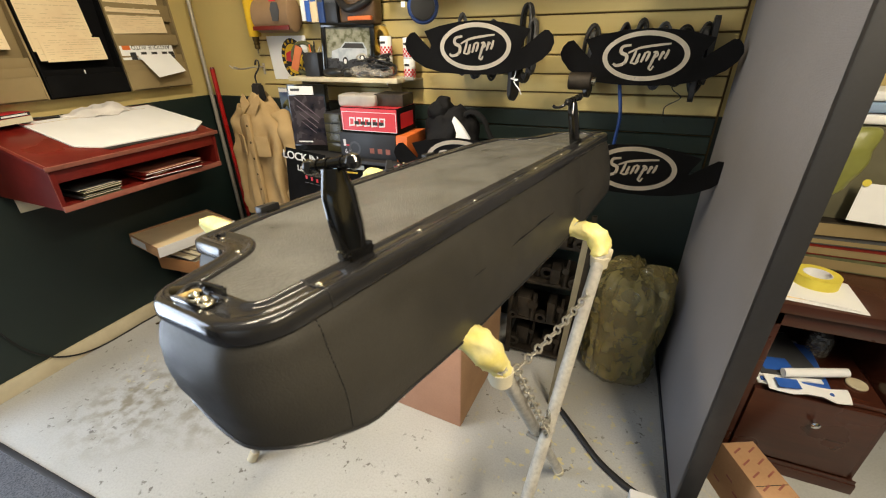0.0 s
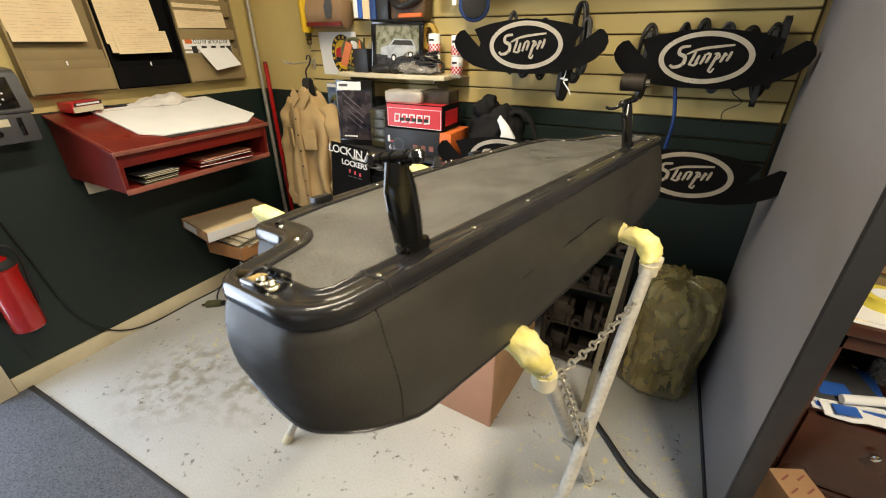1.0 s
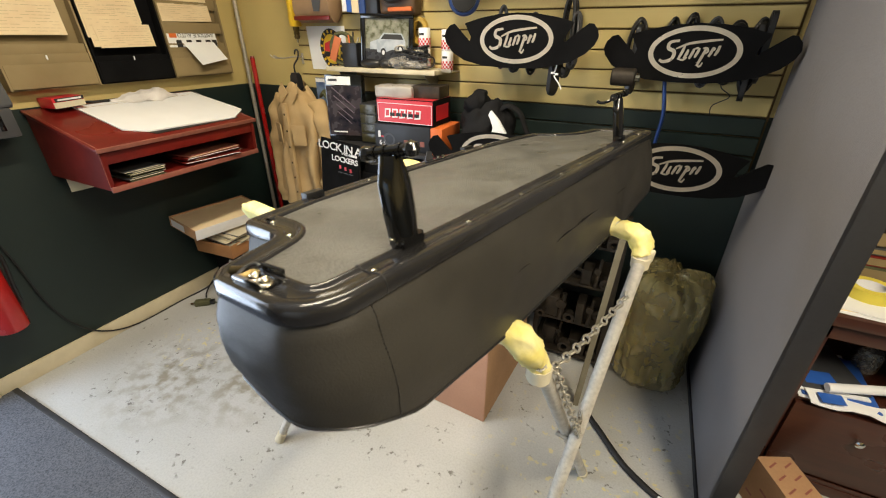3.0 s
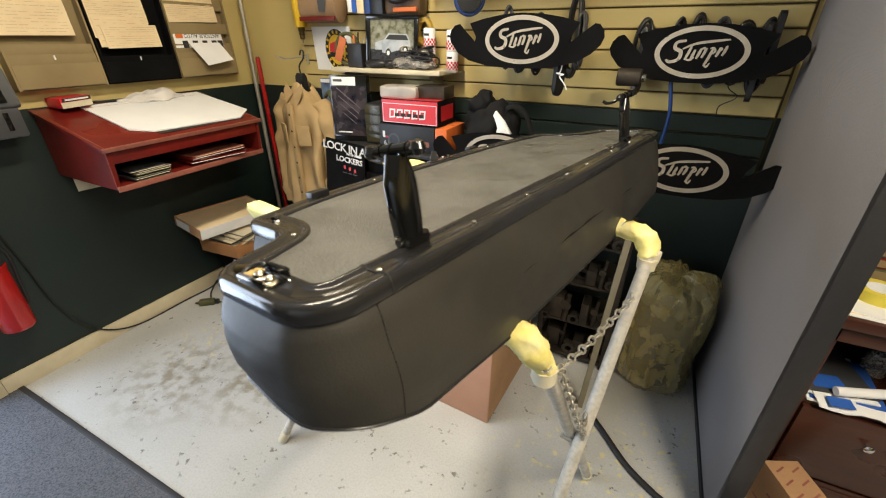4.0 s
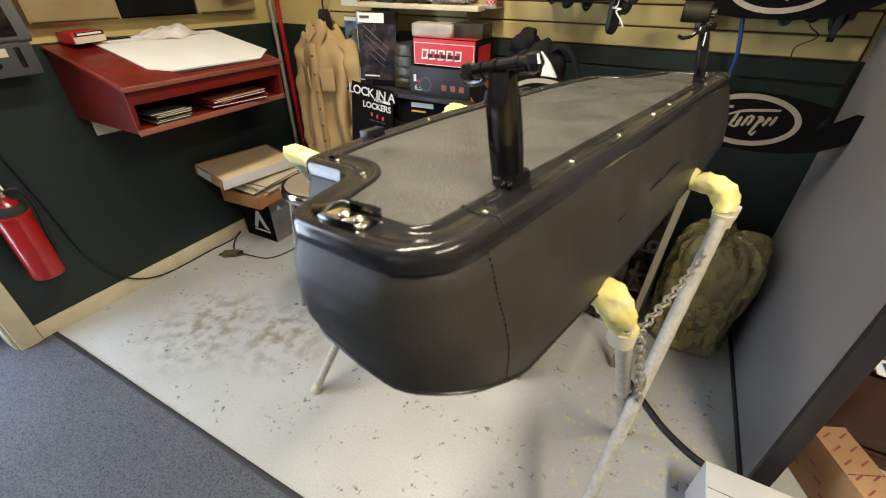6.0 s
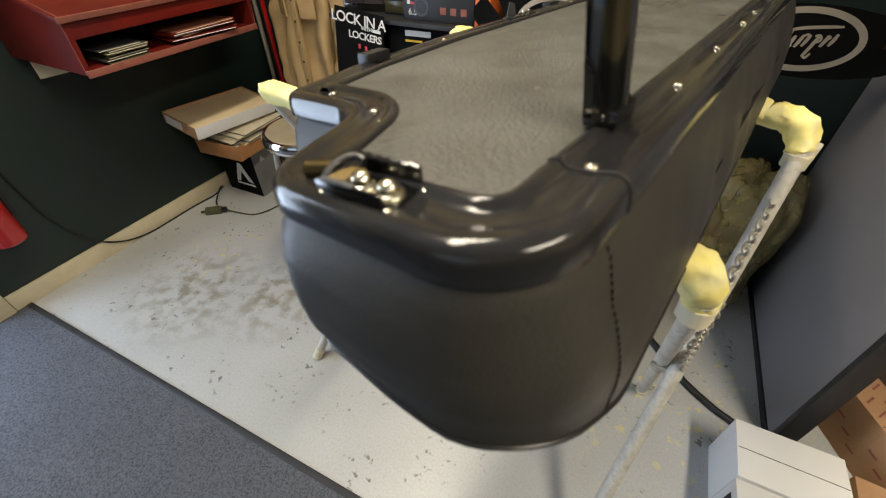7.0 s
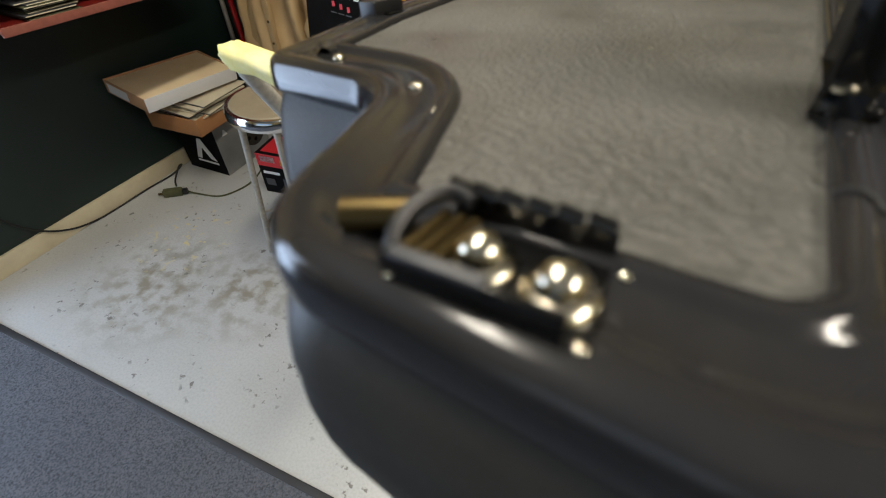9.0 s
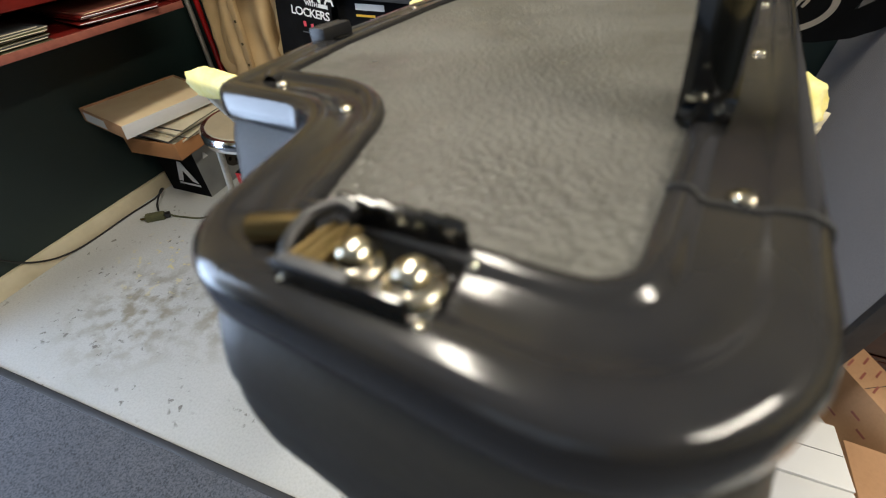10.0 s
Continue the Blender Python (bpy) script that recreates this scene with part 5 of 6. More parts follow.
solo("yellow_dot", lathe([(0, 0), (0.012, 0), (0.012, 0.001), (0, 0.0012)], 16), M_YELLOWTAPE, "round yellow sticker on a sheet", "sticker", m=pose(3.315, -0.335, pile_z + 0.15, 84, 0, 0), smooth=0)
bm = bmesh.new()
bmesh.ops.create_icosphere(bm, subdivisions=4, radius=1.0)
for v in bm.verts:
    v.co = Vector((v.co.x * 0.10, v.co.y * 0.05, v.co.z * 0.12 + v.co.x * 0.08))
crumple(bm, 0.02, 14, 6)
solo("olive_pouch", bm, mat("olive_film", (0.23, 0.24, 0.06), 0.4, size=12, bump=0.8, bump_size=40), "olive green plastic pouch hanging by the partition", "pouch", m=pose(3.20, -0.34, pile_z + 0.19), smooth=60)
for k, (mm, lab, dz) in enumerate(((M_PAPER, "white folded towel", 0.0), (M_BLUEPRINT, "pale blue folded shop towel", 0.035), (M_PAPER, "white folded towel", 0.07))):
    bm = box(0, 0.42, 0, 0.2, 0, 0.032, 0.012, seg=3)
    crumple(bm, 0.006, 15, k)
    solo("folded_towel", bm, mm if k != 1 else mat("pale_blue_cloth", (0.30, 0.42, 0.62), 0.9), lab + " on the carton", "towel", m=pose(3.16, -0.27, pile_z + 0.325 + dz, 0, 0, 2 * k), group="folded towels", smooth=70)

# ---- north wall: black display boards with an oval badge ----
WALLX = Matrix(((1, 0, 0, 0), (0, 0, -1, 0), (0, 1, 0, 0), (0, 0, 0, 1)))  # x right, y up, z towards the room


def ribbon(points, width, z0, z1, bm):
    """A flat stroke of even or changing width along points."""
    pts = [Vector((p[0], p[1])) for p in curve_points([(x, y, 0) for x, y in points], 6)]
    n = len(pts)
    left, right = [], []
    for i, p in enumerate(pts):
        d = (pts[min(i + 1, n - 1)] - pts[max(i - 1, 0)]).normalized()
        q = Vector((-d.y, d.x)) * width * (0.35 + 0.65 * math.sin(math.pi * (0.12 + 0.76 * i / (n - 1)))) / 2
        left.append(p + q)
        right.append(p - q)
    rows = [[bm.verts.new((v.x, v.y, z)) for v, z in ((a, z0), (a, z1), (b, z1), (b, z0))] for a, b in zip(left, right)]
    for a, b in zip(rows, rows[1:]):
        for j in range(4):
            bm.faces.new((a[j], a[(j + 1) % 4], b[(j + 1) % 4], b[j]))
    bm.faces.new(rows[0])
    bm.faces.new(rows[-1][::-1])
    return bm


STROKES = [(0.013, [(-0.055, 0.040), (-0.085, 0.034), (-0.088, 0.014), (-0.066, 0.002), (-0.070, -0.024), (-0.098, -0.034), (-0.112, -0.026)]),
           (0.009, [(-0.062, 0.012), (-0.02, 0.030), (0.045, 0.040), (0.085, 0.044)]),
           (0.007, [(-0.044, -0.024), (-0.030, -0.026), (-0.018, -0.016)]), (0.007, [(0.000, 0.010), (0.010, 0.016), (0.016, 0.006)]),
           (0.007, [(0.020, -0.040), (0.030, -0.048), (0.038, -0.034)]), (0.007, [(0.028, 0.014), (0.040, 0.016), (0.046, 0.004), (0.034, -0.006)]),
           (0.007, [(0.054, 0.002), (0.066, 0.012), (0.060, 0.018)])]
for x, h0, h1 in ((-0.040, -0.026, 0.022), (-0.022, -0.022, 0.010), (-0.004, -0.022, 0.014), (0.012, -0.018, 0.016), (0.034, -0.046, 0.016), (0.056, -0.014, 0.018), (0.074, -0.010, 0.024)):
    STROKES.append((0.010, [(x + 0.3 * h0, h0), (x + 0.15 * (h0 + h1) + 0.001, (h0 + h1) / 2), (x + 0.3 * h1, h1)]))


sign_top = [(x, 0.062 + 0.036 * (1 - (x / 0.23) ** 2)) for x in (-0.23, -0.16, -0.08, 0.0, 0.08, 0.16, 0.23)]
sign_line = sign_top + [(0.205, 0.020), (0.196, -0.006), (0.205, -0.004), (0.245, 0.028), (0.285, 0.058), (0.302, 0.056), (0.320, 0.036), (0.326, 0.012), (0.316, -0.016), (0.285, -0.048), (0.23, -0.078),
                        (0.15, -0.098), (0.06, -0.107), (-0.06, -0.107), (-0.15, -0.100), (-0.23, -0.082), (-0.285, -0.052), (-0.318, -0.014), (-0.326, 0.012), (-0.318, 0.036), (-0.300, 0.055), (-0.278, 0.060), (-0.238, 0.022), (-0.205, -0.008), (-0.200, 0.010)]
first_sign = None


def sign(x, y, z, turn, label):
    global first_sign
    m = Matrix.Translation((x, y, z)) @ pose(0, 0, 0, 0, 0, turn) @ WALLX
    if first_sign is not None:
        return tagged(copy_thing(first_sign, m), label)
    t = thing("display_sign", m, label, "display sign", "badge display signs")
    part("board", slab(sign_line, 0.0, 0.006), M_BLACKBOARD, t, smooth=0)
    part("oval_ring", ring_slab(ellipse(0, 0, 0.156, 0.090, 64), ellipse(0, 0, 0.138, 0.073, 64), 0.006, 0.0085), M_SILVER, t, "silver oval ring")
    for width, line in STROKES:
        part("badge_stroke", ribbon(line, width, 0.0062, 0.0084, bmesh.new()), M_SILVER, t, "silver slanted stroke")
    for xx in (-0.12, 0.12):
        part("hook_arm", tube([(xx, 0.04, -0.0005), (xx, 0.045, -0.20)], 0.004, 8), M_CHAIN, t)
    first_sign = t
    return t


sign(1.913, -0.245, 1.494, 0, "black badge display sign with a silver oval on the slatted wall")
sign(2.576, -0.125, 1.454, -2, "black badge display sign with a silver oval beside the partition")
sign(2.613, -0.25, 1.040, -2, "black badge display sign low on the dark green wall")
sign(1.885, -0.36, 1.038, 0, "black badge display sign half hidden behind the long panel")


# cables and cords hanging behind the boards
def loop(x, y, z, w, h, r, material, label, turns=2, seed=0):
    rng = random.Random(seed)
    t = thing("cable_coil", pose(x, y, z, 0, 0, rng.uniform(-25, 25)), label, "cable", "hanging cable coils")
    for k in range(turns):
        dw = rng.uniform(0.9, 1.1)
        part("coil_turn", tube([(0.5 * w * dw * math.sin(a), 0.012 * k + 0.006 * math.sin(3 * a), h * 0.5 * dw * math.cos(a)) for a in (2 * math.pi * j / 28 for j in range(28))], r, 8, closed=True), material, t, smooth=80)
    part("tie", tube([(-0.010, 0.01, -h * 0.42), (0.012, 0.01, -h * 0.46)], r * 2.2, 8), M_RUBBER, t)
    return t


hang_at = [(1.80, 1.50, 0.045, 0.24), (1.865, 1.47, 0.05, 0.20), (1.95, 1.475, 0.055, 0.22), (2.09, 1.50, 0.05, 0.30), (2.12, 1.49, 0.035, 0.22),
           (2.37, 1.45, 0.06, 0.22), (2.49, 1.46, 0.05, 0.21), (2.55, 1.47, 0.045, 0.22), (2.63, 1.45, 0.06, 0.22), (2.71, 1.45, 0.07, 0.20), (2.78, 1.44, 0.06, 0.25)]
for k, (x, z, w, h) in enumerate(hang_at):
    loop(x, (-0.09 if k < 5 else -0.055) - 0.02 * (k % 3) / 2, z, w, h, 0.006 + 0.002 * (k % 2), M_BLACKPL if k % 4 else M_GREY, "black cable coil hanging on the slatted wall", 3, k)
for k, (x, z, h) in enumerate(((2.075, 1.42, 0.26), (2.375, 1.43, 0.26), (2.775, 1.43, 0.27), (2.80, 1.48, 0.24))):
    bm = slab(rounded([(-0.028, -h / 2, 0.026), (0.028, -h / 2, 0.026), (0.022, h / 2, 0.02), (-0.022, h / 2, 0.02)]), -0.010, 0.010, bevel=0.004)
    solo("rubber_strap", bm, M_BLACKPL, "black rubber strap hanging on the slatted wall", "strap", m=pose(x, -0.20 if k == 0 else -0.085, z - 0.01, 90, 0, 62 + 9 * k), group="rubber straps", smooth=60)
solo("knotted_string", tube(curve_points([(2.09, -0.22, 1.44), (2.085, -0.225, 1.38), (2.07, -0.23, 1.372), (2.10, -0.23, 1.368), (2.085, -0.232, 1.360), (2.11, -0.235, 1.33), (2.12, -0.235, 1.31)], 6), 0.0028, 7), M_PAPER, "knotted white string hanging on the wall", "string", smooth=80)
solo("blue_hose", tube(curve_points([(2.49, -0.085, 1.40), (2.505, -0.095, 1.33), (2.525, -0.095, 1.22), (2.52, -0.09, 1.10), (2.525, -0.09, 1.0)], 8), 0.0075, 10), M_BLUE, "dark blue air hose hanging down the wall", "hose", smooth=80)
solo("thin_wire", tube(curve_points([(2.72, -0.085, 1.42), (2.70, -0.085, 1.34), (2.74, -0.085, 1.30), (2.69, -0.08, 1.26), (2.70, -0.08, 1.20)], 8), 0.002, 6), M_RUBBER, "thin black wire hanging on the wall", "wire", smooth=80)
bottle = thing("metal_canister", pose(2.35, -0.20, 1.365, 0, 90, 0), "small brown metal canister lying on a wall hook", "canister")
part("body", lathe([(0, -0.045), (0.028, -0.045), (0.033, -0.04), (0.033, 0.04), (0.028, 0.045), (0, 0.045)], 22), M_RUST, bottle)
part("cap", lathe([(0.0, 0.045), (0.016, 0.045), (0.016, 0.06), (0.0, 0.062)], 16), M_STEEL, bottle)
part("peg", tube([(0.030, 0.0, 0.0), (0.030, 0.18, 0.0)], 0.004, 8), M_CHAIN, bottle)

# ---- north wall: the little shelf and what stands on it ----
SHELF = 1.36
shelf = thing("wall_shelf", pose(0.86, -0.21, SHELF), "narrow cream-painted wall shelf on the slatted wall", "shelf")
part("board", box(0, 0.655, 0, 0.185, -0.022, 0.0, 0.004), M_CREAM, shelf)
for x in (0.06, 0.58):
    part("bracket", slab([(0, 0), (0, -0.09), (0.01, -0.09), (0.15, -0.012), (0.15, 0)], -0.002, 0.002, m=Matrix.Translation((x, 0.185, -0.022)) @ pose(0, 0, 0, 90, 0, -90)), M_CHAIN, shelf)

emblem = thing("club_poster", Matrix.Translation((0.745, -0.032, 1.44)) @ pose(0, 0, 0, 4, 0, 0) @ WALLX, "white club poster with a yellow and black round emblem", "poster")
part("sheet", box(-0.14, 0.13, -0.11, 0.115, 0, 0.002), M_PAPER, emblem, smooth=0)
part("black_ring", ring_slab(ellipse(0.025, -0.002, 0.082, 0.105), ellipse(0.025, -0.002, 0.060, 0.078), 0.002, 0.0028), M_INKBLACK, emblem, smooth=0)
part("yellow_disc", slab(ellipse(0.025, -0.002, 0.060, 0.078), 0.002, 0.0026), M_YELLOW, emblem, smooth=0)
part("red_shape", slab([(-0.03, -0.01), (-0.02, 0.03), (0.03, 0.045), (0.07, 0.03), (0.07, -0.005), (0.04, -0.02)], 0.0026, 0.0032), M_REDBOX, emblem, smooth=0)
part("dark_shape", slab([(-0.03, -0.04), (-0.03, -0.012), (0.06, -0.02), (0.07, -0.04)], 0.0026, 0.0034), M_INKBLACK, emblem, smooth=0)
for k in range(16):
    a = 2 * math.pi * k / 16 + 0.2
    part("ring_mark", box(-0.006, 0.006, -0.008, 0.008, 0.0028, 0.0034, m=Matrix.Translation((0.025 + 0.071 * math.cos(a), -0.002 + 0.0915 * math.sin(a), 0)) @ pose(0, 0, 0, 0, 0, math.degrees(a) - 90)), M_YELLOW, emblem, smooth=0)
holder = thing("pen_cup", pose(1.01, -0.155, SHELF), "square black plastic pen cup on the shelf", "cup")
part("body", box(-0.047, 0.045, -0.035, 0.035, 0, 0.112, 0.004), M_BLACKPL, holder)
part("rim", box(-0.050, 0.048, -0.038, 0.038, 0.108, 0.114, 0.002), M_BLACKPL, holder)
for k, (x, hh, mm) in enumerate(((-0.02, 0.15, M_ORANGE), (0.0, 0.165, M_BLACKPL), (0.02, 0.14, M_CHAIN))):
    part("pen", tube([(x, 0, 0.10), (x + 0.012 * (k - 1), 0.01, hh)], 0.004, 8), mm, holder)
bm = bmesh.new()
for k in range(3):
    tube([(0.06 * math.cos(a), 0.012 * k, 0.085 + 0.075 * math.sin(a)) for a in (2 * math.pi * j / 24 for j in range(24))], 0.009, 8, bm=bm, closed=True)
solo("strap_roll", bm, M_GREENCLOTH, "rolled olive webbing strap standing on the shelf", "strap", m=pose(0.92, -0.13, SHELF, 0, 0, 25), smooth=80)
solo("orange_tag", box(-0.02, 0.02, -0.003, 0.003, 0, 0.12, 0.002), mat("orange_webbing", (0.55, 0.16, 0.06), 0.8), "orange webbing tag leaning on a strap roll", "tag", m=pose(0.88, -0.17, SHELF + 0.03, 0, 22, 10))

picture = thing("framed_photo", Matrix.Translation((1.205, -0.125, SHELF + 0.122)) @ pose(0, 0, 0, -6, 0, 0) @ pose(0, 0, 0, 0, 0, 10) @ WALLX, "black-framed photo of a silver off-road car", "picture frame")
FW, FH = 0.142, 0.122
for nm, b in (("frame_rail", (-FW, FW, FH - 0.021, FH)), ("frame_rail", (-FW, FW, -FH, -FH + 0.021)), ("frame_rail", (-FW, -FW + 0.024, -FH + 0.021, FH - 0.021)), ("frame_rail", (FW - 0.024, FW, -FH + 0.021, FH - 0.021))):
    part(nm, box(b[0], b[1], b[2], b[3], 0, 0.016, 0.004), M_BLACKGLOSS, picture)
photo = part("photo", box(-FW + 0.018, FW - 0.018, -FH + 0.016, FH - 0.016, 0.002, 0.005), mat("photo_woods", (0.10, 0.105, 0.06), 0.3, other=(0.45, 0.44, 0.36), size=34, mix=0.3), picture, "woodland photo background", smooth=0)
part("photo_road", box(-0.122, 0.122, -0.104, -0.035, 0.005, 0.0056), mat("photo_asphalt", (0.03, 0.03, 0.035), 0.3, size=30), photo, smooth=0)
silver = mat("photo_silver", (0.33, 0.37, 0.42), 0.3, other=(0.45, 0.48, 0.52), size=30)
part("car_shape", slab([(-0.095, -0.045), (-0.092, -0.005), (-0.045, 0.010), (-0.02, 0.038), (0.08, 0.036), (0.098, 0.004), (0.10, -0.034), (0.02, -0.040), (-0.02, -0.055)], 0.0056, 0.0062), silver, photo, "silver car body", smooth=0)
part("car_windows", slab([(-0.035, 0.010), (-0.015, 0.032), (0.075, 0.031), (0.088, 0.008)], 0.0062, 0.0066), M_INKBLACK, photo, smooth=0)
for x, y in ((-0.02, -0.052), (0.072, -0.036)):
    part("car_wheel", slab(ellipse(x, y, 0.015, 0.021, 20), 0.0066, 0.0070), M_INKBLACK, photo, smooth=0)
    part("car_hub", slab(ellipse(x, y, 0.008, 0.011, 16), 0.0070, 0.0074), M_WHITEPRINT, photo, smooth=0)
part("car_bumper", box(-0.10, -0.055, -0.05, -0.038, 0.0062, 0.0067), M_INKBLACK, photo, smooth=0)


def can(x, y, z):
    t = thing("oil_can", pose(x, y, z), "small white can with red checks on the shelf", "can", "checked cans")
    part("body", lathe([(0, 0), (0.027, 0), (0.0285, 0.002), (0.0285, 0.088), (0.027, 0.09), (0, 0.089)], 24), M_PAPER, t)
    bm = bmesh.new()
    for row, zz in enumerate((0.006, 0.016, 0.026, 0.036)):
        for k in range(10):
            a = 2 * math.pi * (k + 0.5 * (row % 2)) / 10
            box(-0.0045, 0.0045, -0.0006, 0.0006, 0, 0.0098, bm=bm, m=Matrix.Translation((0.0287 * math.sin(a), -0.0287 * math.cos(a), zz)) @ pose(0, 0, 0, 0, 0, math.degrees(a)))
    part("red_checks", bm, M_REDBOX, t, smooth=0)
    part("print_bar", box(-0.014, 0.012, -0.0297, -0.0287, 0.058, 0.068), M_INKBLACK, t, smooth=0)
    part("lid", lathe([(0.0255, 0.0885), (0.0262, 0.0915), (0.0245, 0.0915), (0.024, 0.0895), (0, 0.0895)], 24), M_CHAIN, t)


for x, y, n in ((1.405, -0.10, 2), (1.525, -0.10, 0)):
    for k in range(n):
        can(x, y, SHELF + 0.092 * k)
peg = thing("can_peg_shelf", pose(1.5305, -0.10, 1.352), "small wire ledge carrying a stack of cans", "ledge")
part("ledge", box(-0.035, 0.035, -0.035, 0.076, -0.004, 0.0, 0.001), M_CHAIN, peg)
part("lip", box(-0.035, 0.035, -0.036, -0.034, -0.004, 0.012, 0.0005), M_CHAIN, peg)
for k in range(2):
    can(1.56 - 0.03, -0.10, 1.3525 + 0.092 * k)
# black cable bundle and clear bags on the shelf
rng = random.Random(3)
bundle = thing("cable_bundle", pose(1.375, -0.165, SHELF + 0.0), "tangled bundle of black cables on the shelf", "cable")
for k in range(9):
    c = Vector((rng.uniform(-0.02, 0.03), rng.uniform(-0.02, 0.02), 0.045))
    pts = [c + Vector((rng.uniform(-0.09, 0.09), rng.uniform(-0.03, 0.03), rng.uniform(-0.038, 0.06))) for _ in range(7)]
    part("cable", tube(curve_points(pts, 5, closed=True), 0.0042, 6, closed=True), M_BLACKPL if k else M_CHAIN, bundle, smooth=80)
for k, (x, y, w, mm, lab) in enumerate(((1.13, -0.175, 0.065, M_BLACKPL, "black plastic case lying on the shelf"), (1.22, -0.178, 0.03, M_BLACKPL, "round black part lying on the shelf"))):
    bm = bmesh.new()
    bmesh.ops.create_icosphere(bm, subdivisions=3, radius=1.0)
    for v in bm.verts:
        v.co = Vector((v.co.x * w, v.co.y * 0.028, max(-0.98, v.co.z) * 0.022 + 0.0215))
    solo("small_part", bm, mm, lab, "part", m=pose(x, y, SHELF), smooth=60)
for k, (x, y, w, hh) in enumerate(((1.32, -0.175, 0.085, 0.045), (1.41, -0.17, 0.07, 0.036))):
    t = thing("parts_bag", pose(x, y, SHELF), "clear plastic bag of small black parts on the shelf", "bag", "clear parts bags")
    bm = bmesh.new()
    bmesh.ops.create_icosphere(bm, subdivisions=4, radius=1.0)
    for v in bm.verts:
        v.co = Vector((v.co.x * w, v.co.y * 0.04, (max(-0.95, v.co.z) + 0.95) * hh * 0.6))
    crumple(bm, 0.014, 30, k)
    for v in bm.verts:
        v.co.z = max(0.001, v.co.z)
    part("film", bm, M_CLEARBAG, t, smooth=50)
    part("contents", crumple(box(-w * 0.5, w * 0.5, -0.015, 0.015, 0.003, hh * 0.5, 0.006), 0.005, 40, k), M_BLACKPL, t)
# things hanging above the shelf
kraft = thing("kraft_package", pose(0.755, -0.10, 1.58), "kraft paper package with a printed tool picture", "package")
part("body", lathe([(0.0, -0.13), (0.06, -0.13), (0.078, -0.12), (0.080, 0.12), (0.06, 0.13), (0, 0.13)], 28, m=Matrix.Translation((0, 0.0, 0.068)) @ pose(0, 0, 0, 0, 90, 0), scale_y=0.72), mat("kraft_paper", (0.27, 0.17, 0.09), 0.6, size=8), kraft)
part("dark_band", box(-0.12, 0.12, -0.058, -0.05, 0.0, 0.02, 0.002), M_RED, kraft)
part("printed_tool", slab([(-0.02, -0.035), (-0.026, 0.02), (-0.01, 0.05), (0.026, 0.048), (0.032, 0.01), (0.018, -0.035)], 0, 0.001, m=Matrix.Translation((0.045, -0.0605, 0.075)) @ WALLX), M_GREY, kraft, smooth=0)
part("red_flash", slab([(-0.02, 0), (0.02, 0.0), (0.025, 0.02), (-0.01, 0.025)], 0, 0.0012, m=Matrix.Translation((0.04, -0.060, 0.128)) @ WALLX), M_REDBOX, kraft, smooth=0)
shock = thing("shock_absorber", pose(0.585, -0.10, 1.49), "yellow shock absorber hanging on the wall", "shock absorber")
part("body", lathe([(0, 0.062), (0.030, 0.062), (0.033, 0.068), (0.033, 0.5), (0, 0.5)], 26), M_YELLOW, shock)
part("bushing", lathe([(0, 0.0), (0.012, 0.0), (0.016, 0.012), (0.013, 0.02), (0.018, 0.028), (0.013, 0.036), (0.018, 0.044), (0.018, 0.062), (0, 0.062)], 18), M_BRASS, shock, "brown end bushing")
part("stud", tube([(0, 0, -0.02), (0, 0, 0.002)], 0.004, 8), M_STEEL, shock)
part("wall_hook", tube([(0, 0.0, 0.30), (0, 0.078, 0.30)], 0.005, 8), M_CHAIN, shock)
for k, (x0, x1, mm, lab) in enumerate(((0.945, 0.97, M_PAPER, "white boxed part hanging on the slatted wall"), (0.972, 1.0, M_BLUEPRINT, "blue boxed part hanging on the slatted wall"), (1.003, 1.045, M_CREAMPAPER, "cream boxed part hanging on the slatted wall"), (1.048, 1.085, M_BLUE, "dark blue boxed part hanging on the slatted wall"), (1.09, 1.16, M_BLACKPL, "black boxed part hanging on the slatted wall"))):
    t = thing("boxed_part", pose(x0, -0.13, 1.618 - 0.004 * k), lab, "box", "boxed parts on the wall")
    part("body", box(0, x1 - x0, 0, 0.10, 0, 0.22, 0.002), mm, t)
    part("print_patch", box(0.004, x1 - x0 - 0.004, -0.001, 0.0005, 0.09, 0.20), (M_CREAMPAPER, M_PAPER, M_BLUEPRINT, M_GREY, M_GREY)[k], t, smooth=0)
kit = thing("brown_kit_bag", pose(1.27, -0.10, 1.60), "dark brown tool pouch hanging on the slatted wall", "pouch")
bm = box(-0.10, 0.10, -0.03, 0.05, 0.0, 0.2, 0.02, seg=3)
part("body", crumple(bm, 0.01, 16, 3), mat("brown_leather", (0.09, 0.05, 0.02), 0.5, size=15), kit, smooth=70)
part("strap", tube(curve_points([(-0.09, -0.03, 0.1), (-0.02, -0.055, 0.06), (0.07, -0.04, 0.09), (0.10, -0.02, 0.14)]), 0.018, 10), M_BLACKPL, kit, smooth=70)
part("orange_band", box(-0.04, 0.09, -0.048, -0.030, 0.012, 0.03, 0.003), M_ORANGE, kit)
yel = thing("yellow_reel", pose(1.365, -0.075, 1.53), "yellow cord reel hanging behind the photo", "reel")
part("reel", ring_slab(ellipse(0, 0, 0.045, 0.06), ellipse(0, 0, 0.028, 0.042), -0.012, 0.012, m=pose(0, 0, 0, 90, 0, 0)), mat("ochre", (0.42, 0.27, 0.03), 0.5), yel)
part("hook", tube([(0, 0, 0.058), (0, 0.052, 0.06)], 0.004, 8), M_CHAIN, yel)
drill = thing("blue_power_tool", pose(1.63, -0.14, 1.655), "blue and black round power tool on a wall hook", "power tool")
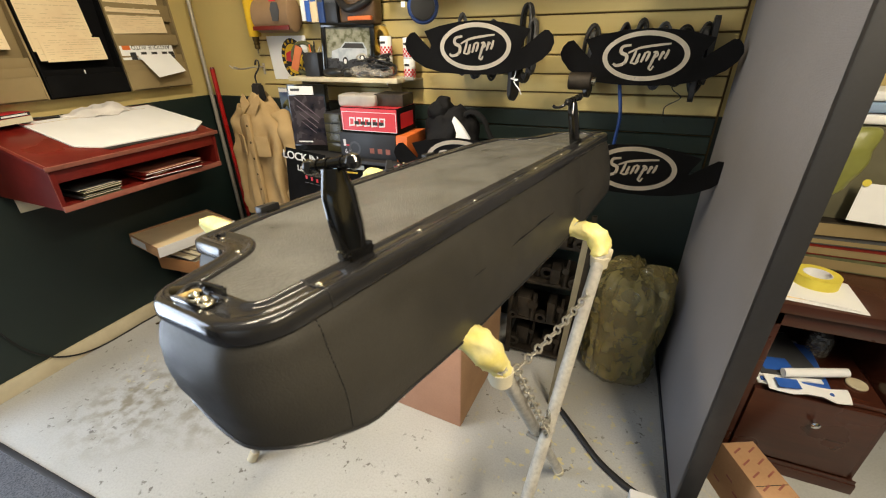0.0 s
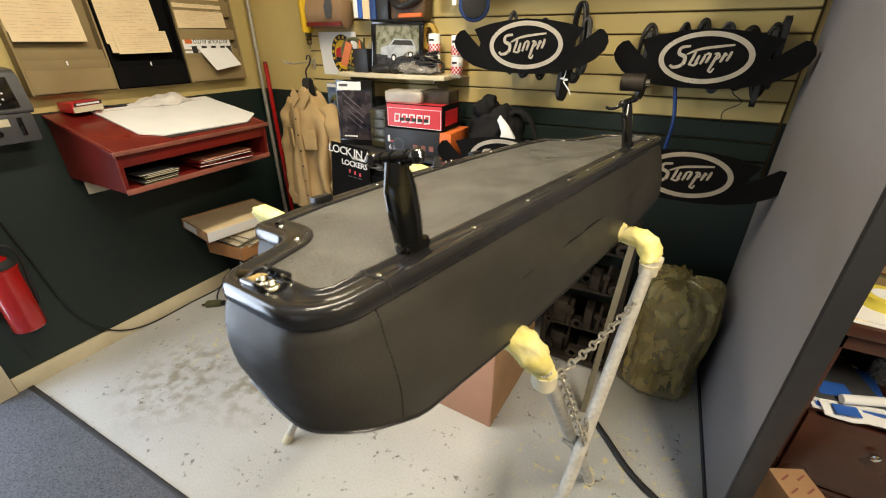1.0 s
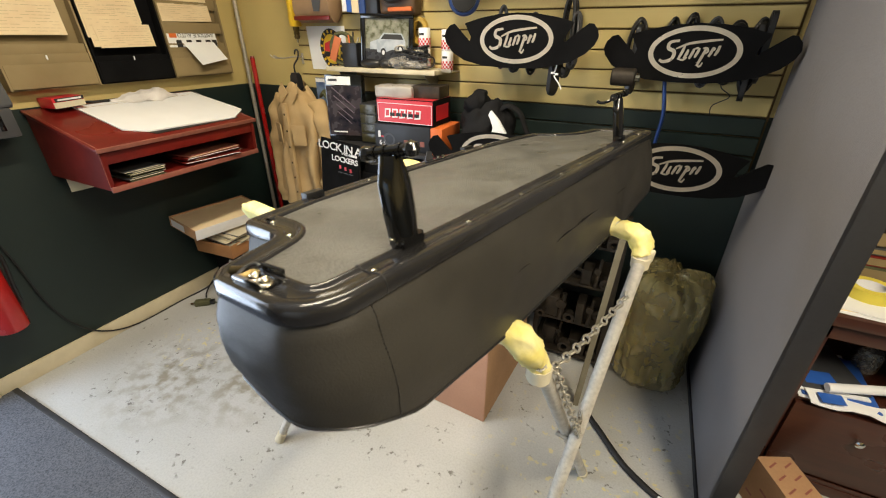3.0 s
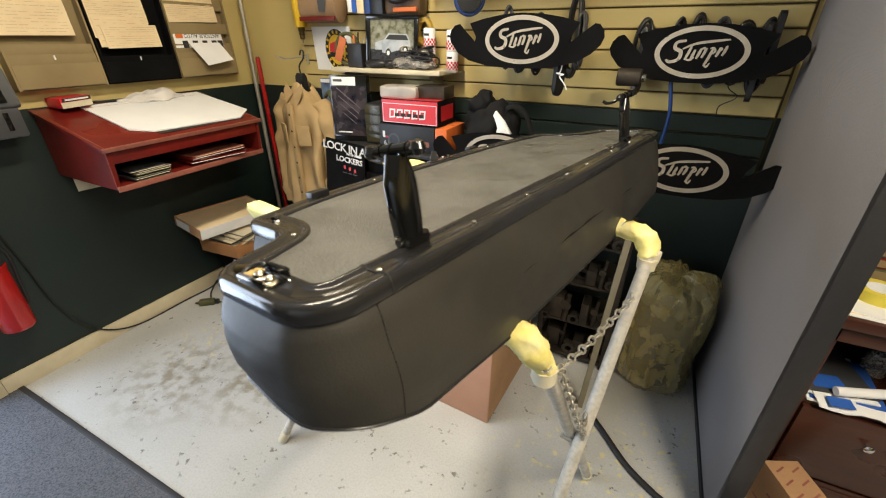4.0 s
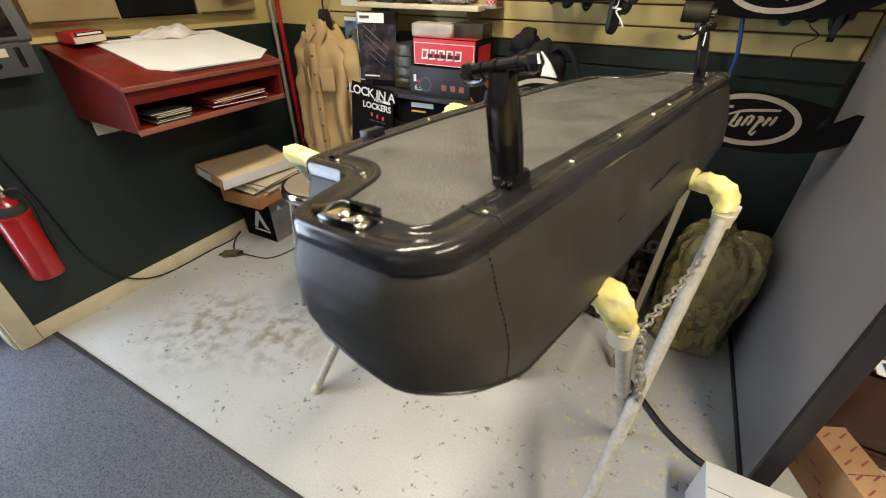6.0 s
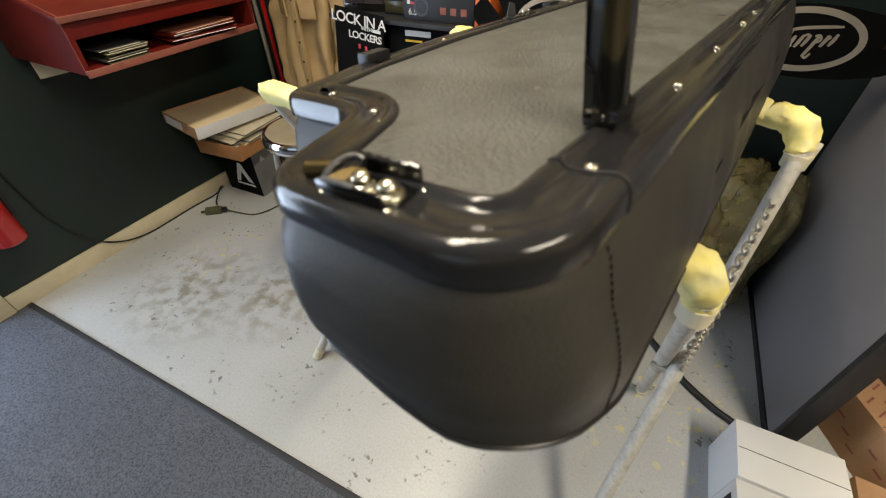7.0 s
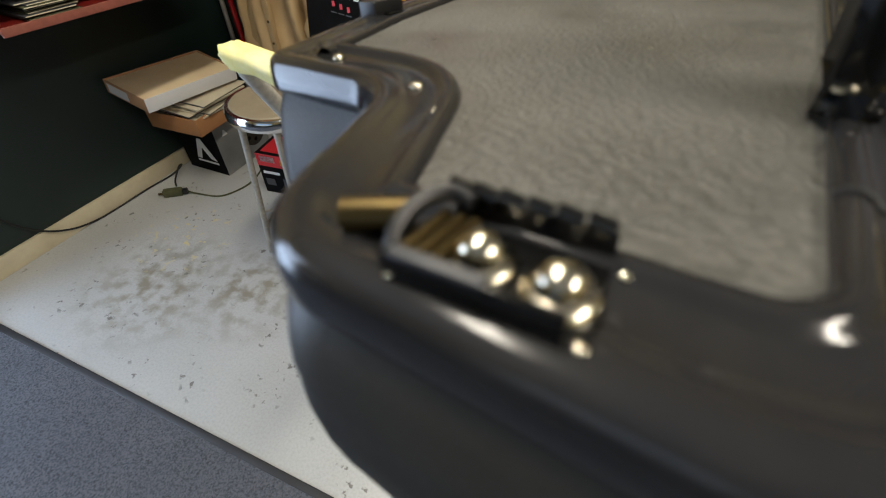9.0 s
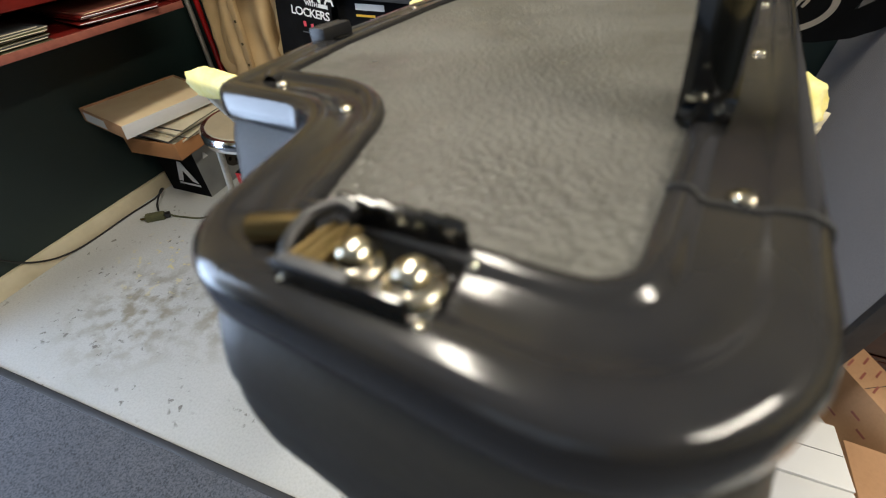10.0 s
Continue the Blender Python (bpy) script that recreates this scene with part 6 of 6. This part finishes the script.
part("ring", lathe([(0.055, -0.02), (0.066, -0.02), (0.070, -0.008), (0.070, 0.012), (0.064, 0.02), (0.055, 0.02), (0.055, -0.02)], 30, m=pose(0, 0, 0, 90, 0, 20)), M_BLUE, drill, "blue ring guard")
part("drum", lathe([(0, -0.015), (0.054, -0.015), (0.054, 0.03), (0, 0.034)], 26, m=pose(0, 0, 0, 90, 0, 20)), M_BLACKPL, drill)
part("grip", tube(curve_points([(-0.05, 0, 0.03), (-0.10, 0.01, 0.06), (-0.17, 0.01, 0.10), (-0.22, 0.01, 0.11)]), 0.024, 12), M_BLACKPL, drill, smooth=70)
part("tag", box(-0.095, -0.075, -0.03, -0.029, 0.0, 0.022), M_PAPER, drill, smooth=0)
part("hook", tube([(0, 0.02, 0.06), (0, 0.13, 0.07)], 0.005, 8), M_CHAIN, drill)
# unseen bin added above the view to keep light off the upper wall
shade_bin = carton("dark_overhead_bin", pose(1.62, -0.30, 1.80), 1.25, 0.27, 0.2, mat("brown_bin", (0.10, 0.06, 0.03), 0.6), "brown bin added above the view to shade the slatted wall", "storage bin")

# ---- north wall: storage rack with boxes ----
rack_n = thing("storage_rack", pose(0.80, -0.36, 0), "black steel storage rack against the dark green wall", "rack")
for x in (0.30, 1.20):
    for y in (0.0, 0.30):
        part("upright", box(x, x + 0.025, y, y + 0.025, 0, 0.971, 0.002), M_DARK, rack_n)
for z, x0 in ((0.30, 0.302), (0.66, 0.302), (0.989, 0.06)):
    part("shelf", box(x0, 1.223, 0.002, 0.323, z - 0.018, z, 0.002), M_DARK, rack_n)
amp = carton("red_amplifier_carton", pose(1.243, -0.315, 1.117, 0, 0, 1), 0.315, 0.20, 0.120, M_BLACKBOARD, "red and black amplifier carton on a speaker carton", prints=[
    ("-y", 0.004, 0.311, 0.010, 0.116, M_REDBOX, "red_front"), ("+x", 0.03, 0.17, 0.025, 0.095, M_REDBOX, "red_patch"), ("top", 0.004, 0.311, 0.004, 0.196, M_REDBOX, "red_top")])
white = [("silver_stroke", 0.045 + 0.042 * k, 0.078 + 0.042 * k, 0.030, 0.074, -0.0022) for k in range(5)]
for nm, a0, a1, b0, b1, yy in white:
    part(nm, ring_slab([(a0, b0), (a1, b0 + 0.004), (a1 + 0.004, b1), (a0 + 0.004, b1)], [(a0 + 0.007, b0 + 0.008), (a1 - 0.007, b0 + 0.011), (a1 - 0.004, b1 - 0.007), (a0 + 0.009, b1 - 0.007)], 0, 0.0008, m=Matrix.Translation((0, -0.0014, 0)) @ WALLX), M_WHITEPRINT, amp, smooth=0)
for k in range(5):
    part("print_bar", box(0.078 + 0.034 * k, 0.104 + 0.034 * k, -0.0032, -0.0024, 0.040, 0.056), M_INKBLACK, amp, smooth=0)
part("front_border", ring_slab([(0.008, 0.009), (0.307, 0.009), (0.307, 0.100), (0.008, 0.100)], [(0.0105, 0.0115), (0.3045, 0.0115), (0.3045, 0.0975), (0.0105, 0.0975)], 0, 0.0006, m=Matrix.Translation((0, -0.0014, 0)) @ WALLX), M_WHITEPRINT, amp, smooth=0)
bm = box(0, 0.20, 0, 0.14, 0, 0.050, 0.008, seg=2)
bmesh.ops.subdivide_edges(bm, edges=bm.edges[:], cuts=3, use_grid_fill=True)
solo("wrapped_package", crumple(bm, 0.008, 25, 2), mat("frosted_wrap", (0.42, 0.39, 0.35), 0.35, size=14, bump=0.7, bump_size=40), "small package in frosted plastic wrap on the red carton", "package", m=pose(1.23, -0.305, 1.2395, 0, 0, 4), smooth=60)
solo("brown_flap_box", box(0, 0.15, 0, 0.13, 0, 0.055, 0.002), M_RUST, "dark brown small carton on the red carton", "box", m=pose(1.41, -0.26, 1.2388, 0, 0, 4))
spk = carton("speaker_carton", pose(1.225, -0.32, 0.990, 0, 0, 1), 0.315, 0.26, 0.1255, mat("slate_card", (0.018, 0.019, 0.023), 0.45), "dark grey speaker carton with a ring picture", prints=[("-y", 0.02, 0.034, 0.058, 0.09, M_WHITEPRINT, "print_bar"), ("-y", 0.036, 0.052, 0.058, 0.066, M_REDBOX, "print_bar"), ("-y", 0.17, 0.195, 0.03, 0.055, M_REDEDGE, "picture_patch"), ("-y", 0.215, 0.24, 0.03, 0.055, M_REDEDGE, "picture_patch"), ("-y", 0.26, 0.285, 0.03, 0.055, M_REDEDGE, "picture_patch")])
part("ring_picture", ring_slab(ellipse(0.085, 0.05, 0.034, 0.034), ellipse(0.085, 0.05, 0.024, 0.024), 0, 0.0008, m=Matrix.Translation((0, -0.0014, 0)) @ WALLX), M_GREY, spk, smooth=0)
words("lettering", "6.5", 0.034, Matrix.Translation((0.045, -0.0016, 0.030)) @ WALLX, M_WHITEPRINT, spk, 0.0003)
carton("orange_carton", pose(1.546, -0.32, 0.990, 0, 0, 1), 0.062, 0.22, 0.1255, M_ORANGE, "orange parts carton beside the speaker carton", prints=[("-y", 0.01, 0.052, 0.03, 0.045, M_INKBLACK, "print_bar")])
model = carton("black_model_carton", pose(1.15, -0.33, 0.8505, 0, 0, 4), 0.36, 0.26, 0.119, M_BLACKBOARD, "black equipment carton on the lower rack shelf", prints=[("-y", 0.08, 0.20, 0.078, 0.100, M_WHITEPRINT, "print_bar"), ("-y", 0.08, 0.16, 0.055, 0.063, M_YELLOW, "print_bar")])
carton("shelf_carton", pose(1.12, -0.34, 0.6605, 0, 0, 0), 0.45, 0.29, 0.189, M_BLACKBOARD, "plain black carton on the rack")
poster = thing("product_box", pose(0.895, -0.285, 0.990, -3, 0, 14), "tall dark product box with a white corner label", "box")
part("body", box(0, 0.205, 0, 0.05, 0, 0.337, 0.002), M_BLACKGLOSS, poster)
part("picture", box(0.005, 0.200, -0.0015, 0.0, 0.03, 0.282), mat("purple_photo", (0.010, 0.010, 0.016), 0.25, other=(0.050, 0.034, 0.034), size=14), poster, smooth=0)
for k in range(4):
    part("light_streak", box(-0.09, 0.09, -0.001, 0.0, -0.003, 0.003, m=Matrix.Translation((0.10, -0.0018, 0.225 - 0.034 * k)) @ pose(0, 0, 0, 0, 38, 0) @ Matrix.Scale(0.9 - 0.12 * k, 4)), mat("streak_print", (0.16, 0.12, 0.14), 0.3), poster, smooth=0)
part("white_label", box(0.01, 0.145, -0.0022, -0.0002, 0.287, 0.329), M_PAPER, poster, smooth=0)
part("label_print", box(0.02, 0.07, -0.0028, -0.0022, 0.305, 0.317), M_GREY, poster, smooth=0)
part("print_bar", box(0.03, 0.11, -0.0028, -0.0015, 0.045, 0.052), M_WHITEPRINT, poster, smooth=0)
binder = thing("black_organizer", pose(1.095, -0.26, 0.990), "smoky plastic drawer organizer on the rack", "organizer")
part("shell", box(0, 0.11, 0, 0.16, 0, 0.205, 0.004), M_DARK, binder)
for k in range(4):
    part("drawer", box(0.006, 0.104, -0.006, 0.002, 0.008 + 0.049 * k, 0.052 + 0.049 * k, 0.002), mat("smoky_olive", (0.05, 0.045, 0.02), 0.25), binder)
blue = thing("blue_brochure", Matrix.Translation((0.745, -0.04, 1.16)) @ WALLX, "blue and white brochure standing against the wall", "brochure")
part("sheet", box(-0.12, 0.14, -0.08, 0.125, 0, 0.003), mat("sky_print", (0.03, 0.07, 0.20), 0.35, other=(0.25, 0.35, 0.5), size=14), blue, smooth=0)
part("pale_band", box(-0.12, 0.14, 0.10, 0.12, 0.003, 0.0036), M_PAPER, blue, smooth=0)
part("ledge", box(-0.12, 0.14, -0.085, -0.08, -0.0, 0.03), M_DARK, blue)
lock = thing("slogan_board", Matrix.Translation((1.028, -0.385, 0.901)) @ pose(0, 0, 0, 0, 0, 4) @ pose(0, 0, 0, 0, 7, 0) @ WALLX @ Matrix.Scale(0.72, 4), "black slogan board with white capitals leaning on the rack", "board")
part("board", box(-0.16, 0.17, -1.23, 0.165, 0, 0.005, 0.001), M_BLACKBOARD, lock)
words("lettering", "LOCK IN A", 0.082, Matrix.Translation((0.0, 0.112, 0.0054)), M_WHITEPRINT, lock, 0.0004, spacing=0.9, offset=0.0012)
words("lettering", "WITH", 0.030, Matrix.Translation((0.055, 0.075, 0.0054)), M_WHITEPRINT, lock, 0.0004, spacing=0.9, offset=0.0008)
part("brand_bar", box(0.095, 0.150, 0.066, 0.084, 0.005, 0.0058), M_WHITEPRINT, lock, smooth=0)
words("lettering", "LOCKERS", 0.058, Matrix.Translation((0.045, 0.028, 0.0054)), M_WHITEPRINT, lock, 0.0004, spacing=0.9, offset=0.001)
for k in range(3):
    part("red_mark", slab([(0, 0), (0.016, 0.004), (0.012, 0.03), (-0.004, 0.026)], 0.005, 0.0056, m=Matrix.Translation((0.0 + 0.045 * k, -0.045 - 0.006 * k, 0))), M_REDBOX, lock, smooth=0)
    part("print_bar", box(-0.01 + 0.045 * k, 0.025 + 0.045 * k, -0.075, -0.069, 0.005, 0.0056), M_GREY, lock, smooth=0)

# black and white sports bag heaped on the rack
gear_bag = thing("sports_bag", pose(1.79, -0.20, 0.990), "black sports bag with white patches heaped on the rack", "bag")


def heap(w, d, h, seed, amount):
    bm = bmesh.new()
    bmesh.ops.create_icosphere(bm, subdivisions=4, radius=1.0)
    for v in bm.verts:
        v.co = Vector((v.co.x * w, v.co.y * d, (v.co.z + 1) * h / 2))
    crumple(bm, amount, 12, seed)
    crumple(bm, amount * 0.4, 34, seed)
    for v in bm.verts:
        v.co.z = max(0.0, v.co.z)
    return bm


bm = heap(0.13, 0.11, 0.25, 1, 0.035)
part("body", bm, M_BLACKCLOTH, gear_bag, smooth=60)
bm = heap(0.065, 0.06, 0.12, 5, 0.03)
bmesh.ops.translate(bm, verts=bm.verts[:], vec=(-0.045, -0.02, 0.185))
part("hood", bm, M_BLACKCLOTH, gear_bag, smooth=60)
bm = slab([(0.0, 0.0), (0.06, -0.02), (0.085, 0.06), (0.05, 0.11), (0.01, 0.15), (0.0, 0.13), (0.03, 0.08)], -0.012, 0.012, m=Matrix.Translation((0.05, -0.125, 0.08)) @ WALLX, bevel=0.005)
part("white_patch", bm, M_PAPER, gear_bag, "white vinyl patch", smooth=60)
part("strap", tube(curve_points([(0.04, -0.02, 0.19), (0.10, -0.03, 0.24), (0.16, -0.02, 0.21), (0.20, -0.02, 0.13), (0.24, -0.02, 0.10)]), 0.013, 8, flat=0.5), M_BLACKCLOTH, gear_bag, smooth=70)
shoe = thing("work_shoe", pose(2.0, -0.24, 0.990, 0, 0, 15), "dark work shoe with a brown heel on the rack", "shoe")
part("upper", heap(0.095, 0.04, 0.11, 9, 0.012), M_BLACKCLOTH, shoe, smooth=60)
part("heel", box(0.075, 0.098, -0.03, 0.03, 0.0, 0.105, 0.01), M_RED, shoe, "red-brown heel")
part("rack_extension", box(-0.10, 0.12, -0.05, 0.06, -0.018, -0.001), M_DARK, shoe)

# ---- khaki jacket on a hook ----
jacket = thing("jacket", pose(0.65, -0.225, 0.575, 0, 0, -6) @ Matrix.Diagonal((1.08, 1.1, 1.07, 1)), "khaki cotton work jacket hanging on a black hanger", "jacket")
bm = bmesh.new()
rows = []
NR, NA = 30, 64
for i in range(NR + 1):
    t = i / NR
    z = 0.66 * (1 - t)
    half_w = 0.045 + 0.100 * min(1, t / 0.22) ** 0.8 + 0.035 * t
    half_d = 0.035 + 0.040 * min(1, t / 0.2) + 0.015 * t
    ring = []
    for j in range(NA):
        a = 2 * math.pi * j / NA
        fold = (0.012 + 0.022 * t) * math.sin(6 * a + 2.5 * noise.noise(Vector((math.cos(a), math.sin(a), t * 2)))) * min(1, t * 2) + 0.012 * noise.noise(Vector((math.cos(a) * 3, math.sin(a) * 3, t * 5)))
        x = (half_w + fold) * math.copysign(abs(math.cos(a)) ** 0.8, math.cos(a))
        y = (half_d + fold) * math.copysign(abs(math.sin(a)) ** 0.8, math.sin(a))
        drop = 0.05 * (abs(math.cos(a)) ** 2) * max(0, 1 - t * 4)
        ring.append(bm.verts.new((x, y, z - drop)))
    rows.append(ring)
for a, b in zip(rows, rows[1:]):
    for j in range(NA):
        bm.faces.new((a[j], a[(j + 1) % NA], b[(j + 1) % NA], b[j]))
body = part("body", bm, M_CLOTH, jacket, smooth=70)
for sgn in (-1, 1):
    arm = [(0.125 * sgn, 0.0, 0.565), (0.168 * sgn, -0.01, 0.50), (0.192 * sgn, -0.02, 0.36), (0.195 * sgn, -0.03, 0.20), (0.185 * sgn, -0.035, 0.04), (0.182 * sgn, -0.035, 0.0)]
    sleeve = tube(curve_points(arm, 7), [0.045 + 0.012 * math.sin(k * 0.9) * 0.3 for k in range(36)], 20, flat=0.72)
    crumple(sleeve, 0.014, 16, 3 + sgn)
    sl = part("sleeve", sleeve, M_CLOTH, jacket, smooth=70)
    part("cuff", tube([(0.182 * sgn, -0.035, 0.03), (0.181 * sgn, -0.035, -0.02)], 0.043, 18, flat=0.75), M_CLOTH, sl)
    collar = slab([(0.0, 0.0), (0.058, 0.052), (0.075, 0.012), (0.045, -0.055)] if sgn > 0 else [(0.0, 0.0), (-0.058, 0.052), (-0.075, 0.012), (-0.045, -0.055)], 0.0, 0.006, m=Matrix.Translation((0, -0.062, 0.605)) @ pose(0, 0, 0, -18, 0, 0) @ WALLX, bevel=0.002)
    part("collar", collar, M_CLOTH, jacket)
    pk = part("pocket", box(-0.036, 0.036, -0.006, 0.002, -0.07, 0.03, 0.003, m=Matrix.Translation((0.075 * sgn, -0.095, 0.42)) @ pose(0, 0, 0, 0, 0, 22 * sgn)), M_CLOTH, jacket)
    part("pocket_flap", slab([(-0.038, 0.0), (0.038, 0.0), (0.038, -0.022), (0.0, -0.038), (-0.038, -0.022)], 0, 0.004, m=Matrix.Translation((0.075 * sgn, -0.099, 0.455)) @ pose(0, 0, 0, 0, 0, 22 * sgn) @ WALLX), M_CLOTH, pk)
part("placket", box(-0.016, 0.016, -0.108, -0.09, 0.02, 0.56, 0.004), M_CLOTH, jacket)
for k in range(6):
    part("button", lathe([(0.006, 0), (0.006, 0.002), (0, 0.0025)], 10, m=Matrix.Translation((0, -0.108, 0.08 + 0.085 * k)) @ pose(0, 0, 0, 90, 0, 0)), M_BRASS, jacket)
hanger = part("hanger", slab(rounded([(-0.036, 0.0, 0.01), (0.036, 0.0, 0.01), (0.024, 0.085, 0.012), (-0.024, 0.085, 0.012)]), -0.014, 0.014, m=Matrix.Translation((0, 0, 0.615)) @ WALLX, bevel=0.005), M_BLACKPL, jacket, "black plastic hanger")
part("hook", tube(curve_points([(0, 0, 0.70), (0, 0, 0.735), (0.024, 0.01, 0.77), (0.02, 0.02, 0.80), (-0.01, 0.03, 0.805), (-0.022, 0.03, 0.785)]), 0.004, 8), M_BLACKPL, hanger, smooth=80)
wall_hook = thing("coat_hook", pose(0.535, 0.0, 1.395), "bent wire coat hook on the slatted wall", "hook")
part("plate", box(-0.006, 0.006, -0.034, -0.024, -0.04, 0.02, 0.002), M_CHAIN, wall_hook)
part("arm", tube(curve_points([(0, -0.03, 0.0), (0.0, -0.10, 0.002), (0.0, -0.20, -0.002), (-0.01, -0.24, 0.012)]), 0.004, 8), M_CHAIN, wall_hook, smooth=80)
part("prong", tube(curve_points([(0.0, -0.19, 0.0), (-0.03, -0.22, 0.0), (-0.045, -0.235, 0.018)]), 0.003, 8), M_CHAIN, wall_hook, smooth=80)
pack = thing("olive_strap_bag", pose(0.80, -0.10, 0.60), "olive canvas strap bag hanging behind the jacket", "bag")
bm = heap(0.075, 0.06, 0.62, 12, 0.03)
part("body", bm, M_GREENCLOTH, pack, smooth=60)
part("strap", tube(curve_points([(-0.06, -0.04, 0.60), (0.0, -0.07, 0.62), (0.05, -0.07, 0.52), (0.065, -0.07, 0.35), (0.06, -0.07, 0.2)]), 0.018, 10, flat=0.5), M_GREENCLOTH, pack, smooth=70)
part("strap", tube(curve_points([(-0.07, -0.05, 0.55), (-0.02, -0.08, 0.56), (0.02, -0.08, 0.46), (0.03, -0.08, 0.30)]), 0.014, 10, flat=0.5), M_REDEDGE, pack, "rust-red strap", smooth=70)
